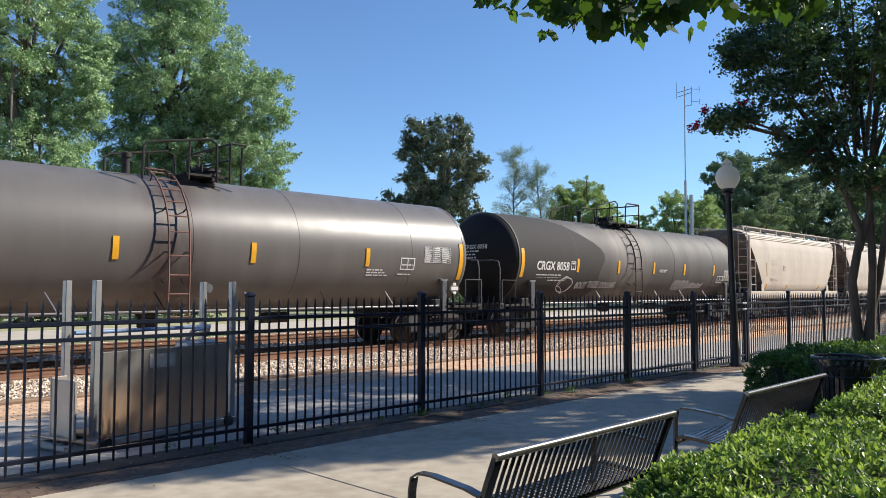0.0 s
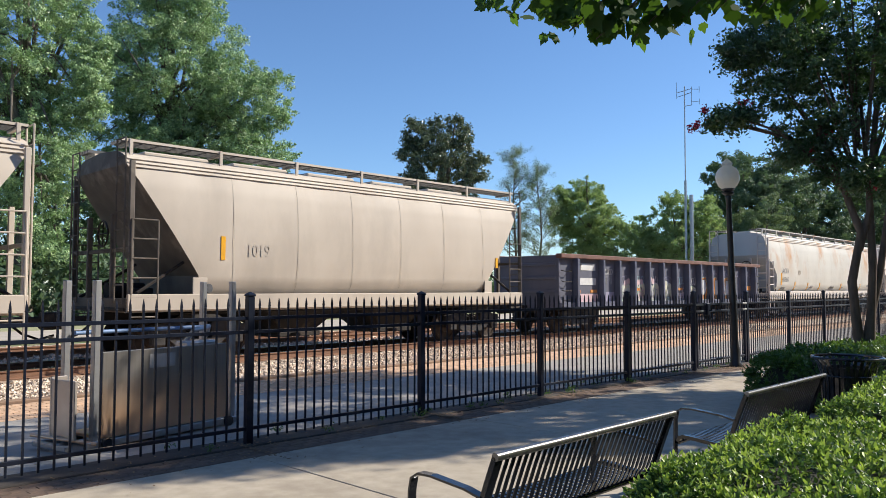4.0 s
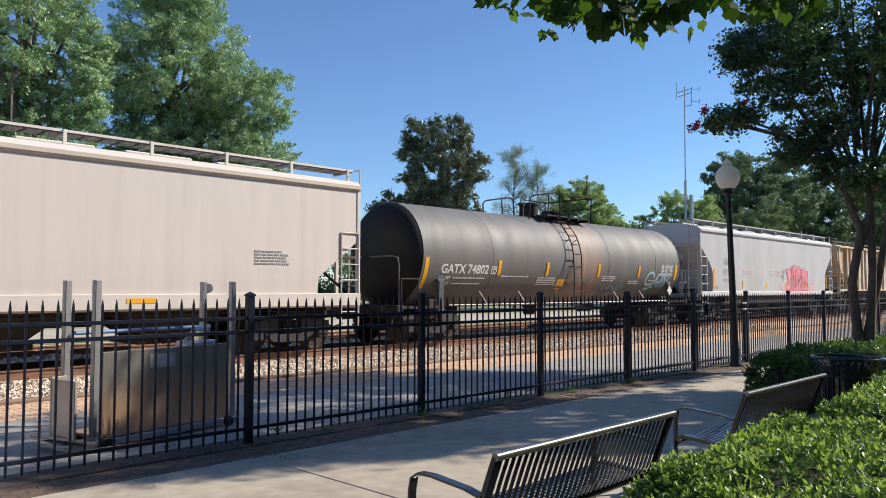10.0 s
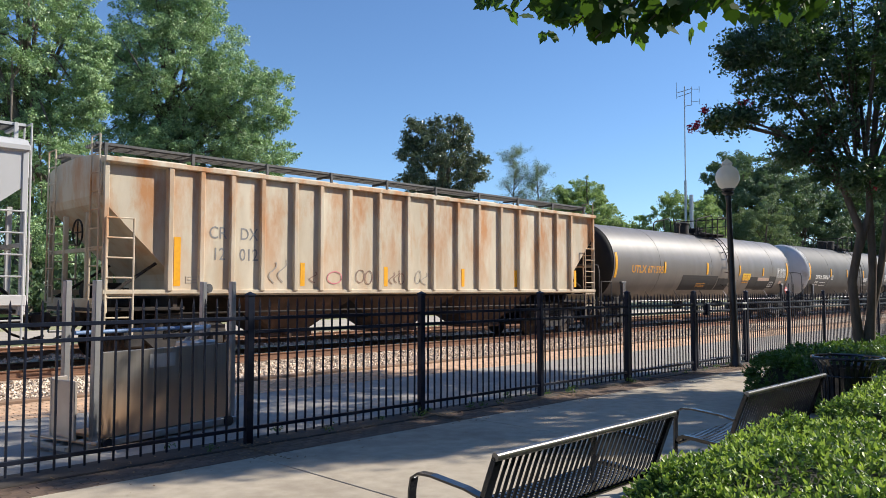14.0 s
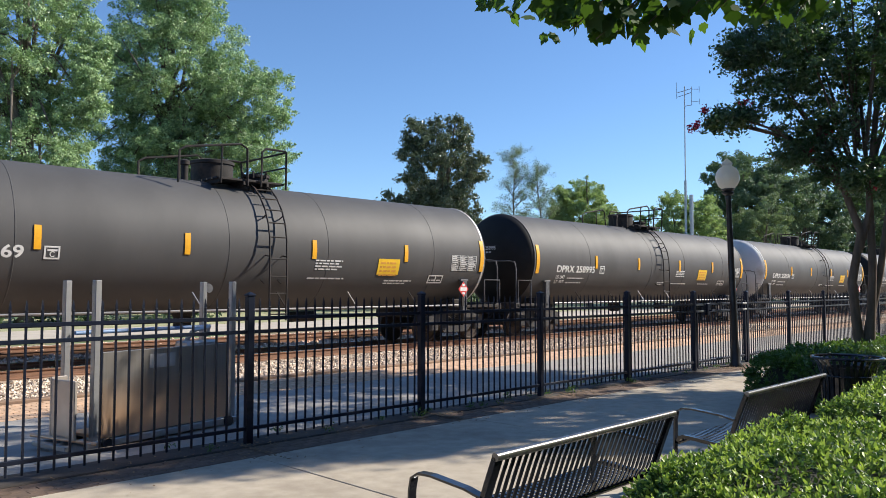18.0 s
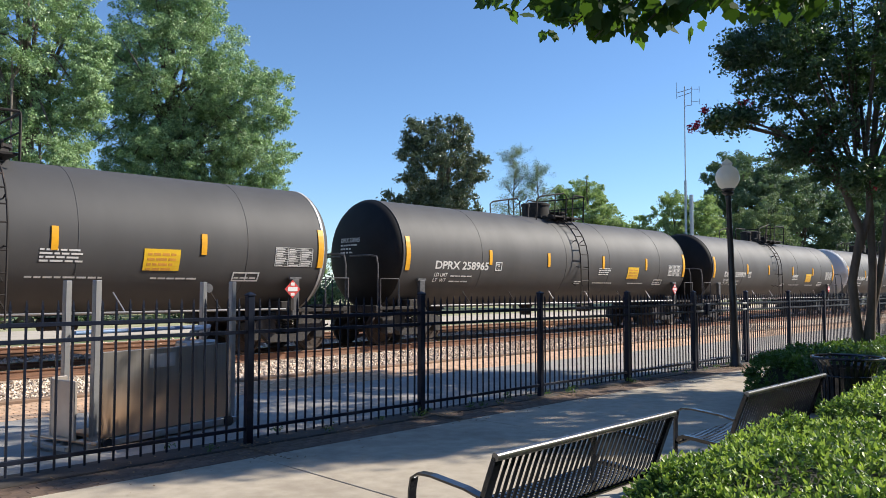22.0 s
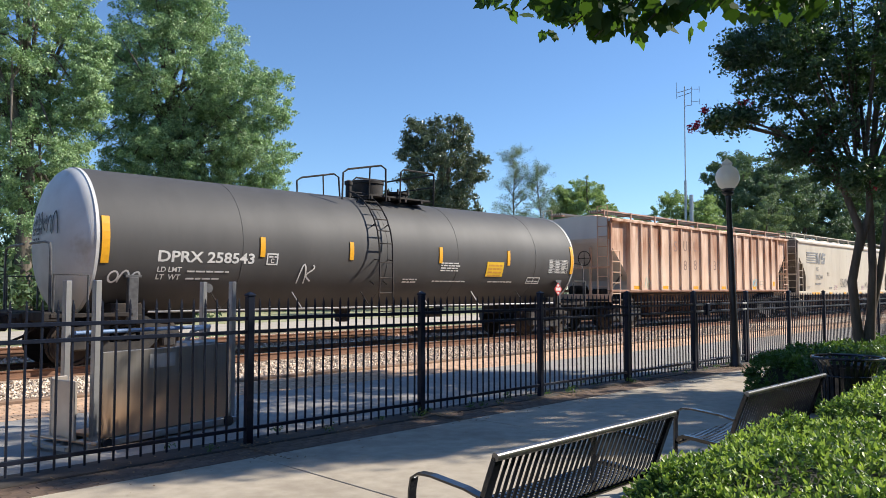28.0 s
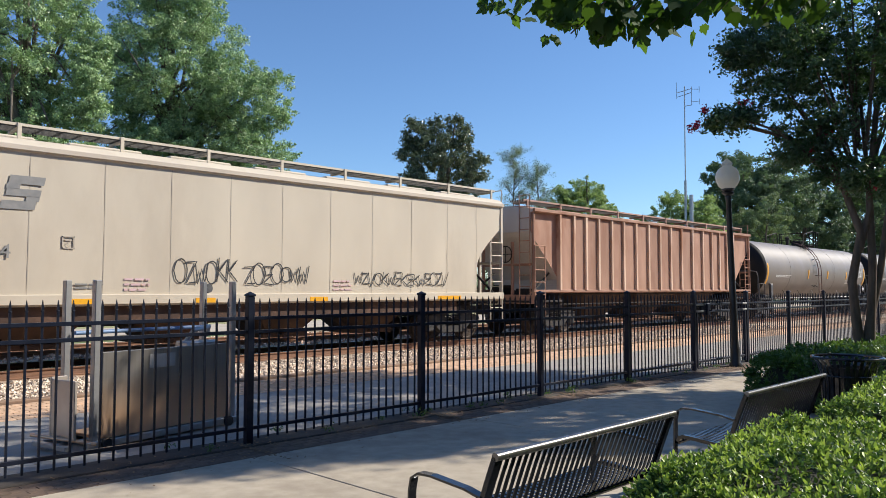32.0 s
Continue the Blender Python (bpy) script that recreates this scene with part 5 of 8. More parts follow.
def hopper_car(s, length, paint, kind, label, spec, rng):
    car = thing("hopper_car", label, "rail car", "cars of the freight train", m=pose(s, TRACK_Y, RAIL_Z))
    CARS.append((car, s))
    L = length
    sec = hopper_section(kind)
    zt = spec.get("break_z", 3.15)
    reach = spec.get("reach", 1.3)
    bulge = spec.get("round_end", 0.0)

    def inset(z):
        """How far the body stands back from the car's end at a height: upright above, sloping in below."""
        if z >= zt:
            return 0.03
        t = min(1.0, (zt - z) / (zt - 1.75))
        if bulge < 0.5:
            return 0.03 + reach * t
        u = min(1.0, t / 0.78)
        return 0.03 + reach * (u - 0.25 * u ** 4) / 0.75

    proud = spec.get("proud", 0.0)

    def skin(z):
        for (w0, z0), (w1, z1) in zip(sec, sec[1:]):
            if z0 <= z <= z1 and z1 > z0:
                return -(w0 + (w1 - w0) * (z - z0) / (z1 - z0)) - 0.004 - proud
        return -sec[0][0] - 0.004 - proud

    # body with sloped ends
    zs = []
    for (w0, z0), (w1, z1) in zip(sec, sec[1:]):
        k = 3 if z1 - z0 > 0.35 else 1
        for i in range(k):
            zs.append((w0 + (w1 - w0) * i / k, z0 + (z1 - z0) * i / k))
    zs.append(sec[-1])
    panels = spec.get("panels", 10)
    body = Mesh()
    ns = panels * 4
    rows = []
    for w, z in zs:
        a = inset(z)
        row = []
        for i in range(ns + 1):
            x = a + (L - 2 * a) * i / ns
            puff = 0.0
            if (kind == "round" or spec.get("puff")) and 1.5 < z < 3.9:
                puff = -spec.get("puff", 0.015) * (1 - math.sin(math.pi * ((i % 4) / 4)) ** 0.6)
            row.append((x, -(w + puff), z))
        rows.append(row)
    o = 0
    for side in (1, -1):
        verts, faces = [], []
        for row in rows:
            verts += [(x, y * side, z) for x, y, z in row]
        for j in range(len(rows) - 1):
            for i in range(ns):
                q = (j * (ns + 1) + i, j * (ns + 1) + i + 1, (j + 1) * (ns + 1) + i + 1, (j + 1) * (ns + 1) + i)
                faces.append(q)
        body.add(verts, faces)
    part("body_side", body, M[paint], car, "", True)
    ends = Mesh()
    for ex in (0, -1):
        verts, faces = [], []
        for row in rows:
            x, y, z = row[ex]
            verts += [(x, y, z), (x, -y, z)]
        for j in range(len(rows) - 1):
            faces.append((2 * j, 2 * j + 1, 2 * j + 3, 2 * j + 2))
        e2 = Mesh().add(verts, faces)
        part("end_slope", e2, M[spec.get("end_paint", paint)], car, spec.get("end_label", ""))
    bt = Mesh()
    a = inset(1.36)
    bt.box(a, L - a, -1.28, 1.28, 1.30, 1.355 if kind != "ribbed" else 1.437)
    part("floor_sheet", bt, M["under"], car)
    # seams between the side sheets
    if kind != "ribbed":
        for x in spec.get("seams", []):
            sm = Mesh()
            for (w0, z0), (w1, z1) in zip(sec[:7], sec[1:7]):
                if inset(z0) > min(x, L - x):
                    continue
                sm.add([(x - 0.006, -w0 - 0.003, z0), (x + 0.006, -w0 - 0.003, z0), (x + 0.006, -w1 - 0.003, z1), (x - 0.006, -w1 - 0.003, z1)], [(0, 1, 2, 3)])
            part("weld_seam", sm, M["seam"], car)
    elif kind == "ribbed":
        # side sheets between the ribs, each weathered in its own way
        for xa, xb in zip(spec["ribs"], spec["ribs"][1:]):
            sh = Mesh()
            sh.box(xa + 0.056, xb - 0.056, -1.4135 - proud, -1.40, 1.66 if not proud else 1.442, 3.905)
            part("side_sheet", sh, M[paint], car)
        for x in spec["ribs"]:
            for sy in (-1, 1):
                rb = Mesh()
                rb.box(x - 0.055, x + 0.055, sy * 1.488 - 0.082, sy * 1.488 + 0.082, 1.44, 3.92, 0.012)
                part("side_rib", rb, M[spec.get("rib_paint", paint)], car)
    # top chord, roof hatches and running boards
    if kind != "round":
        tc = Mesh()
        for sy in (-1, 1):
            ty = 1.54 if kind == "ribbed" else 1.545
            tc.box(0.03, L - 0.03, sy * ty - (0.045 if kind == "ribbed" else 0.025), sy * ty + (0.045 if kind == "ribbed" else 0.025), 3.93 if kind != "ribbed" else 3.92, 4.03 if kind != "ribbed" else 4.02, 0.01)
        part("top_chord", tc, M[spec.get("chord_paint", paint)], car)
    else:
        tc = Mesh()
        for sy in (-1, 1):
            for z, y in ((3.90, 1.37), (3.98, 1.345), (4.06, 1.315)):
                tc.tube([(0.05, sy * y, z), (L - 0.05, sy * y, z)], 0.016, 5)
        part("roof_moulding", tc, M[spec.get("chord_paint", paint)], car, smooth=True)
    zroof = sec[-1][1]
    ht = Mesh().box(0, 1.5, -0.35, 0.35, -0.03, 0.10, 0.03).data("roof_hatch", M[paint])
    for x in np.arange(0.8, L - 1.2, 2.1):
        part("roof_hatch", ht, None, car, m=pose(x, 0, zroof))
    zb = 4.33 if kind == "ribbed" else 4.47
    for sy in (-1, 1):
        rb = Mesh()
        for y in (0.62, 0.72, 0.82, 0.92, 1.02, 1.12):
            rb.box(0.0, L, sy * y - 0.018, sy * y + 0.018, zb - 0.06, zb, 0.0)
        for x in np.arange(0.1, L, 0.35):
            rb.box(x, x + 0.02, sy * 0.87 - 0.25, sy * 0.87 + 0.25, zb - 0.05, zb - 0.01)
        ed = Mesh()
        ed.box(0.0, L, sy * 1.16 - 0.008, sy * 1.16 + 0.008, zb - 0.04, zb + 0.01)
        part("board_edge", ed, M[spec.get("board_paint", paint)], car)
        part("running_board", rb, M["grate"], car, "steel grating walkway along the roof")
        for x in np.linspace(0.15, L - 0.2, int(L / 1.55)):
            bk = Mesh()
            zr = 4.0
            bk.box(x, x + 0.07, sy * 1.17 - 0.02, sy * 1.17 + 0.02, zr - 0.02, zb + 0.012, 0.005)
            bk.box(x, x + 0.07, min(sy * 0.6, sy * 1.17), max(sy * 0.6, sy * 1.17), zb - 0.11, zb - 0.065)
            part("board_bracket", bk, M[spec.get("board_paint", paint)], car)
    # sills, end framing, ladders
    for sy in (-1, 1):
        sl = Mesh()
        z0, z1 = spec.get("sill", (1.12, 1.38))
        sl.box(0.03, L - 0.03, sy * 1.50 - 0.04, sy * 1.50 + 0.04, z0, z1, 0.012)
        sl.box(0.03, L - 0.03, sy * 1.44 - 0.05, sy * 1.44 + 0.05, z0 - 0.03, z0 + 0.02)
        part("side_sill", sl, M[spec.get("sill_paint", paint)], car)
    for side, x0 in ((-1, 0.0), (1, L)):
        d = -side
        fr = Mesh()
        for sy in (-1, 1):
            fr.box(x0 + d * 0.09 - 0.05, x0 + d * 0.09 + 0.05, sy * 1.48 - 0.04, sy * 1.48 + 0.04, 1.10, 4.0, 0.01)
            fr.box(x0 + d * 0.09 - 0.05, x0 + d * 0.09 + 0.05, sy * 0.62 - 0.04, sy * 0.62 + 0.04, 1.10, 3.0, 0.01)
        fr.box(x0 + d * 0.09 - 0.06, x0 + d * 0.09 + 0.06, -1.50, 1.50, 1.02, 1.30, 0.015)
        fr.box(x0 + d * 0.09 - 0.03, x0 + d * 0.09 + 0.03, -1.45, 1.45, 2.22, 2.30, 0.01)
        part("end_frame", fr, M[spec.get("frame_paint", paint)], car)
        dk = Mesh()
        for sy in (-1, 1):
            dk.tube([(x0 + d * 0.15, sy * 1.30, 1.3), (x0 + d * reach, sy * 1.15, 2.15)], 0.035, 6)
        dk.box(min(x0, x0 + d * (reach + 0.3)), max(x0, x0 + d * (reach + 0.3)), -1.4, 1.4, 1.05, 1.12, 0.01)
        dk.box(min(x0 + d * 0.1, x0 + d * 1.9), max(x0 + d * 0.1, x0 + d * 1.9), -0.25, 0.25, 0.74, 1.05, 0.01)
        dk.box(min(x0 + d * (reach + 0.05), x0 + d * (reach + 0.15)), max(x0 + d * (reach + 0.05), x0 + d * (reach + 0.15)), -1.38, 1.38, 1.1, 1.9, 0.01)
        part("end_deck", dk, M["under"], car)
        for sy in (-1, 1):
            ya = sy * 1.525
            xa, xb = x0 + d * 0.09, x0 + d * 0.62
            ladder(car, [(xa, ya, 0.55), (xa, ya, 2.85)], [(xb, ya, 0.55), (xb, ya, 2.85)], M[spec.get("frame_paint", paint)], [k / 6 for k in range(7)], 0.02, name="side_ladder")
            ladder(car, [(x0 - d * 0.02, sy * 1.42, 1.2), (x0 - d * 0.02, sy * 1.42, 4.45)], [(x0 - d * 0.02, sy * 1.0, 1.2), (x0 - d * 0.02, sy * 1.0, 4.45)], M[spec.get("frame_paint", paint)], [k / 9 for k in range(10)], 0.018, name="end_ladder")
        if side < 0:
            bw = Mesh()
            bw.tube([(x0 - 0.05, -0.45 + 0.26 * math.cos(k * math.pi / 10), 2.6 + 0.26 * math.sin(k * math.pi / 10)) for k in range(20)], 0.018, 6, closed=True)
            bw.tube([(x0 - 0.05, -0.70, 2.6), (x0 - 0.05, -0.20, 2.6)], 0.014, 5)
            bw.tube([(x0 - 0.05, -0.45, 2.35), (x0 - 0.05, -0.45, 2.85)], 0.014, 5)
            part("hand_brake_wheel", bw, M["under"], car)
            bc = Mesh()
            bc.lathe([(0.17, 0.35), (0.17, 1.15)], 14, pose(0, 0.35, 1.45), "x")
            part("brake_cylinder", bc, M["under"], car)
            part("brake_valve", Mesh().box(0.45, 0.85, -0.85, -0.45, 1.12, 1.5, 0.02), M["under"], car)
        if spec.get("corner_plate"):
            for sy in (-1, 1):
                cp = Mesh()
                cp.box(x0 + d * (reach + 0.05) - 0.16, x0 + d * (reach + 0.05) + 0.16, sy * 1.47 - 0.015, sy * 1.47 + 0.015, 1.36, 1.72, 0.01)
                part("corner_plate", cp, M[paint], car)
        truck(car, x0 + d * 1.75)
    couplers(car, -spec.get("nose", 0.72), L + spec.get("nose", 0.72))
    # discharge hoppers under the body
    bays = spec.get("bays", 3)
    span = (L - 2 * 3.0) / bays
    for k in range(bays):
        cx = 3.0 + span * (k + 0.5)
        w = min(span * 0.46, 1.75)
        hb = Mesh()
        hb.add([(cx - w, -1.26, 1.34), (cx + w, -1.26, 1.34), (cx + w, 1.26, 1.34), (cx - w, 1.26, 1.34), (cx - 0.45, -0.62, 0.46), (cx + 0.45, -0.62, 0.46), (cx + 0.45, 0.62, 0.46), (cx - 0.45, 0.62, 0.46)],
               [(0, 1, 5, 4), (1, 2, 6, 5), (2, 3, 7, 6), (3, 0, 4, 7), (4, 5, 6, 7)])
        hb.box(cx - 0.62, cx + 0.62, -0.72, 0.72, 0.34, 0.46, 0.015)
        hb.tube([(cx - 0.2, -1.0, 0.40), (cx - 0.2, 1.0, 0.40)], 0.05, 8)
        part("discharge_hopper", hb, M[spec.get("bay_paint", "under")], car)
    if spec.get("skirt"):
        sk = Mesh()
        for sy in (-1, 1):
            sk.box(spec["skirt"][0], L - spec["skirt"][0], sy * 1.36 - 0.02, sy * 1.36 + 0.02, spec["skirt"][1], 1.30, 0.006)
        part("hopper_skirt", sk, M["rust_under"], car, "dark brown sheet under the sill")
    cs = Mesh()
    cs.box(1.2, L - 1.2, -0.33, 0.33, 0.72, 1.30, 0.02)
    part("centre_sill", cs, M["under"], car)
    pipe_rail(car, [(1.0, -1.30, 0.98), (L - 1.0, -1.30, 0.98)], 0.02, M["under"], "train_pipe")
    # painted marks
    for x, z0, z1, w in spec.get("stripes", []):
        part("reflector", patch(Mesh(), x, x + w, z0, z1, skin, 0.008, 3), M["yellow"], car, "amber reflective strip")
    for x0, x1 in spec.get("sill_stripes", []):
        st = Mesh()
        st.box(x0, x1, -1.548, -1.539, 1.20, 1.30)
        part("reflector", st, M["yellow"], car, "amber reflective strip")
    if spec.get("pink_sill"):
        ps = Mesh()
        ps.box(spec["pink_sill"][0], spec["pink_sill"][1], -1.5445, -1.5395, 1.205, 1.36)
        part("sprayed_cloud", ps, M["pale_pink"], car, "pink overspray on the sill")
    for body_text, h, x, z, w in spec.get("words", []):
        lettering("lettering", body_text, h, x, z, M[spec.get("ink", "grey_text")], car, skin, w, "painted reporting mark", 0.003)
    small = Mesh()
    for x0, x1, z, rws in spec.get("notes", []):
        text_bars(small, rng, x0, x1, z, rws, skin)
    if small.v:
        tagged(part("stencil_block", small, M[spec.get("ink", "grey_text")], car, "small stencilled notes"), kind="stuff")
    red = Mesh()
    for x0, x1, z, rws in spec.get("red_notes", []):
        text_bars(red, rng, x0, x1, z, rws, skin, 0.04, 0.1)
    if red.v:
        tagged(part("stencil_block", red, M["pale_pink"], car, "faded red stencilled lines"), kind="stuff")
    for x0, x1, z0, z1 in spec.get("frames", []):
        fr = Mesh()
        for a, b, c, e in ((x0, x1, z0, z0 + 0.02), (x0, x1, z1 - 0.02, z1), (x0, x0 + 0.02, z0, z1), (x1 - 0.02, x1, z0, z1)):
            patch(fr, a, b, c, e, skin, 0.008, 1)
        sq = x1 - x0 < 1.4 * (z1 - z0)
        text_bars(fr, rng, x0 + 0.05, x1 - 0.05, z1 - 0.085 if sq else z0 + 0.06, 1, skin, 0.03)
        mf = part("mark_frame", fr, M["ghost_text"], car, "outlined stencil mark")
        if sq:
            lettering("lettering", "C", 0.085, (x0 + x1) / 2 - 0.04, z0 + 0.04, M["ghost_text"], mf, skin, 0.08)
    for x0, x1, z0, z1, mat, nn, half in spec.get("scribbles", []):
        tagged(part("sprayed_tag", scribble(Mesh(), rng, x0, x1, z0, z1, skin, nn, half), M[mat], car, "sprayed graffiti strokes"), kind="stuff")
    for x0, x1, z0, z1, mat, nn, half in spec.get("tags", []):
        tagged(part("sprayed_tag", tag(Mesh(), rng, x0, x1, z0, z1, skin, nn, half), M[mat], car, "black looping sprayed tag"), kind="stuff")
    for pts_out, fill, line in spec.get("letters", []):
        sprayed_letter(car, pts_out, skin, M[fill], M[line])
    for x0, x1, z0, z1, mat in spec.get("clouds", []):
        for k in range(4):
            cl = Mesh()
            blob(cl, x0 + (x1 - x0) * (k / 4), x0 + (x1 - x0) * ((k + 1.1) / 4), z0, z0 + (z1 - z0) * rng.uniform(0.5, 1.0), rng, skin, 0.006)
            part("sprayed_cloud", cl, M[mat], car, "thin overspray")
    if spec.get("emblem"):
        em = Mesh()
        x0, z0 = spec["emblem"]
        for k in range(5):
            patch(em, x0, x0 + 1.52 - 0.03 * k, z0 + 0.54 - k * 0.132, z0 + 0.60 - k * 0.132, skin, 0.008, 1)
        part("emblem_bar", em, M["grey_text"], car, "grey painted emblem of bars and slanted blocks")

        def block(corners):
            part("emblem_block", Mesh().add([(px, skin(pz) - lift, pz) for px, pz, lift in corners], [(0, 1, 2, 3)]), M["grey_text"], car)

        def slant(xa, xb, za, zb, lean=0.2):
            block([(xa + lean * (za - z0), za, 0.012), (xb + lean * (za - z0), za, 0.012), (xb + lean * (zb - z0), zb, 0.012), (xa + lean * (zb - z0), zb, 0.012)])

        x1, zt2 = x0 + 1.42, z0 + 0.60
        slant(x1, x1 + 0.17, z0, zt2)
        slant(x1 + 0.47, x1 + 0.64, z0, zt2)
        block([(x1 + 0.12 + p, q, 0.0125) for p, q in ((0.0, zt2), (0.19, zt2), (0.40, z0), (0.21, z0))])
        xs = x1 + 0.78
        for xa, xb, za, zb in ((0.0, 0.56, 0.0, 0.15), (0.38, 0.60, 0.15, 0.24), (0.04, 0.60, 0.235, 0.365), (0.02, 0.24, 0.36, 0.45), (0.04, 0.62, 0.45, 0.60)):
            slant(xs + xa, xs + xb, z0 + za, z0 + zb)
    return car


def gondola_car(s, length, label, rng):
    car = thing("gondola_car", label, "rail car", "cars of the freight train", m=pose(s, TRACK_Y, RAIL_Z))
    CARS.append((car, s))
    L, z0, z1 = length, 0.98, 2.50

    def skin(z):
        return -1.365

    for sy in (-1, 1):
        sd = Mesh()
        sd.box(0.05, L - 0.05, sy * 1.34 - 0.02, sy * 1.34 + 0.02, z0, z1)
        part("side_sheet", sd, M["gondola"], car)
        ch = Mesh()
        ch.box(0.0, L, sy * 1.41 - 0.12, sy * 1.41 + 0.12, z1, z1 + 0.15, 0.02)
        part("top_chord", ch, M["rust_rim"], car, "rust-brown top rim")
        bs = Mesh()
        bs.box(0.05, L - 0.05, sy * 1.43 - 0.06, sy * 1.43 + 0.06, z0 - 0.12, z0 + 0.06, 0.01)
        part("bottom_sill", bs, M["rib_dark"], car)
        for x in [0.90] + [2.45 + 1.05 * k for k in range(11)] + [14.25, 15.35]:
            rb = Mesh()
            rb.box(x - 0.065, x + 0.065, sy * 1.48 - 0.118, sy * 1.48 + 0.118, z0 - 0.1, z1, 0.015)
            part("side_stake", rb, M["rib_dark"], car)
    fl = Mesh()
    fl.box(0.05, L - 0.05, -1.36, 1.36, z0 - 0.06, z0, 0.0)
    fl.box(0.2, L - 0.2, -0.28, 0.28, 0.68, z0 - 0.06)
    part("floor_sheet", fl, M["under"], car)
    for x in (0.03, L - 0.09):
        en = Mesh()
        en.box(x, x + 0.06, -1.40, 1.40, z0 - 0.15, z1 + 0.1)
        for z in (1.35, 1.8, 2.25):
            en.box(x - 0.05, x + 0.11, -1.3, 1.3, z, z + 0.1, 0.01)
        part("end_sheet", en, M["gondola"], car)
    for x in (0.15, L - 0.6):
        for z in (1.15, 1.45, 1.75, 2.1):
            pipe_rail(car, [(x, -1.42, z), (x, -1.52, z - 0.03), (x + 0.45, -1.52, z - 0.03), (x + 0.45, -1.42, z)], 0.016, M["under"], "grab_iron")
    for x in (1.75, L - 1.75):
        truck(car, x)
    couplers(car, -0.85, L + 0.65)
    # white panels with the car's mark
    for x0, x1, za, zb, words, h in ((1.33, 2.22, 2.12, 2.36, "HKRX", 0.18), (1.20, 2.24, 1.62, 1.86, "50349", 0.18)):
        pl = Mesh()
        patch(pl, x0, x1, za, zb, skin, 0.006, 1)
        pn = part("mark_panel", pl, M["white"], car, "white panel with a black mark")
        lettering("lettering", words, h, x0 + 0.07, za + 0.03, M["dark_text"], pn, skin, x1 - x0 - 0.14)
    # graffiti: pale bubble letters with pink tops, a lined piece, then white blocks in an orange cloud
    def dome(xa, xb, za, zb, mat, lift=0.006, line=None):
        bl = Mesh()
        pts = [(xa, za), (xb, za)] + [((xa + xb) / 2 + (xb - xa) / 2 * math.cos(math.pi * i / 10), zb - 0.35 * (xb - xa) + 0.35 * (xb - xa) * math.sin(math.pi * i / 10)) for i in range(11)]
        bl.add([(x, skin(z) - lift, z) for x, z in pts], [tuple(range(len(pts)))])
        pc = part("sprayed_letter", bl, M[mat], car, "faded sprayed bubble letter")
        if line:
            ed = Mesh()
            ribbon(ed, pts[1:] + pts[:1], 0.012, skin, lift + 0.004)
            part("letter_outline", ed, M[line], pc)

    for k, (xa, xb) in enumerate(((0.98, 2.36), (2.55, 3.42), (3.58, 4.46), (4.64, 5.52), (5.68, 6.56), (6.74, 7.62), (7.78, 8.66), (8.84, 9.72))):
        part("sprayed_bar", patch(Mesh(), xa, xb, 1.045, 1.32 + 0.06 * (k % 3), skin, 0.005, 1), M[("pale_pink", "lilac_spray", "mint_spray", "cream_spray", "mint_spray", "cream_spray", "lilac_spray", "mint_spray")[k]], car, "faded sprayed undercoat")
    for k, xa in enumerate((3.58, 4.0, 4.63, 5.1, 5.68, 6.12)):
        dome(xa, xa + 0.46, 1.0, 1.66 + 0.05 * (k % 2), "cream_spray" if k % 2 else "mint_spray", 0.006 + 0.002 * (k % 3), "white_spray")
    for xa, z in ((4.08, 1.62), (4.26, 1.68), (4.98, 1.64), (5.18, 1.66), (5.70, 1.66), (5.90, 1.74), (6.10, 1.68)):
        dome(xa, xa + 0.22, z, z + 0.20, "pale_pink", 0.013)
    for xa, xb, za, zb in ((4.70, 5.20, 1.42, 1.53), (7.78, 8.55, 1.44, 1.53), (14.45, 15.2, 1.42, 1.62), (0.98, 1.3, 1.36, 1.46), (1.9, 2.3, 1.36, 1.46)):
        part("sprayed_bar", patch(Mesh(), xa, xb, za, zb, skin, 0.014, 1), M["orange_spray"], car, "orange sprayed bar")
    sprayed_letter(car, [(6.73, 1.05), (6.78, 1.62), (7.15, 1.80), (7.58, 1.66), (7.60, 1.05)], skin, M["cream_spray"], M["white_spray"], 0.014)
    sprayed_letter(car, [(8.85, 1.05), (8.85, 1.45), (9.3, 1.62), (9.68, 1.5), (9.70, 1.05)], skin, M["cream_spray"], M["mint_spray"], 0.014)
    for xa, xb in ((9.90, 10.75), (10.95, 11.75), (12.0, 12.85)):
        sprayed_letter(car, [(xa, 1.04), (xa + 0.02, 1.90), (xb - 0.1, 2.0), (xb, 1.55), (xb - 0.04, 1.04)], skin, M["orange_spray"], M["mint_spray"], 0.012, 0.006)
    for block in ([(10.12, 1.25), (10.02, 1.84), (10.55, 1.90), (10.70, 1.55), (10.50, 1.22)], [(10.95, 1.22), (11.0, 1.88), (11.28, 1.90), (11.36, 1.3)], [(11.5, 1.22), (11.48, 1.86), (11.76, 1.88), (11.76, 1.22)], [(12.08, 1.25), (12.05, 1.86), (12.42, 1.92), (12.5, 1.5), (12.36, 1.2)], [(12.5, 1.2), (12.55, 1.86), (12.86, 1.84), (12.84, 1.2)]):
        sprayed_letter(car, block, skin, M["white_spray"], M["dark_text"], 0.012, 0.013)
    sc = Mesh()
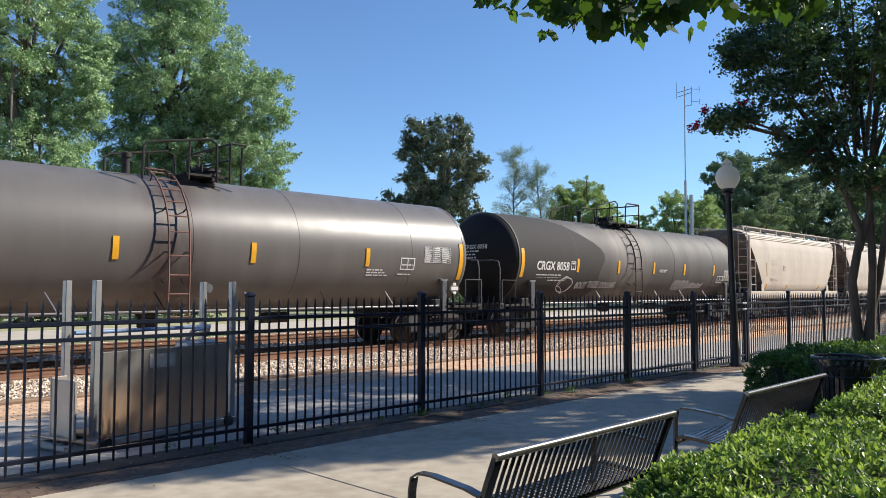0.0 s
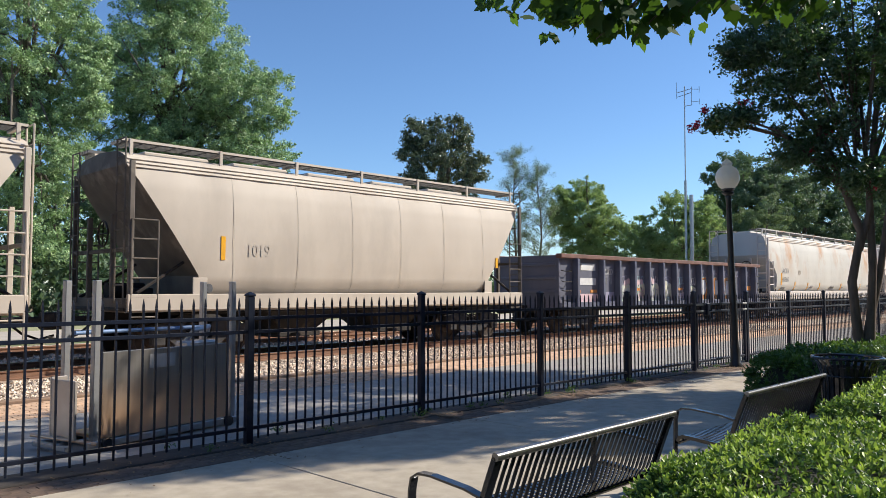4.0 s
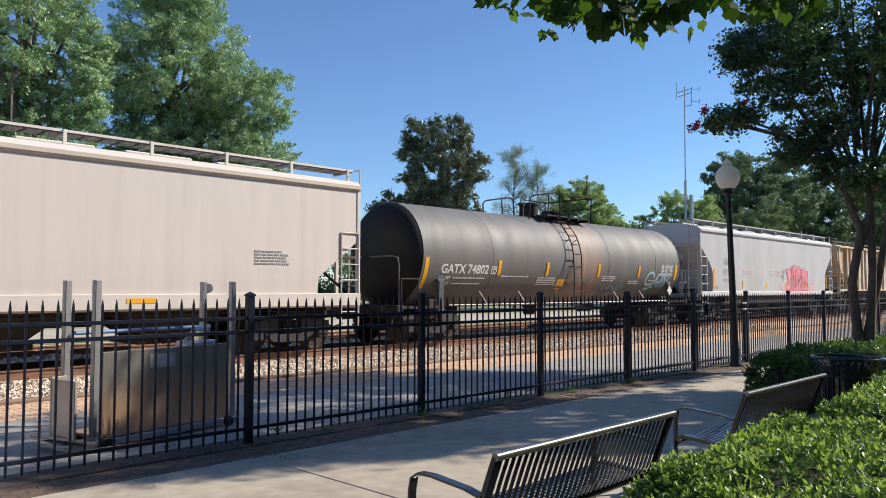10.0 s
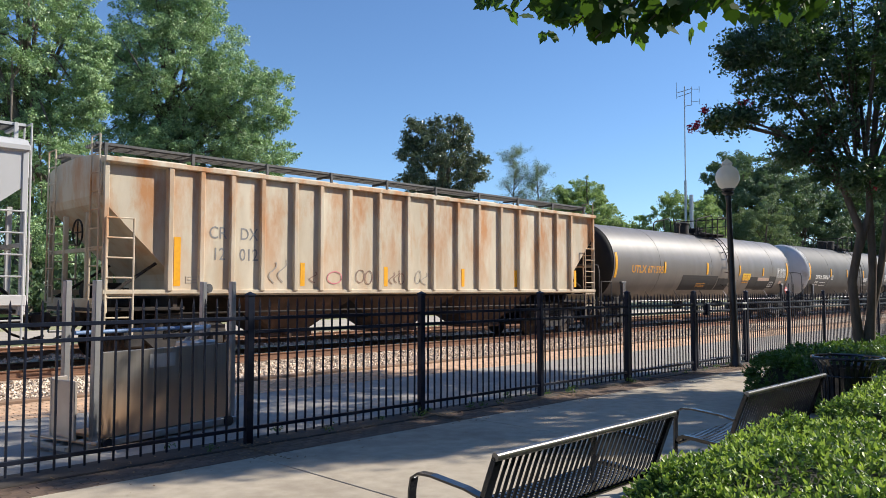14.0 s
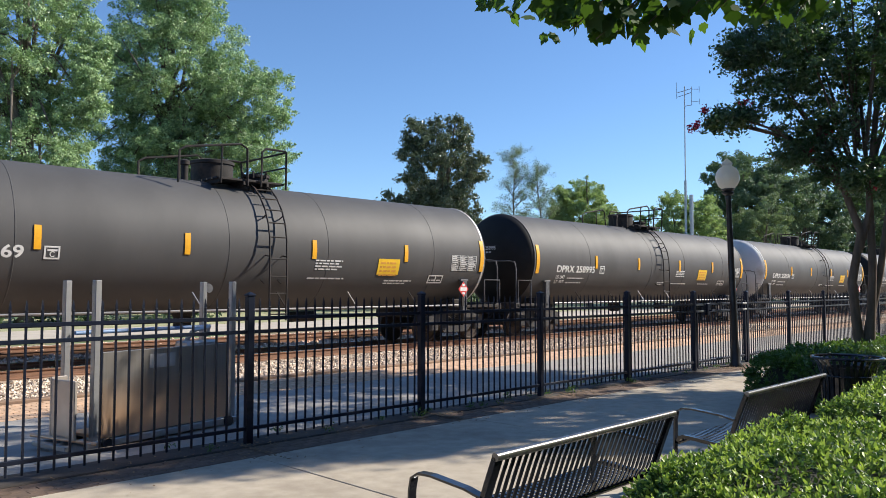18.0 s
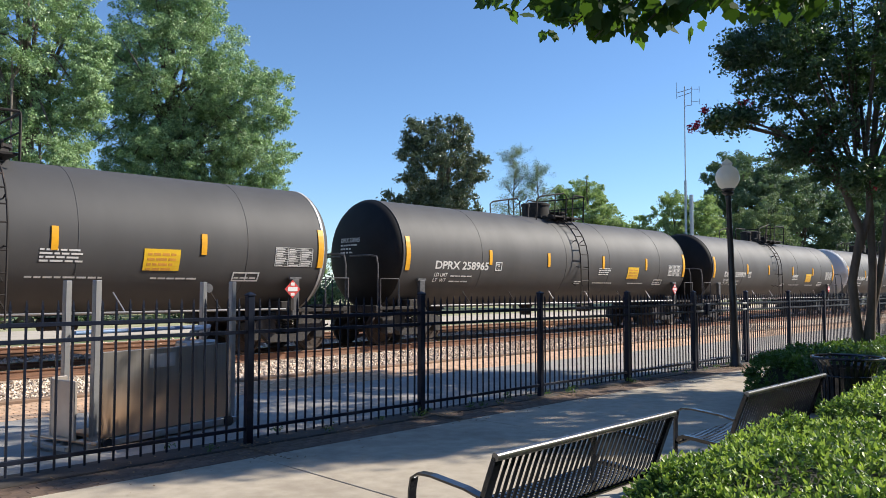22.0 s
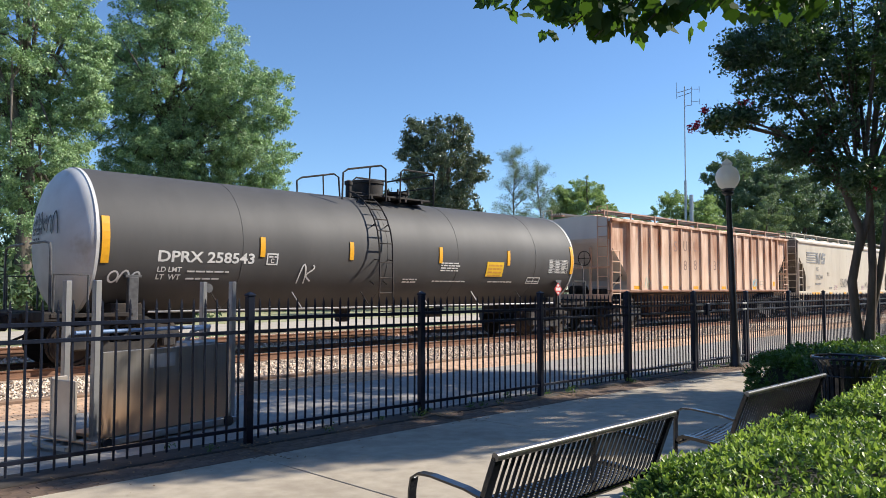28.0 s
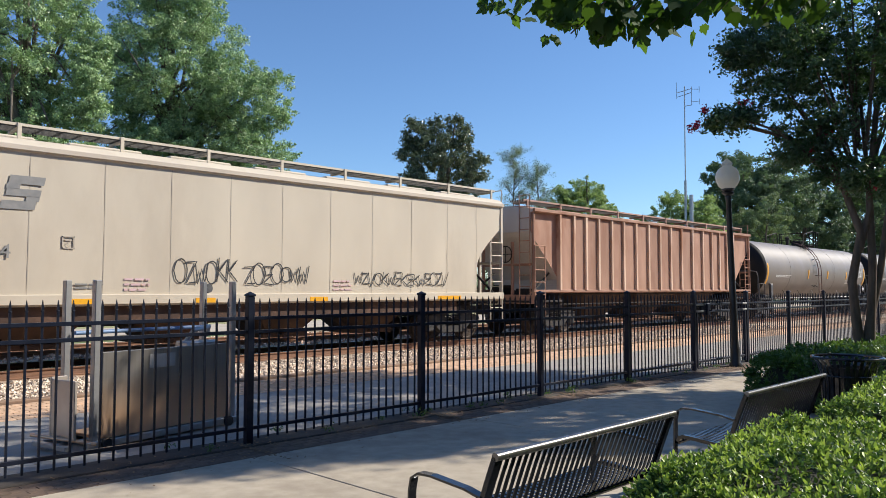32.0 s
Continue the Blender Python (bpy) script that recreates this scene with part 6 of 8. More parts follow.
    for xa, xb, z in ((7.85, 8.5, 1.72), (8.9, 9.6, 1.8), (9.95, 10.7, 2.08), (11.0, 11.75, 2.06), (12.05, 12.85, 2.08), (13.05, 14.1, 2.02), (14.4, 15.2, 2.02)):
        for q in range(5):
            cx, cz, r = xa + (xb - xa) * (q + 0.5) / 5, z + rng.uniform(-0.08, 0.1), rng.uniform(0.05, 0.09)
            ribbon(sc, [(cx + r * (1 - 0.05 * t) * math.cos(0.5 * t + q), cz + r * (1 - 0.05 * t) * math.sin(0.5 * t + q)) for t in range(14)], 0.007, skin)
    tagged(part("sprayed_tag", sc, M["lilac_spray"], car, "thin pale sprayed curls"), kind="stuff")
    for k, (xa, xb) in enumerate(((3.58, 4.46), (4.64, 5.52), (5.68, 6.56), (6.74, 7.62), (7.78, 8.66), (8.84, 9.72))):
        for inks, half, lo, hi in (((("white_spray", "pale_pink", "lilac_spray")[k % 3]), 0.016, 1.10, 1.55), (("dark_text" if k % 2 else "white_spray"), 0.009, 1.08, 1.66), (("lilac_spray", "teal_spray", "white_spray")[k % 3], 0.008, 1.62, 2.0)):
            tagged(part("sprayed_tag", tag(Mesh(), rng, xa + 0.05, xb - 0.05, lo, hi, skin, 5, half), M[inks], car, "thin sprayed strokes over the letters"), kind="stuff")
    wt = tag(Mesh(), rng, 2.62, 3.28, 1.98, 2.22, skin, 6, 0.016)
    for q in range(9):
        xq = 2.66 + 0.07 * q
        ribbon(wt, [(xq, 2.0), (xq, 2.0 - rng.uniform(0.1, 0.4))], 0.006, skin)
    tagged(part("sprayed_tag", wt, M["white_spray"], car, "white dripping sprayed tag"), kind="stuff")
    part("paint_patch", patch(Mesh(), 2.58, 2.92, 1.66, 1.86, skin, 0.008, 1), M["dark_text"], car, "black painted rectangle")
    return car


# ------------------------------------------------------------------ the train, car by car
rng = random.Random(7)
TANK_OLD = dict(
    stripes=[(5.58, 2.05, 2.50, 0.12), (8.58, 2.05, 2.50, 0.12), (11.82, 2.05, 2.50, 0.12), (15.20, 1.75, 2.75, 0.15), (0.05, 1.75, 2.75, 0.15)],
    tables=[(13.85, 14.85, 2.20, 2.62)], frames=[(13.0, 13.5, 1.98, 2.30)], notes=[(11.9, 12.6, 1.95, 3), (12.95, 13.5, 1.85, 1), (1.0, 3.2, 1.85, 2)],
    ladder=6.62, ladder_paint="rust_rim", platform=(6.35, 8.3), housing=6.9, housing_r=0.0, ladder_label="rust-brown ladder over the barrel",
    diamonds=[(15.0, 1.5, "black_old")], words=[])
tank_car(0.2, 15.4, "grey_banded", "weathered grey-black tank car with amber reflectors", TANK_OLD, rng)
tank_car(18.1, 15.3, "black_chalky", "dusty black tank car with white mark and graffiti",
         dict(fresh_end=(1.9, 4.7), sprayed_words=[("BOUT", 0.22, 3.25, 1.50, 0.62), ("THESE", 0.22, 3.98, 1.53, 0.62), ("DOLLARS", 0.21, 4.75, 1.52, 0.95)], words=[("CRGX 8058", 0.27, 0.86, 2.10, 1.75)], head_words=[("CRGX 8058", 0.13, 0.36, 2.75, 0.95)], frames=[(2.72, 2.98, 2.12, 2.40), (13.7, 14.25, 1.75, 2.05)],
              stripes=[(0.08, 1.85, 2.75, 0.15), (3.05, 2.05, 2.50, 0.12), (5.6, 2.05, 2.50, 0.12), (8.1, 2.05, 2.50, 0.12), (10.55, 2.05, 2.50, 0.12), (13.2, 2.05, 2.50, 0.12), (15.1, 1.85, 2.75, 0.15)],
              notes=[(0.9, 2.5, 1.92, 2), (1.6, 2.3, 1.75, 1), (8.6, 9.2, 2.2, 2)], tables=[(14.3, 15.0, 1.85, 2.30)],
              balls=[(2.62, 1.62, 0.42, 0.24)], scribbles=[ (9.9, 11.2, 1.45, 1.85, "white_spray", 9), (11.3, 12.5, 1.5, 1.75, "white_spray", 8)],
              ladder=6.5, platform=(5.0, 7.9), split=(6.4, 6.95), housing=5.7, housing_r=0.0), rng)
hopper_car(35.06, 12.15, "taupe", "round", "beige weathered short covered hopper car",
           dict(ink="ghost_text", frame_paint="taupe", words=[("CSCX", 0.29, 2.52, 2.64, 0.86), ("1011", 0.29, 2.48, 2.20, 0.62)], notes=[(2.45, 3.4, 1.98, 2)], frames=[(4.1, 4.35, 2.42, 2.66)],
                stripes=[(2.0, 2.1, 2.75, 0.12), (2.0, 1.45, 1.75, 0.12), (10.9, 2.15, 2.45, 0.1), (4.6, 1.5, 1.7, 0.1), (9.2, 1.5, 1.7, 0.1)], seams=[2.3, 3.95, 5.55, 7.15, 8.75, 10.35], sill=(1.05, 1.38), puff=0.012, reach=1.50, break_z=3.95, round_end=0.0, panels=8, bays=2, corner_plate=True,
                end_paint="dirt_end", board_paint="taupe", nose=0.85), rng)
hopper_car(48.9, 12.15, "taupe", "round", "dusty taupe short covered hopper car",
           dict(ink="ghost_text", frame_paint="dirt_end", words=[("1019", 0.26, 2.6, 2.2, 0.6)], stripes=[(2.0, 2.1, 2.6, 0.1), (10.9, 2.1, 2.4, 0.1)], seams=[2.3, 3.95, 5.55, 7.15, 8.75, 10.35], sill=(1.05, 1.38), puff=0.012, reach=1.50, break_z=3.95, panels=8, bays=2, corner_plate=True, end_paint="dirt_end", board_paint="taupe", nose=0.85), rng)
gondola_car(63.06, 16.05, "dark open gondola car with rust rim and colourful graffiti", rng)
# grey end slopes: the end's shade is put into its paint
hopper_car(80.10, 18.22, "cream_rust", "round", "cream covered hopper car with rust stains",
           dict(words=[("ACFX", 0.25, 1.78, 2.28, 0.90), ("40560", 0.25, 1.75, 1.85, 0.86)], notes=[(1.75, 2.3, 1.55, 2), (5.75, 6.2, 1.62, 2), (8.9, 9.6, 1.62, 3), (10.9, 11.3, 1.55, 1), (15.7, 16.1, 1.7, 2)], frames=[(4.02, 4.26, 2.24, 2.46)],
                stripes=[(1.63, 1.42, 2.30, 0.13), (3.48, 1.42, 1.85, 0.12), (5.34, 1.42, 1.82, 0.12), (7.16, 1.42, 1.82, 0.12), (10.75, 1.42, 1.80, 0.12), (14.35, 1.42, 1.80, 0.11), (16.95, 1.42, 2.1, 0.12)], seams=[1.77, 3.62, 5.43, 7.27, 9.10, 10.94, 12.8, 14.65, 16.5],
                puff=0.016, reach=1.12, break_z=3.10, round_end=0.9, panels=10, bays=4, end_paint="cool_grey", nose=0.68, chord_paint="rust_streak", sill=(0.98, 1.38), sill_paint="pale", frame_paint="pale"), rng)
hopper_car(99.65, 18.8, "pale", "flat", "pale streaked covered hopper car",
           dict(words=[("CEFX", 0.29, 1.93, 2.52, 0.82), ("54475", 0.29, 1.90, 2.00, 0.92)], notes=[(1.85, 2.75, 1.82, 2), (15.8, 16.7, 2.30, 5)], frames=[(3.75, 3.98, 2.30, 2.52)],
                sill_stripes=[(2.0, 3.1), (4.4, 5.0), (7.0, 7.6), (10.0, 10.6), (13.0, 13.6)], reach=1.25, break_z=2.72, round_end=0.3, panels=16, bays=4, sill=(1.08, 1.38), chord_paint="taupe", nose=0.66, end_paint="pale"), rng)
tank_car(120.63, 14.2, "grey_spilled", "grey-black tank car with pale teal graffiti",
         dict(words=[("GATX 74802", 0.25, 0.70, 1.93, 1.98), ("LD LMT", 0.09, 0.70, 1.76, 0.45), ("LT  WT", 0.09, 0.70, 1.60, 0.45)], frames=[(2.79, 3.04, 1.92, 2.15)],
              stripes=[(0.05, 1.5, 2.35, 0.14), (3.09, 1.89, 2.34, 0.13), (5.46, 1.90, 2.34, 0.12), (8.41, 1.90, 2.35, 0.12), (11.10, 1.91, 2.33, 0.12), (13.88, 1.85, 2.45, 0.14)],
              notes=[(1.25, 2.6, 1.78, 1), (1.25, 2.6, 1.62, 1), (3.3, 4.9, 1.85, 1), (5.1, 6.1, 1.82, 4), (8.8, 9.6, 1.9, 3), (10.6, 11.3, 1.75, 2), (12.0, 12.6, 1.78, 1)], tables=[(12.8, 13.75, 1.98, 2.42)],
              placards=[(6.2, 6.6, 1.57, 1.80)], big_tag=(11.75, 1.42), scribbles=[(9.0, 10.4, 1.45, 1.62, "teal_spray", 6)], diamonds=[(13.4, 1.42, "grey_plate")],
              ladder=6.68, platform=(5.2, 8.7), housing=6.4, housing_r=0.26), rng)
hopper_car(136.65, 16.40, "cool_grey", "flat", "light grey covered hopper car with pink graffiti",
           dict(words=[("CRDX", 0.27, 2.22, 2.58, 0.85), ("12720", 0.27, 2.18, 2.12, 0.85)], ink="thin_grey",
                notes=[(2.2, 3.1, 1.9, 2)],
                frames=[(1.4, 1.7, 1.5, 1.62)],
                red_notes=[(4.2, 5.6, 2.3, 3), (7.3, 8.9, 2.32, 3)],
                stripes=[(1.28, 1.5, 2.35, 0.12), (4.2, 1.5, 1.85, 0.11), (6.9, 1.5, 1.8, 0.1), (9.45, 1.45, 1.85, 0.12), (12.3, 1.45, 1.85, 0.12), (15.3, 1.5, 2.2, 0.11)],
                letters=[([(9.35, 1.42), (9.75, 1.9), (9.47, 2.5), (10.15, 2.46), (10.25, 2.2), (10.05, 2.0), (10.16, 1.42)], "pink_spray", "dark_red_spray"), ([(10.1, 1.44), (10.25, 2.0), (10.13, 2.6), (10.36, 2.66), (10.42, 1.44)], "pink_spray", "dark_red_spray"), ([(10.38, 1.42), (10.5, 2.1), (10.36, 2.7), (10.74, 2.72), (10.7, 2.2), (10.82, 1.42)], "pink_spray", "dark_red_spray"), ([(10.78, 1.42), (10.74, 2.35), (11.15, 2.68), (11.55, 2.52), (11.65, 2.1), (11.52, 1.42)], "pink_spray", "dark_red_spray"), ([(11.48, 1.42), (11.6, 2.1), (11.45, 2.44), (11.92, 2.55), (12.2, 2.4), (12.52, 2.46), (12.4, 1.9), (12.6, 1.42)], "pink_spray", "dark_red_spray")],
                clouds=[(8.8, 9.6, 1.4, 1.95, "pale_pink"), (12.45, 13.5, 1.4, 1.85, "pale_pink")],
                scribbles=[(5.7, 6.6, 1.5, 2.1, "thin_grey", 4, 0.006), (6.0, 6.6, 1.9, 2.6, "pale_pink", 4, 0.006), (8.9, 9.25, 1.85, 2.5, "thin_grey", 3, 0.008)],
                tags=[(8.85, 9.28, 1.95, 2.45, "thin_grey", 3, 0.007), (9.65, 10.3, 1.5, 2.2, "pale_pink", 2, 0.02), (10.85, 11.45, 1.55, 2.2, "pale_pink", 2, 0.02), (10.25, 10.65, 1.55, 2.4, "dark_red_spray", 1, 0.018), (10.9, 11.4, 1.5, 2.35, "dark_red_spray", 2, 0.016), (11.65, 12.3, 1.55, 2.2, "dark_red_spray", 2, 0.016)],
                pink_sill=(8.9, 13.5),
                seams=[3.75, 5.5, 7.3, 9.15, 10.95, 12.75, 14.6],
                skirt=(2.6, 0.86),
                sill=(1.19, 1.38),
                reach=1.18,
                break_z=3.35,
                round_end=0.8,
                panels=8,
                bays=3,
                end_paint="cool_grey",
                frame_paint="cool_grey",
                sill_paint="white_end",
                nose=0.7), rng)
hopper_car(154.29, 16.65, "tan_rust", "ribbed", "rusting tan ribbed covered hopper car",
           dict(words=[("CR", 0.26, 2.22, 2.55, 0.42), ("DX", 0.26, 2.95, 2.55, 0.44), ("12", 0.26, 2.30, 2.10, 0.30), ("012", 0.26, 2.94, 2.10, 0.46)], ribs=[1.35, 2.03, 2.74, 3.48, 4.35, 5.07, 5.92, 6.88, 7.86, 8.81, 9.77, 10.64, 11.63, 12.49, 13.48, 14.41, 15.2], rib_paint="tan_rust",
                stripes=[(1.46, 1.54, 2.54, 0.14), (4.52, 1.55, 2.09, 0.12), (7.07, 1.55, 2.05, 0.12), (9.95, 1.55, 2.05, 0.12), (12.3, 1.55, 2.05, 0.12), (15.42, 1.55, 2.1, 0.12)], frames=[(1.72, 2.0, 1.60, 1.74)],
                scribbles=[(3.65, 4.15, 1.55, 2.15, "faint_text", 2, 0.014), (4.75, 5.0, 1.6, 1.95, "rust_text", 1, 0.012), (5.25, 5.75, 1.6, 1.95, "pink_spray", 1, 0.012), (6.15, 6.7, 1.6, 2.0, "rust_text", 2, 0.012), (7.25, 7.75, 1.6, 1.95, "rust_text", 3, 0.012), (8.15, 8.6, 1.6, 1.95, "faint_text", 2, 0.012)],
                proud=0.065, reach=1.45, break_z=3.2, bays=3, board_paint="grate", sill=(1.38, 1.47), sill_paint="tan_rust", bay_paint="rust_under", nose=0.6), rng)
tank_car(172.2, 16.45, "brown_spilled", "dusty black tank car with orange lettering",
         dict(words=[("UTLX 671595", 0.27, 1.2, 2.1, 2.35)], ink="orange_text", stripes=[(0.05, 1.9, 2.8, 0.14), (3.6, 2.1, 2.55, 0.12), (7.25, 2.1, 2.6, 0.14), (10.5, 2.1, 2.55, 0.12), (13.15, 2.1, 2.5, 0.12), (16.15, 1.9, 2.8, 0.14)],
              tables=[(14.95, 16.05, 2.06, 2.5)], frames=[(14.15, 14.65, 1.58, 1.84)], notes=[(6.6, 7.4, 1.7, 3)], note_ink="orange_text", placards=[(10.95, 11.8, 1.92, 2.2)], patches=[(5.2, 8.4, 1.45, 2.05), (8.5, 9.6, 1.45, 1.95), (11.8, 12.65, 1.5, 2.05), (12.66, 14.06, 1.45, 1.865), (14.07, 14.9, 1.52, 2.1)], bars=[(12.72, 14.04, 1.88, 2.02), (15.35, 15.7, 1.74, 1.9)],
              ladder=8.95, platform=(7.3, 10.2), split=(8.9, 9.4), housing=7.9, housing_r=0.32, diamonds=[(16.0, 1.45, "red")]), rng)
for k, (number, white) in enumerate([("258569", True), ("258995", False), ("258581", True), ("258965", False), ("259001", False), ("258691", True), ("258543", True)]):
    spec = dict(words=[("DPRX " + number, 0.215, 1.17, 2.04, 2.2), ("LD LMT", 0.10, 1.2, 1.83, 0.52), ("LT  WT", 0.10, 1.2, 1.68, 0.52)], head_words=[("DPRX " + number, 0.12, 0.55, 2.75, 0.85)],
                frames=[(3.68, 3.97, 2.02, 2.28), (13.1, 13.75, 1.65, 1.85)], tables=[(14.1, 15.1, 2.0, 2.42)], placards=[(11.1, 11.85, 1.85, 2.28)],
                notes=[(1.85, 2.8, 1.83, 1), (1.85, 2.8, 1.68, 1), (9.2, 9.95, 2.18, 4), (9.0, 10.4, 1.68, 1), (11.3, 12.4, 1.68, 1), (7.9, 8.4, 1.72, 2)], diamonds=[(14.55, 1.48, "red")],
                ladder=7.80, platform=(6.3, 8.95), split=(7.95, 8.3), housing=7.4)
    lab = "black tank car with white lettering and yellow notice"
    spec["stripes"] = [(0.07, 1.98, 2.88, 0.15), (3.38, 2.19, 2.63, 0.12), (6.22, 2.19, 2.63, 0.12), (9.38, 2.19, 2.63, 0.12), (12.3, 2.19, 2.63, 0.12), (15.26, 1.98, 2.88, 0.15)]
    if number in ("259001", "258543"):
        spec.update(ladder=6.80, platform=(6.15, 9.35), split=(7.6, 8.1), housing=7.55)
        spec.pop("stripes")
    if number == "258581":
        spec.update(ladder=8.18, words=[(b, h, x - 0.13, z, w) for b, h, x, z, w in spec["words"]], frames=[(3.53, 3.80, 2.02, 2.26), (13.1, 13.75, 1.65, 1.85)])
    if number == "258569":
        spec.update(ladder=8.12, notes=[(1.85, 2.8, 1.83, 1), (1.85, 2.8, 1.68, 1), (9.5, 10.3, 2.14, 4), (9.35, 10.8, 1.72, 1), (11.75, 12.7, 1.68, 2)], placards=[(11.43, 12.15, 1.85, 2.25)], frames=[(3.56, 3.83, 2.02, 2.26), (13.3, 13.85, 1.64, 1.86)],
                    words=[(b, h, x - 0.14, z, w) for b, h, x, z, w in spec["words"]])
    if white:
        spec.update(end_paint="white_end", end_label="white-painted tank head", white_rim=True)
        lab = "black tank car with a white end and yellow notice"
    if number == "258543":
        spec.update(head_tag=True, scribbles=[(0.25, 0.9, 1.6, 1.85, "white_spray", 3), (4.6, 5.0, 1.6, 2.05, "white_spray", 2)], end_label="white tank head streaked with rust and tagged")
        lab = "black tank car with a rusty tagged white end"
    tank_car(191.45 + 18.0 * k + (0.15 if k == 0 else 0.0), 15.4, "black", lab, spec, rng)
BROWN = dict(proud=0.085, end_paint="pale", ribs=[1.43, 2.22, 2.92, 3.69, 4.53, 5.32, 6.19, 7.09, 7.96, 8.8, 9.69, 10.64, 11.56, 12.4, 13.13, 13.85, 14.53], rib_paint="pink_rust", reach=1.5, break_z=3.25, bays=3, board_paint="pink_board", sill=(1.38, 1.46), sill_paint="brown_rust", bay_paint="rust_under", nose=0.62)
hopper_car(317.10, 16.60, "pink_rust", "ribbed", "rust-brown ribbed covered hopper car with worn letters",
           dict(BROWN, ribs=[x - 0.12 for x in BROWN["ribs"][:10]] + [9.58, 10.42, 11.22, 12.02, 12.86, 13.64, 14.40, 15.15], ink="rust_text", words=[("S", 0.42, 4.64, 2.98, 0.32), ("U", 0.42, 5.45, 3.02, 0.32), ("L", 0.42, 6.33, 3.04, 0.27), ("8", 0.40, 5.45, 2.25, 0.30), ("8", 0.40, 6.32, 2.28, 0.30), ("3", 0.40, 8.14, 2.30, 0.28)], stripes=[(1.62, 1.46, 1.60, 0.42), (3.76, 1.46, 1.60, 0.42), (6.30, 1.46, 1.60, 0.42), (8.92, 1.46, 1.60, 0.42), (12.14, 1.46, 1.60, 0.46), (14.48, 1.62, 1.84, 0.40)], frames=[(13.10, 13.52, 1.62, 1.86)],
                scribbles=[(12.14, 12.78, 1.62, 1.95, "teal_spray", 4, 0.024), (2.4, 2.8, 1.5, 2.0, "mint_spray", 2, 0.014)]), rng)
hopper_car(335.1, 17.0, "beige", "flat", "cream covered hopper car with grey emblem and black tags",
           dict(words=[("NS", 0.24, 2.70, 2.46, 0.40), ("296264", 0.25, 2.65, 2.02, 1.06)], emblem=(1.31, 2.88), notes=[(2.6, 3.5, 1.78, 2), (4.8, 5.3, 1.55, 2)], frames=[(4.55, 4.77, 2.22, 2.45), (1.45, 1.75, 1.52, 1.66)],
                red_notes=[(5.7, 6.2, 1.65, 3), (10.7, 11.3, 1.65, 3)], tags=[(6.72, 8.1, 1.56, 2.15, "black_spray", 6, 0.013), (8.3, 9.95, 1.56, 2.08, "black_spray", 7, 0.013), (11.35, 14.6, 1.54, 1.95, "black_spray", 15, 0.012)],
                sill_stripes=[(1.9, 3.1), (4.67, 5.15), (7.16, 7.6), (10.0, 10.5), (14.2, 15.1)], seams=[1.33, 2.66, 3.99, 5.3, 6.62, 7.95, 9.25, 10.6, 11.9, 13.25, 14.6, 15.8], skirt=(1.9, 0.84), sill=(1.19, 1.38), reach=1.14, break_z=3.35, round_end=0.7, panels=12, bays=4, nose=0.7, chord_paint="taupe", bay_paint="rust_under", end_paint="dirt_end", puff=0.016), rng)
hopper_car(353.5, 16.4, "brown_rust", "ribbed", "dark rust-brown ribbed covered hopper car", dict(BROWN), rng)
tank_car(371.9, 15.4, "taupe_tank", "dusty taupe tank car with white mark", dict(TANK_OLD, notes=[(1.2, 3.3, 2.15, 2), (11.9, 12.6, 1.95, 3)]), rng)
tank_car(389.9, 15.4, "black_old", "dusty black tank car", dict(TANK_OLD, notes=[(1.2, 3.3, 2.15, 2)]), rng)


# ------------------------------------------------------------------ trees, hedges
def leaves_mesh(name, centres, size, mat, rg, up=0.25, outline=None, out=None, along=None):
    """Many small leaves as one mesh. outline: the leaf's shape in its own plane. out: directions that leaves lean to."""
    n = len(centres)
    nrm = rg.normal(0, 1, (n, 3))
    nrm[:, 2] += up
    if out is not None:
        nrm += out * 1.2
    nrm /= np.linalg.norm(nrm, axis=1)[:, None]
    a = rg.normal(0, 1, (n, 3))
    u = np.cross(nrm, a)
    u /= np.linalg.norm(u, axis=1)[:, None] + 1e-9
    w = np.cross(nrm, u)
    if along is not None:
        w = along / (np.linalg.norm(along, axis=1)[:, None] + 1e-9)
        u = np.cross(w, nrm)
        u /= np.linalg.norm(u, axis=1)[:, None] + 1e-9
        nrm = np.cross(u, w)
    if outline is None:
        outline = [(0, -0.5), (0.30, -0.05), (0, 0.5), (-0.30, -0.05)]
    k = len(outline)
    s = size * rg.uniform(0.65, 1.3, n)
    pts = np.empty((n, k, 3))
    for i, (p, q) in enumerate(outline):
        bend = nrm * (-0.10 * abs(p) * 2) * s[:, None]
        pts[:, i] = centres + u * (p * s)[:, None] + w * (q * s)[:, None] + bend
    me = bpy.data.meshes.new(name)
    me.vertices.add(n * k)
    me.vertices.foreach_set("co", pts.reshape(-1))
    me.loops.add(n * k)
    me.loops.foreach_set("vertex_index", np.arange(n * k, dtype=np.int32))
    me.polygons.add(n)
    me.polygons.foreach_set("loop_start", np.arange(0, n * k, k, dtype=np.int32))
    me.update(calc_edges=True)
    me.validate()
    me.materials.append(mat)
    return me


def clumps(rg, centre, radii, n, r, shell=0.55):
    """Clump centres within an ellipsoid, more of them towards its skin."""
    d = rg.normal(0, 1, (n, 3))
    d /= np.linalg.norm(d, axis=1)[:, None]
    rad = rg.uniform(shell ** 2, 1, n) ** 0.5
    return np.array(centre) + d * rad[:, None] * np.array(radii), r * rg.uniform(0.6, 1.25, n)


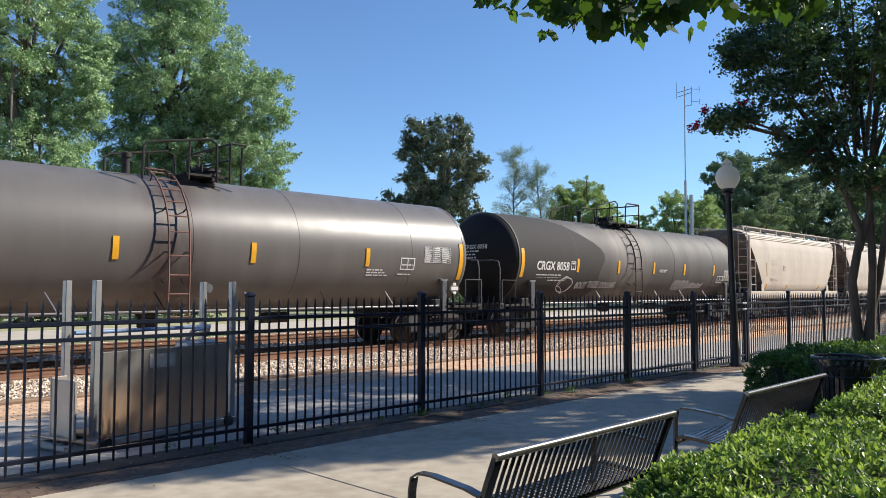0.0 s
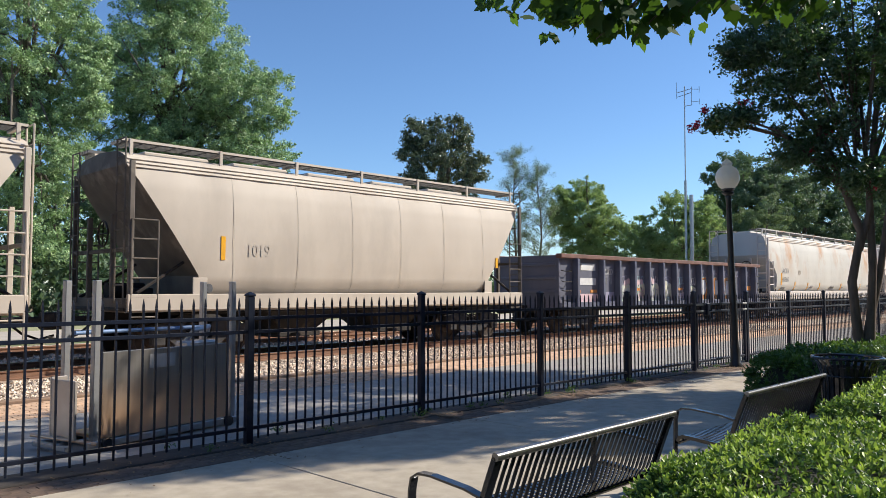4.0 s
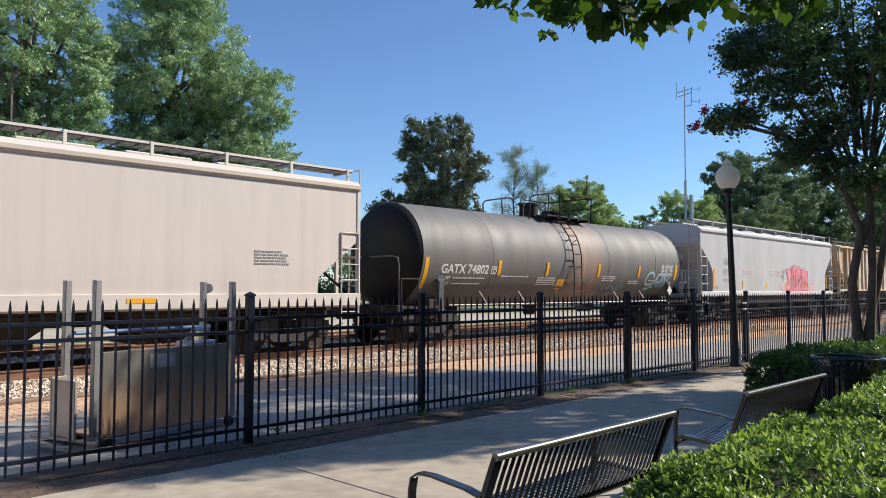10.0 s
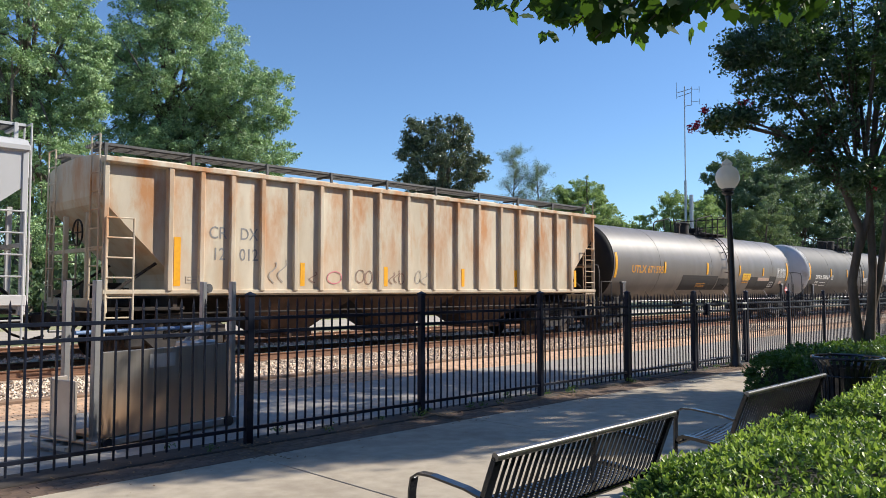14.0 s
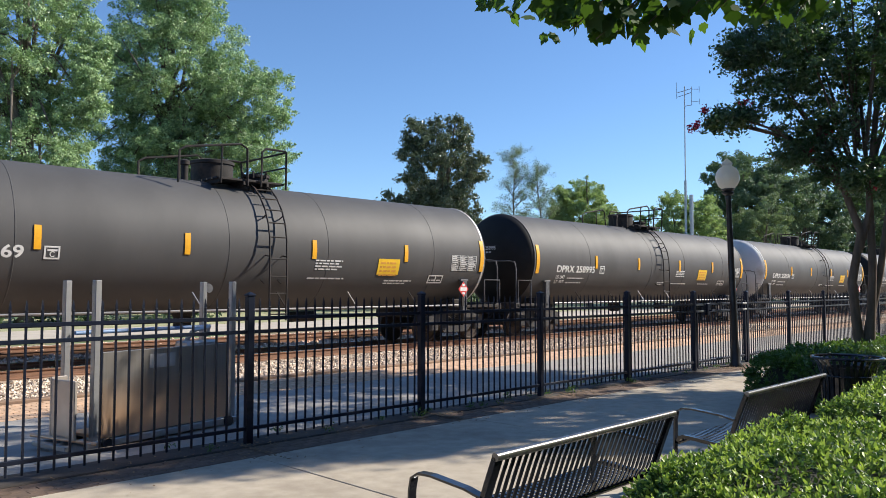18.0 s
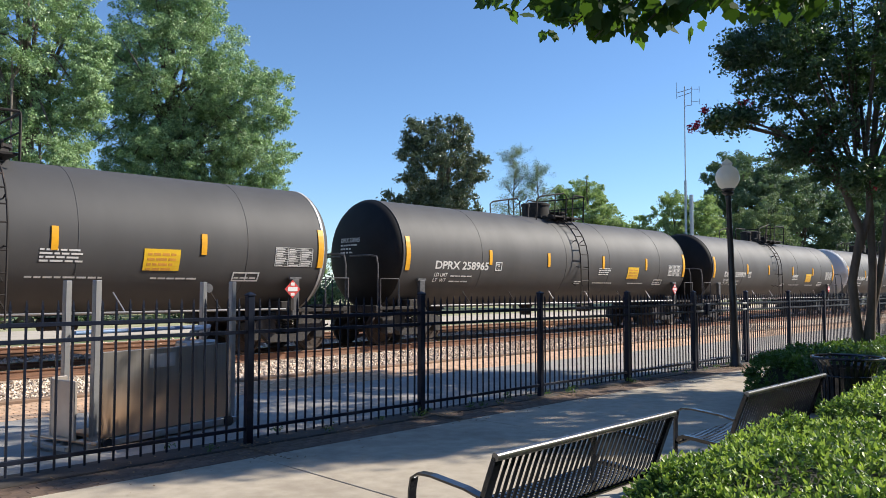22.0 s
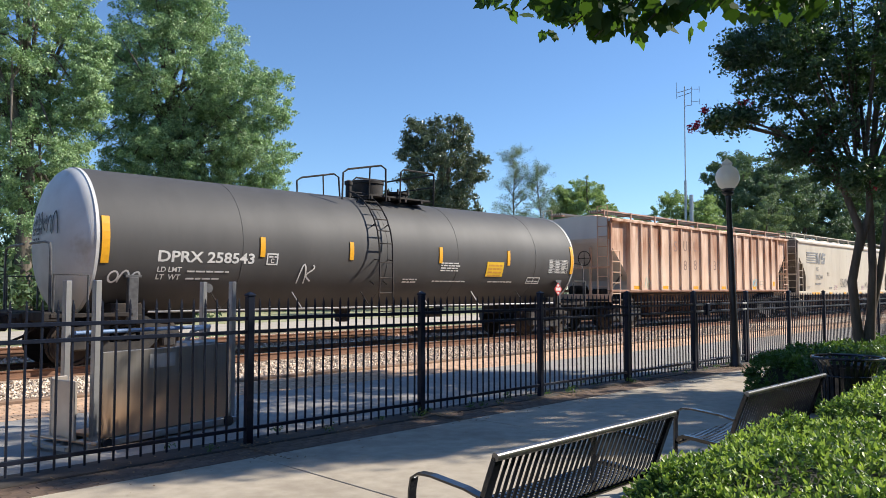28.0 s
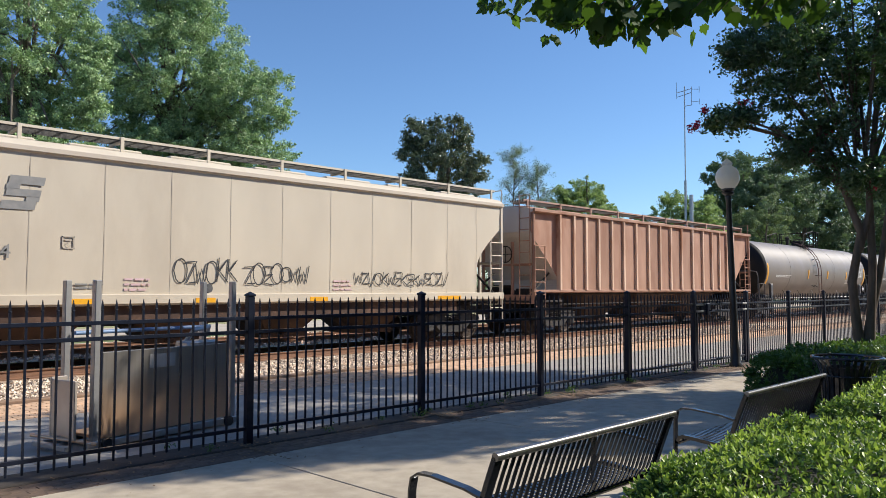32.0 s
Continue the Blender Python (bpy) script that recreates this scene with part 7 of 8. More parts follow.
def fill(rg, cs, rs, per, flat=0.8):
    """Leaf places in clumps, thicker near each clump's skin."""
    m = len(cs)
    k = np.repeat(np.arange(m), np.maximum(3, (per * (rs / rs.mean()) ** 2).astype(int)))
    d = rg.normal(0, 1, (len(k), 3))
    d /= np.linalg.norm(d, axis=1)[:, None]
    rad = np.minimum(np.abs(rg.normal(0, 0.62, len(k))), rg.uniform(0.9, 1.3, len(k)))
    p = cs[k] + d * (rad * rs[k])[:, None] * np.array([1, 1, flat])
    return p, d


def limbs(m, rg, base, fork, cs, r, n):
    """Trunk to the fork, then limbs that reach to some of the clumps."""
    base, fork = Vector(base), Vector(fork)
    mid = base.lerp(fork, 0.5) + Vector((rg.normal(0, 0.08), rg.normal(0, 0.08), 0)) * r * 3
    m.tube([base - Vector((0, 0, 0.05)), base + Vector((0, 0, 0.25)), mid, fork], r * 1.25, 10, r * 0.75)
    top = max(cs, key=lambda c: c[2])
    m.tube([fork, fork.lerp(Vector(top), 0.5) + Vector((rg.normal(0, 0.2), rg.normal(0, 0.2), 0)), Vector(top)], r * 0.72, 8, r * 0.12)
    for i in rg.choice(len(cs), min(n, len(cs)), replace=False):
        c = Vector(cs[i])
        t = rg.uniform(0.0, 0.6)
        a = fork.lerp(Vector(top), t * 0.8)
        k = a.lerp(c, 0.5) + Vector((rg.normal(0, 0.25), rg.normal(0, 0.25), 0.15 * (c - a).length))
        m.tube([a, k, c], r * (0.42 - 0.3 * t), 6, r * 0.05)


def sprays(rg, cs, rs, axes, per, long=1.45, wide=0.40):
    """Leaf places in feathery sprays, each running out along its axis and narrowing to a tip."""
    k = np.repeat(np.arange(len(cs)), np.maximum(4, (per * (rs / rs.mean()) ** 2).astype(int)))
    t = rg.beta(1.15, 1.3, len(k))
    g = rg.normal(0, 1, (len(k), 3))
    g -= axes[k] * (g * axes[k]).sum(1)[:, None]
    g[:, 2] *= 0.7
    w = rs[k] * wide * (1.1 - 0.75 * t)
    return cs[k] + axes[k] * ((t - 0.35) * long * rs[k])[:, None] + g * w[:, None], axes[k]


def tree(name, label, base, lobes, leaf, mat, seed, r, per, size, bark="bark", trunk_r=0.3, nl=14, shell=0.5, group="", up=0.25, fork=None, feather=True, rise=0.25):
    """lobes: ellipsoids that make up the crown (x, y, z, rx, ry, rz, clumps)."""
    rg = np.random.default_rng(seed)
    x, y = base
    cs, rs, axes = [], [], []
    for ex, ey, ez, rx, ry, rz, en in lobes:
        c2, r2 = clumps(rg, (ex, ey, ez), (rx, ry, rz), en, r, shell)
        ax = (c2 - np.array([ex, ey, ez])) / np.array([rx, ry, rz])
        ax += 0.5 * (c2 - np.array([x, y, ez])) * np.array([1, 1, 0]) / max(rx, ry)
        ax[:, 2] = ax[:, 2] * 0.6 + rise
        ax += rg.normal(0, 0.5, ax.shape)
        cs.append(c2 - ax * r * 0.5)
        rs.append(r2 * rg.choice([0.75, 1.0, 1.35], len(r2)))
        axes.append(ax / np.linalg.norm(ax, axis=1)[:, None])
    cs, rs, axes = np.concatenate(cs), np.concatenate(rs), np.concatenate(axes)
    p, d = sprays(rg, cs, rs, axes, per) if feather else fill(rg, cs, rs, per)
    p[:, 2] = np.maximum(p[:, 2], 0.15)
    t = thing(name, label, "tree", group)
    part("crown", leaves_mesh("crown", p, size, M[mat], rg, up, leaf, d), None, t)
    m = Mesh()
    zs = sorted(c[2] for c in cs)
    limbs(m, rg, (x, y, -0.1), (x, y, fork or max(1.5, zs[len(zs) // 8])), cs, trunk_r, nl)
    part("trunk", m, M[bark], t, smooth=True)
    return t


def airy_tree(label, base, height, spread, seed, group):
    """A thin tree whose branching shows: trunk, rising limbs, twigs, and small tufts of leaves on them."""
    rg = np.random.default_rng(seed)
    x, y = base
    t = thing("slender_tree", label, "tree", group)
    m = Mesh()
    trunk = [Vector((x + rg.normal(0, 0.12) * (k > 0), y + rg.normal(0, 0.12) * (k > 0), height * k / 6 - 0.1)) for k in range(7)]
    m.tube(trunk, 0.13, 8, 0.02)
    tips = []
    for i in range(34):
        f = 0.30 + 0.66 * i / 33
        k = min(5, int(f * 6))
        a = trunk[k].lerp(trunk[k + 1], f * 6 - k)
        ang, reach = rg.uniform(0, 6.28), spread * (1.15 - f) * rg.uniform(0.75, 1.2) + 0.25
        d = Vector((math.cos(ang), math.sin(ang), rg.uniform(0.6, 1.1)))
        b = a + d * reach * 0.5
        c = a + Vector((d.x, d.y, d.z * 0.85)) * reach
        m.tube([a, b, c], 0.035, 5, 0.010)
        for j in range(9):
            q = a.lerp(c, rg.uniform(0.25, 1.0))
            e = q + Vector((rg.normal(0, 0.34), rg.normal(0, 0.34), rg.uniform(0.05, 0.5)))
            m.tube([q, e], 0.014, 4, 0.006)
            tips.append(np.array(e))
    part("trunk", m, M["bark"], t, smooth=True)
    cs = np.array(tips)
    k = np.repeat(np.arange(len(cs)), 42)
    p = cs[k] + rg.normal(0, 0.15, (len(k), 3))
    part("crown", leaves_mesh("crown", p, 0.10, M["thinleaf"], rg, 0.3, SMALL), None, t)
    return t


BEHIND = "trees behind the tracks"
SMALL = [(-0.27, -0.36), (0.30, -0.22), (0.02, 0.52)]
tree("oak_tree", "tall sunlit green oak behind the tracks", (11.7, 40.0), ((11.6, 40.1, 14.5, 3.4, 3.4, 5.4, 620), (11.9, 39.8, 8.2, 3.1, 3.1, 3.2, 360), (13.9, 37.9, 12.2, 1.4, 1.3, 2.8, 150), (9.2, 42.5, 11.5, 2.6, 2.6, 5.2, 260), (11.5, 40.3, 19.3, 2.6, 2.6, 2.4, 110), (11.5, 40.0, 4.4, 3.4, 3.2, 2.0, 90)),
     SMALL, "oak", 11, 0.46, 105, 0.135, trunk_r=0.40, nl=34, group=BEHIND, rise=0.15, shell=0.5)
tree("oak_tree", "broad leafy green oak behind the tracks", (21.8, 45.8), ((21.7, 45.9, 15.4, 5.0, 5.0, 6.0, 760), (25.1, 42.5, 13.7, 3.6, 3.5, 2.9, 330), (25.4, 42.1, 9.6, 3.1, 3.1, 2.5, 250), (22.0, 45.6, 9.6, 4.6, 4.5, 2.8, 340), (21.2, 44.4, 7.4, 3.8, 2.6, 2.6, 230), (19.0, 48.6, 12.9, 2.4, 2.6, 5.0, 150), (22.2, 45.5, 20.6, 3.1, 3.1, 3.2, 200), (22.4, 45.2, 5.4, 5.2, 5.0, 2.4, 130), (26.0, 41.5, 6.2, 2.4, 2.4, 2.2, 90)),
     SMALL, "oak", 12, 0.56, 105, 0.16, trunk_r=0.42, nl=44, group=BEHIND, shell=0.45)
tree("oak_tree", "leafy green oak standing farther behind the tracks", (4.5, 52.0), ((4.5, 52, 10, 6.2, 5.7, 8.6, 130),), SMALL, "darkleaf", 13, 1.1, 190, 0.26, trunk_r=0.4, group=BEHIND)
tree("oak_tree", "low shaded oak standing behind two others", (19.0, 55.5), ((19.0, 55.5, 6.0, 6.0, 5.5, 4.6, 120),), SMALL, "darkleaf", 29, 1.0, 170, 0.28, trunk_r=0.35, group=BEHIND)
tree("magnolia_tree", "dark glossy magnolia with bronze leaf backs", (43.8, 43.8), ((43.9, 43.8, 11.9, 4.1, 4.1, 4.2, 380), (43.9, 43.8, 7.6, 4.1, 4.1, 3.2, 250), (41.0, 46.7, 7.2, 2.3, 2.3, 2.6, 170), (42.3, 45.4, 14.4, 1.3, 1.3, 1.7, 45)), SMALL, "magnolia", 14, 0.46, 125, 0.235,
     trunk_r=0.35, group=BEHIND, feather=False, shell=0.55)
tree("evergreen_tree", "small yellow-green conifer before the magnolia", (35.5, 36.6), ((35.5, 36.6, 4.1, 1.4, 1.4, 3.6, 70), (33.5, 38.6, 3.0, 2.3, 2.3, 2.5, 60)), SMALL, "lightleaf", 15, 0.42, 150, 0.14, trunk_r=0.14, group=BEHIND, rise=0.7)
airy_tree("thin sparse tree with fine bare branching", (46.6, 38.2), 12.9, 2.2, 16, BEHIND)
airy_tree("thin sparse tree with small leaf tufts", (48.2, 36.7), 11.5, 1.9, 17, BEHIND)
tree("round_tree", "rounded light green tree behind the tracks", (55.9, 37.4), ((55.6, 37.7, 7.9, 3.1, 3.1, 3.9, 260), (56.9, 36.4, 6.0, 3.2, 3.2, 3.0, 120), (54.2, 39.1, 8.4, 1.6, 1.6, 2.2, 60)), SMALL, "lightleaf", 18, 0.5, 155, 0.17, trunk_r=0.25, group=BEHIND)
tree("round_tree", "small light green tree far behind the tracks", (75.8, 44.1), ((75.8, 44.1, 5.7, 2.4, 2.4, 4.6, 60),), SMALL, "lightleaf", 19, 0.6, 110, 0.24, trunk_r=0.2, group=BEHIND)
tree("round_tree", "light green tree behind the tracks", (60.5, 31.5), ((60.3, 31.8, 6.0, 2.7, 2.7, 4.3, 200), (62.6, 29.6, 5.6, 2.4, 2.4, 4.0, 130), (58.6, 33.4, 5.0, 1.6, 1.6, 3.4, 70)), SMALL, "lightleaf", 20, 0.5, 150, 0.185, trunk_r=0.2, group=BEHIND)
tree("wood_tree", "tall dark green tree of the wood edge", (81.0, 34.5), ((81.2, 34.5, 10.5, 5.2, 5.2, 6.4, 330), (84.5, 31.2, 11.0, 4.2, 4.2, 4.8, 130)), SMALL, "darkleaf", 21, 0.85, 150, 0.285, trunk_r=0.4, group=BEHIND)
tree("wood_tree", "dark green tree of the wood edge", (96.0, 33.5), ((96.0, 33.5, 9.4, 6.6, 6.6, 8.6, 280),), SMALL, "darkleaf", 22, 1.0, 190, 0.34, trunk_r=0.4, group=BEHIND)
tree("wood_tree", "dark green tree of the wood edge", (106.0, 28.5), ((106.0, 28.5, 9.0, 6.8, 6.6, 8.2, 260),), SMALL, "darkleaf", 23, 1.05, 180, 0.38, trunk_r=0.4, group=BEHIND)
tree("wood_tree", "dark green tree of the wood edge", (124.0, 29.0), ((124.0, 29.0, 10.0, 7.8, 7.4, 9.2, 240),), SMALL, "darkleaf", 24, 1.2, 160, 0.46, trunk_r=0.4, group=BEHIND)
tree("round_tree", "pale green shrubby tree at the wood edge", (66.0, 31.8), ((66.0, 31.8, 5.3, 3.0, 3.0, 4.6, 170),), SMALL, "lightleaf", 25, 0.55, 180, 0.17, trunk_r=0.2, group=BEHIND)
tree("round_tree", "grey-green spreading tree at the wood edge", (68.5, 27.2), ((68.5, 27.2, 5.6, 3.2, 3.0, 4.6, 150), (66.6, 28.6, 5.8, 1.8, 1.8, 2.6, 50)), SMALL, "thinleaf", 26, 0.6, 190, 0.17, trunk_r=0.2, group=BEHIND)
tree("wood_tree", "far green tree on the skyline", (70.0, 99.6), ((70.0, 99.6, 6.0, 3.6, 3.6, 5.0, 70),), SMALL, "oak", 27, 0.8, 110, 0.36, trunk_r=0.25, group=BEHIND)
tree("wood_tree", "far green tree on the skyline", (69.7, 85.7), ((69.7, 85.7, 5.1, 5.2, 4.2, 4.4, 80),), SMALL, "oak", 28, 0.8, 110, 0.36, trunk_r=0.25, group=BEHIND)
# low growth that closes the view under the crowns
rg = np.random.default_rng(31)
pp = []
for x0, x1, y0, y1, h, n in ((0, 23, 38, 41, 3.4, 130), (-14, 30, 52, 60, 6.5, 300), (28, 66, 47, 52, 2.0, 160), (60, 140, 34, 42, 7.0, 300), (130, 230, 26, 60, 12.0, 200), (30, 130, 95, 110, 7.0, 200)):
    cs = np.stack([rg.uniform(x0, x1, n), rg.uniform(y0, y1, n), rg.uniform(0.6, h, n)], 1)
    p, d = fill(rg, cs, np.full(n, 1.5) * rg.uniform(0.7, 1.3, n), 110)
    pp.append(p)
solo("undergrowth", leaves_mesh("undergrowth", np.concatenate(pp), 0.38, M["darkleaf"], rg, 0.3, SMALL), None, "dense dark green undergrowth below the trees", "undergrowth", kind="stuff")

# crape myrtle beside the walkway
rg = np.random.default_rng(41)
myrtle = thing("crape_myrtle", "dark multi-stemmed crape myrtle with crimson blooms", "tree")
crown = []
for c, rad, n in (((16.9, 4.7, 7.3), (2.2, 2.2, 2.2), 290), ((15.75, 5.85, 6.3), (1.1, 1.1, 1.4), 105), ((15.1, 6.45, 6.5), (0.55, 0.55, 0.4), 26), ((14.95, 6.5, 5.05), (0.55, 0.55, 0.20), 30), ((17.2, 4.3, 5.4), (1.4, 1.2, 1.3), 48), ((16.2, 5.4, 4.85), (0.9, 0.9, 0.4), 34), ((15.65, 5.65, 4.4), (0.35, 0.35, 0.28), 14),
                  ((16.4, 4.95, 3.95), (0.6, 0.6, 0.4), 24), ((17.0, 4.4, 3.75), (0.8, 0.7, 0.55), 30), ((17.7, 3.8, 3.9), (0.9, 0.8, 0.6), 30), ((18.2, 3.5, 6.5), (1.8, 1.6, 2.0), 110)):
    cs, rs = clumps(rg, c, rad, n, 0.30, 0.3)
    crown.append((cs, rs))
cs, rs = np.concatenate([a for a, b in crown]), np.concatenate([b for a, b in crown])
p, d = fill(rg, cs, rs, 135, 0.65)
part("crown", leaves_mesh("crown", p, 0.085, M["myrtle"], rg, 0.3, [(0, -0.5), (0.27, 0), (0, 0.5), (-0.27, 0)], d), None, myrtle)
for path, r in ((((16.96, 4.85, -0.05), (16.90, 4.84, 0.6), (16.72, 4.88, 1.75), (16.82, 4.72, 2.75), (16.60, 4.95, 3.65), (16.2, 5.3, 5.0)), 0.11), (((17.10, 4.70, -0.05), (17.06, 4.66, 0.8), (17.04, 4.58, 2.0), (16.95, 4.58, 3.6), (17.0, 4.4, 5.4)), 0.105),
                (((17.02, 4.76, 0.5), (17.2, 4.5, 1.9), (17.3, 4.3, 3.4), (17.6, 4.0, 5.5)), 0.085), (((16.80, 4.75, 2.4), (16.92, 4.55, 3.3), (16.95, 4.7, 5.6)), 0.07), (((16.60, 4.95, 3.6), (15.9, 5.7, 4.7), (15.0, 6.6, 5.0)), 0.05)):
    m = Mesh()
    m.tube(path, r, 10, r * 0.5)
    part("stem", m, M["smooth_bark"], myrtle, "smooth mottled stem", True)
m = Mesh()
for i in rg.choice(len(cs), 24, replace=False):
    c = Vector(cs[i])
    a = Vector((16.9, 4.7, 3.6)).lerp(c, 0.2)
    m.tube([a, a.lerp(c, 0.55) + Vector((0, 0, 0.25)), c], 0.03, 5, 0.008)
tagged(part("inner_branch", m, M["smooth_bark"], myrtle, smooth=True), kind="stuff")
for i, c in enumerate(((14.55, 7.1, 4.95), (14.75, 6.95, 5.25), (15.3, 6.4, 5.35), (16.2, 5.5, 4.45), (17.1, 4.6, 3.75), (16.5, 5.15, 4.75))):
    cs2, rs2 = clumps(rg, c, (0.18, 0.18, 0.16), 6, 0.10, 0.2)
    p, d = fill(rg, cs2, rs2, 45)
    tagged(part("bloom", leaves_mesh("bloom", p, 0.05, M["bloom"], rg), None, myrtle, "crimson flower cluster"), kind="stuff")

# maple: trunk behind the camera's side, crown overhead, one twig hanging into view
MAPLE_HALF = [(0.10, -0.38), (0.30, -0.44), (0.33, -0.27), (0.48, -0.09), (0.39, 0.03), (0.37, 0.16), (0.21, 0.17), (0.14, 0.33)]
MAPLE = [(0.0, -0.46)] + MAPLE_HALF + [(0.0, 0.56)] + [(-p, q) for p, q in MAPLE_HALF[::-1]]
rg = np.random.default_rng(51)


def shade_tree(base, height, crown, seed, n, label):
    z0, rx, ry = crown
    return tree("maple_tree", label, base, ((base[0], base[1], (height + z0) / 2, rx - 0.2, ry - 0.2, (height - z0) / 2 - 0.2, n),), [(0, -0.5), (0.45, -0.1), (0.2, 0.4), (-0.2, 0.4), (-0.45, -0.1)], "maple", seed, 0.62, 70, 0.19, trunk_r=0.16, nl=16, group="shade trees by the walkway", feather=False)


shade_tree((5.6, -2.0), 8.2, (4.8, 2.4, 2.2), 52, 60, "maple shading the benches")
tree("shade_tree", "dark leafy tree shading the walkway", (15.7, 1.75), ((15.7, 1.75, 8.9, 2.6, 2.1, 2.1, 80),), [(0, -0.5), (0.3, 0), (0, 0.5), (-0.3, 0)], "myrtle", 53, 0.6, 105, 0.15, trunk_r=0.14, nl=18, feather=False, group="shade trees by the walkway")
tree("shade_tree", "slender leafy tree shading the fence", (14.7, 0.1), ((14.7, 0.1, 8.6, 1.55, 0.9, 1.25, 34), (13.1, 0.75, 8.5, 1.5, 0.8, 0.9, 30)), [(0, -0.5), (0.3, 0), (0, 0.5), (-0.3, 0)], "myrtle", 55, 0.45, 110, 0.15, trunk_r=0.12, nl=14, feather=False, group="shade trees by the walkway")
shade_tree((18.2, -0.9), 11.0, (4.6, 3.2, 2.7), 54, 120, "maple shading the walkway")
twig = thing("maple_branch", "overhanging maple branch with broad lobed leaves", "branch", m=pose(5.2, -1.2, 4.9))
cent, dirs = [], []
m = Mesh()
tips = []
for x, y, z in ((3.34, 2.66, 3.20), (3.52, 2.50, 3.19), (3.72, 2.28, 3.15), (3.94, 2.06, 3.11), (4.10, 1.90, 3.18), (4.28, 1.72, 3.20), (4.46, 1.56, 3.20), (4.60, 1.44, 3.26), (3.50, 2.46, 3.08), (3.62, 2.36, 3.04), (3.80, 2.22, 3.06), (3.5, 2.7, 3.42), (3.75, 2.45, 3.40), (4.1, 2.1, 3.42), (4.4, 1.75, 3.45)):
    tip = Vector((x - 5.2, y + 1.2, z - 4.9))
    kn = Vector((tip.x * 0.55, tip.y * 0.5, tip.z * 0.25))
    m = Mesh()
    m.tube([(0, 0, 0.3), kn, kn.lerp(tip, 0.6) + Vector((0, 0, 0.08)), tip], 0.02, 6, 0.004)
    part("twig", m, M["bark"], twig, smooth=True)
    tips.append(tip)
for tip in tips:
    for k in range(25):
        o = rg.normal(0, 1, 3) * np.array([0.105, 0.105, 0.05])
        cent.append(np.array(tip) + o + np.array([0, 0, 0.09]))
cent = np.array(cent)
hang = rg.normal(0, 0.45, (len(cent), 3)) + np.array([0, 0, -1.0])
lv = leaves_mesh("leaf_spray", cent, 0.112, M["maple"], rg, 0.3, MAPLE, np.tile(np.array([[-0.9, -0.8, 0.5]]), (len(cent), 1)), hang)
tagged(part("leaf_spray", lv, None, twig, "broad green maple leaves"), kind="stuff")


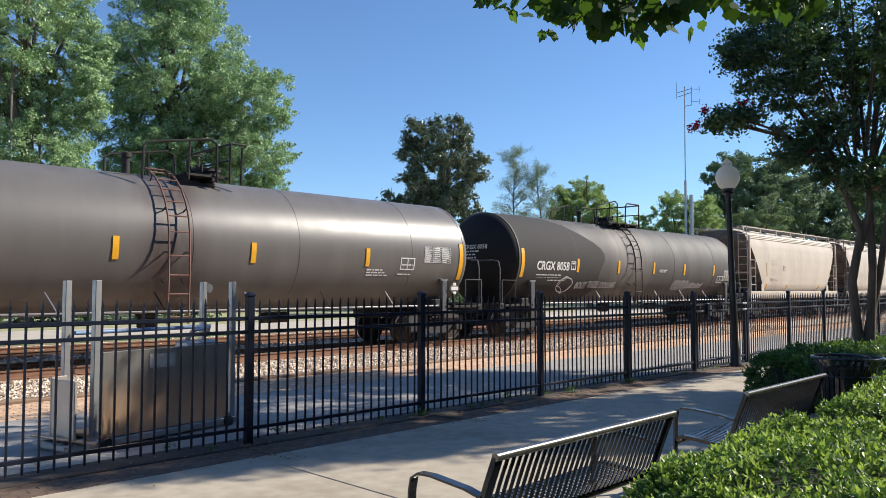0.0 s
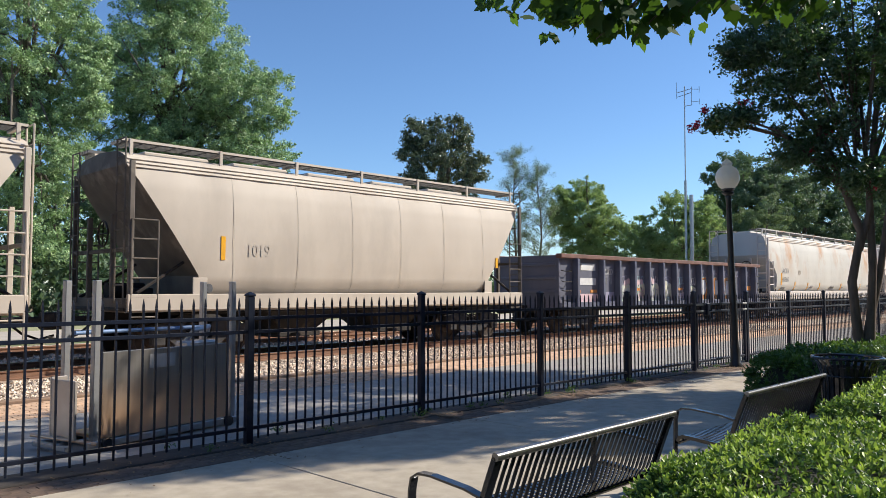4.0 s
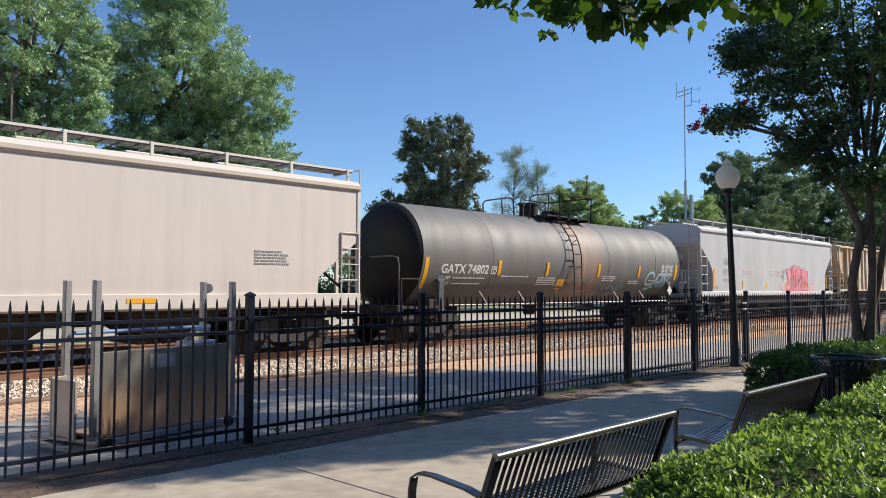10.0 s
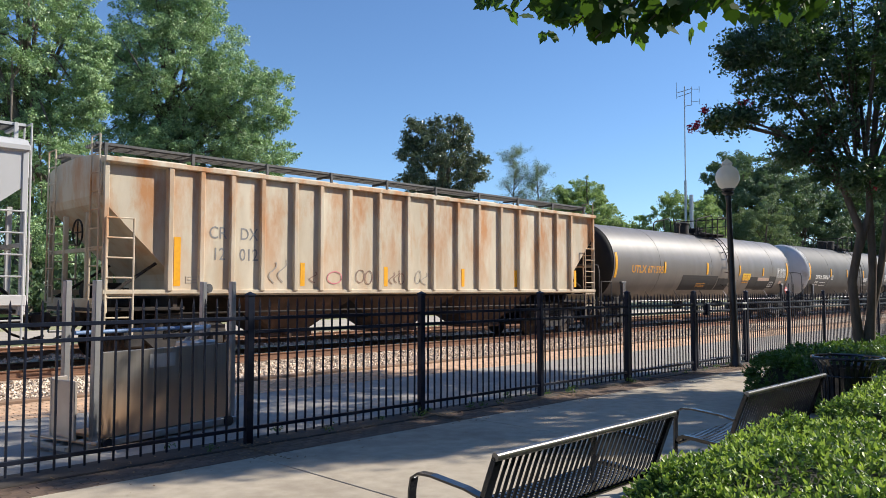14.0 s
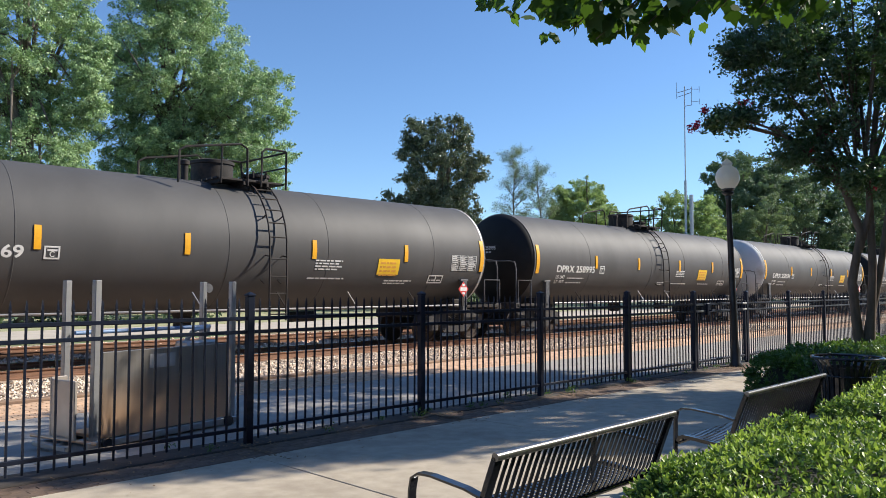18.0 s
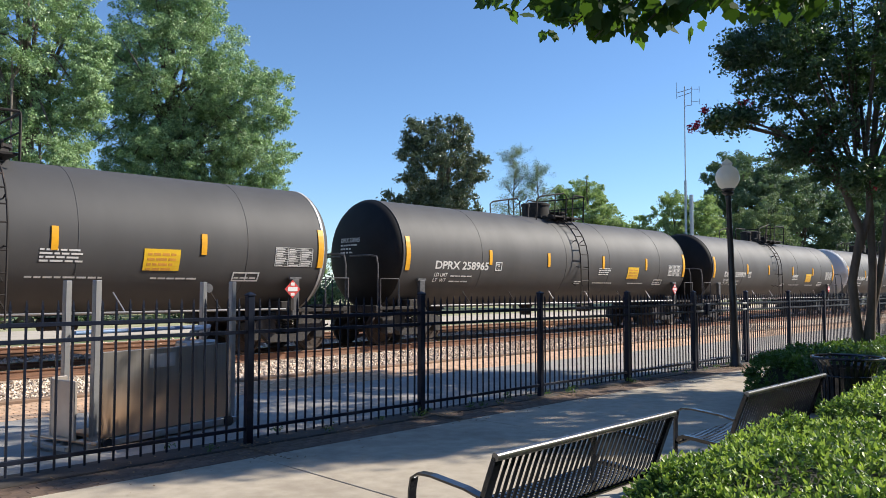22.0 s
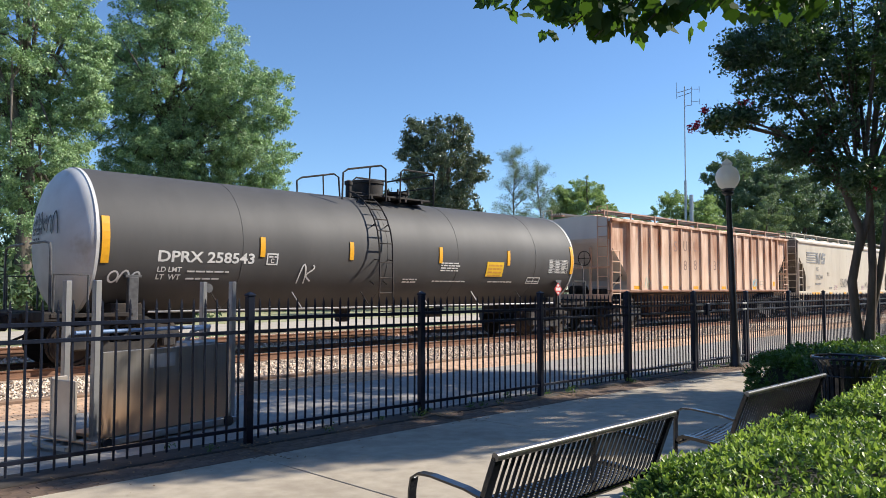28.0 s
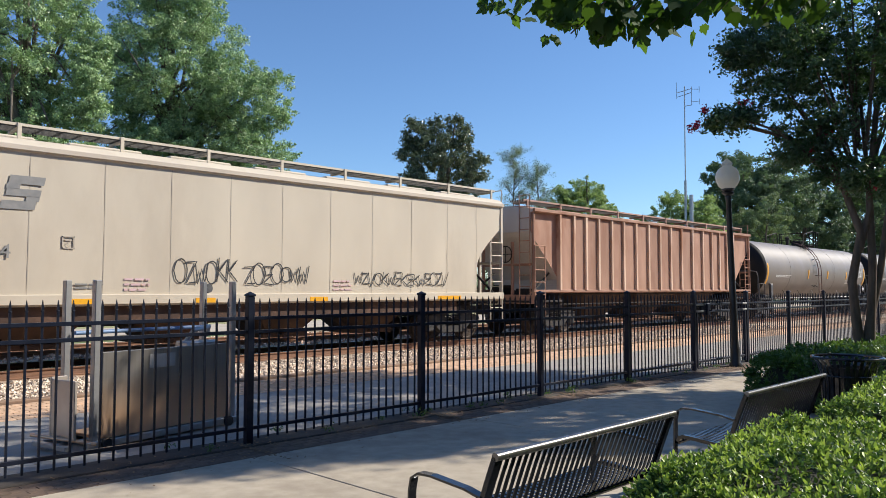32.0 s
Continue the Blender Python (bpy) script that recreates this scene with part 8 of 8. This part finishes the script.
# hedges: near-black core painted as inner shade, with many leaves over it
def hedge(name, label, x0, x1, y0, y1, h, mat, n, size, seed, bumps=0.06, lay="hedge"):
    rg = np.random.default_rng(seed)
    hd = thing(name, label, "hedge")
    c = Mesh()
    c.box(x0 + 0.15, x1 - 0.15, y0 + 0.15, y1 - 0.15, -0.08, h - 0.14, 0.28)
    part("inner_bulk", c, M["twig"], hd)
    # points over a rounded box
    pts, out = [], []
    a = np.array([x1 - x0, y1 - y0, h])
    areas = np.array([a[0] * a[1], a[0] * a[2], a[0] * a[2], a[1] * a[2], a[1] * a[2]])
    which = rg.choice(5, n, p=areas / areas.sum())
    u, v = rg.uniform(0, 1, n), rg.uniform(0, 1, n)
    P, O = np.empty((n, 3)), np.zeros((n, 3))
    for k in range(5):
        s = which == k
        if k == 0:
            P[s] = np.stack([x0 + u[s] * a[0], y0 + v[s] * a[1], np.full(s.sum(), h)], 1)
            O[s, 2] = 1
        elif k in (1, 2):
            P[s] = np.stack([x0 + u[s] * a[0], np.full(s.sum(), y0 if k == 1 else y1), v[s] * h], 1)
            O[s, 1] = -1 if k == 1 else 1
        else:
            P[s] = np.stack([np.full(s.sum(), x0 if k == 3 else x1), y0 + u[s] * a[1], v[s] * h], 1)
            O[s, 0] = -1 if k == 3 else 1
    # round the edges and make the skin lumpy
    cen = np.array([(x0 + x1) / 2, (y0 + y1) / 2, h * 0.45])
    half = a / 2 * np.array([1, 1, 1.1])
    q = (P - cen) / half
    k4 = (np.abs(q) ** 3.6).sum(1) ** (1 / 3.6)
    P = cen + (P - cen) / np.maximum(1, k4)[:, None]
    lump = np.sin(P[:, 0] * 4.1 + seed) * np.sin(P[:, 1] * 5.3 + 1) + 0.6 * np.sin(P[:, 0] * 9.7) * np.sin(P[:, 1] * 8.9 + P[:, 2] * 7)
    fine = np.sin(P[:, 0] * 31 + 2 * np.sin(P[:, 1] * 17)) * np.sin(P[:, 1] * 29 + P[:, 2] * 23 + 2 * np.sin(P[:, 0] * 13))
    P += O * (bumps * lump + 0.022 * fine - np.abs(rg.normal(0, 0.035, n)) + 0.02)[:, None] + rg.normal(0, 0.008, (n, 3))
    P[:, 2] = np.maximum(P[:, 2], 0.02)
    # shoots: a whorl of leaves round each stem, opening outwards, lighter at the tip
    per = 8
    m = n // per
    ax = O[:m] * 0.8 + np.array([0, 0, 0.5]) + rg.normal(0, 0.4, (m, 3))
    ax /= np.linalg.norm(ax, axis=1)[:, None]
    A = np.repeat(ax, per, 0)
    rad = rg.normal(0, 1, (m * per, 3))
    rad -= A * (rad * A).sum(1)[:, None]
    rad /= np.linalg.norm(rad, axis=1)[:, None]
    base = np.repeat(P[:m] - O[:m] * np.abs(rg.normal(0, 0.045, (m, 1))), per, 0)
    lift = np.tile(np.arange(per) / per, m)[:, None]
    D = A * (0.30 + 0.95 * lift ** 2) + rad * (1.0 - 0.35 * lift)
    D /= np.linalg.norm(D, axis=1)[:, None]
    P = base + A * (lift * size * 1.6 - size * 1.2) + D * size * 0.5
    P[:, 2] = np.maximum(P[:, 2], 0.02)
    oval = [(0, -0.5), (0.21, -0.12), (0.17, 0.22), (0, 0.5), (-0.17, 0.22), (-0.21, -0.12)]
    at_tip = (lift[:, 0] > 0.55) & np.repeat(rg.uniform(0, 1, m) < 0.7, per)
    for name2, pick, leaf_mat in (("foliage", ~at_tip, mat), ("young_growth", at_tip, mat + "_tip")):
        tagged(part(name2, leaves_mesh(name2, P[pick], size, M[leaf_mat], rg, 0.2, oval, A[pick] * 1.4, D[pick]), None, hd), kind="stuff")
    return hd


hedge("hedge", "clipped bright green hedge behind the benches", 2.90, 5.46, 0.62, 2.02, 0.83, "hedge", 78000, 0.0295, 61, 0.05)
hedge("hedge", "clipped bright green hedge beside the litter bin", 5.72, 9.0, 0.9, 2.14, 0.84, "hedge", 40000, 0.033, 62, 0.05)
hedge("bush", "low dark green bush by the lamp", 10.1, 12.6, 3.15, 4.45, 0.76, "bush", 20000, 0.048, 63)
hedge("bush", "low dark green bush under the myrtle", 14.6, 19.5, 3.4, 5.4, 0.55, "bush", 9000, 0.075, 64)

# dry leaves and weeds along the foot of the fence
rg = np.random.default_rng(71)
n = 2600
c = np.stack([rg.uniform(2.5, 20, n), 6.72 + rg.normal(0, 0.28, n), np.full(n, 0.022)], 1)
c[:, 0] += 0.5 * np.sin(c[:, 0] * 2.3)
solo("leaf_litter", leaves_mesh("leaf_litter", c, 0.035, M["litter"], rg, 6.0), None, "dry brown leaf litter along the fence", "leaf litter", kind="stuff")
pts = []
for k in range(46):
    x, y = rg.uniform(3.5, 18), rg.choice([6.88, 7.02, 7.31]) + rg.normal(0, 0.02)
    q = rg.normal(0, 0.035, (26, 3))
    q[:, 2] = np.abs(q[:, 2]) + 0.03
    pts.append(q + np.array([x, y, 0.0]))
solo("weeds", leaves_mesh("weeds", np.concatenate(pts), 0.05, M["bush"], rg, 0.3, [(0, -0.5), (0.12, 0), (0, 0.5), (-0.12, 0)]), None, "small green weeds at the fence posts", "weeds", kind="stuff")

# ------------------------------------------------------------------ brick edging under the fence
kerb = Mesh()
kerb.box(-6, 42, 6.885, 7.305, -0.14, 0.012, 0.01)
solo("fence_kerb", kerb, M["kerb"], "worn concrete strip under the fence", "kerb", kind="structure")
edging = thing("brick_edging", "red-brown brick strip under the fence", "paving", kind="structure")
b = Mesh()
b.box(-6, 42, 6.445, 6.884, -0.14, -0.003)
part("brick_bed", b, M["mortar"], edging)
bk = Mesh().box(-0.0980, 0.0980, -0.0515, 0.0515, -0.06, 0.0, 0.002).data("brick", M["brick"])
rng = random.Random(9)
rest = Mesh()
for i in range(-30, 190):
    for j in range(4):
        x = 1.0 + i * 0.2 + (0.1 if j % 2 else 0)
        y = 6.497 + j * 0.106
        z = rng.uniform(0.0, 0.003)
        if 0 <= i < 72:
            part("brick", bk, None, edging, m=pose(x, y, z, rng.uniform(-0.6, 0.6), rng.uniform(-0.3, 0.3), rng.uniform(-0.5, 0.5)))
        else:
            rest.box(x - 0.096, x + 0.096, y - 0.046, y + 0.046, -0.05, z)
tagged(part("more_bricks", rest, M["brick"], edging), kind="stuff")


# ------------------------------------------------------------------ what moves
def motions():
    times = [2.0 * k for k in range(17)]
    for car, s in CARS:
        walk(car, [(t, pose(s - travelled(t), TRACK_Y, RAIL_Z)) for t in times])
    first = WHEELSETS[0]
    steps = [k / FPS for k in range(961)]
    walk(first, [(t, pose(0, 0, 0, 0, -math.degrees(travelled(t) / 0.42), 0)) for t in steps])
    turning = first.animation_data.action
    for w in WHEELSETS[1:]:
        keys = w.animation_data_create()
        keys.action = turning
        keys.action_slot = turning.slots[0]
    walk(twig, [(t, pose(5.2, -1.2, 4.9, 0.25 * math.sin(t * 0.9), 0.2 * math.sin(t * 0.7 + 1), 0.35 * math.sin(t * 0.55 + 0.4))) for t in times])


motions()
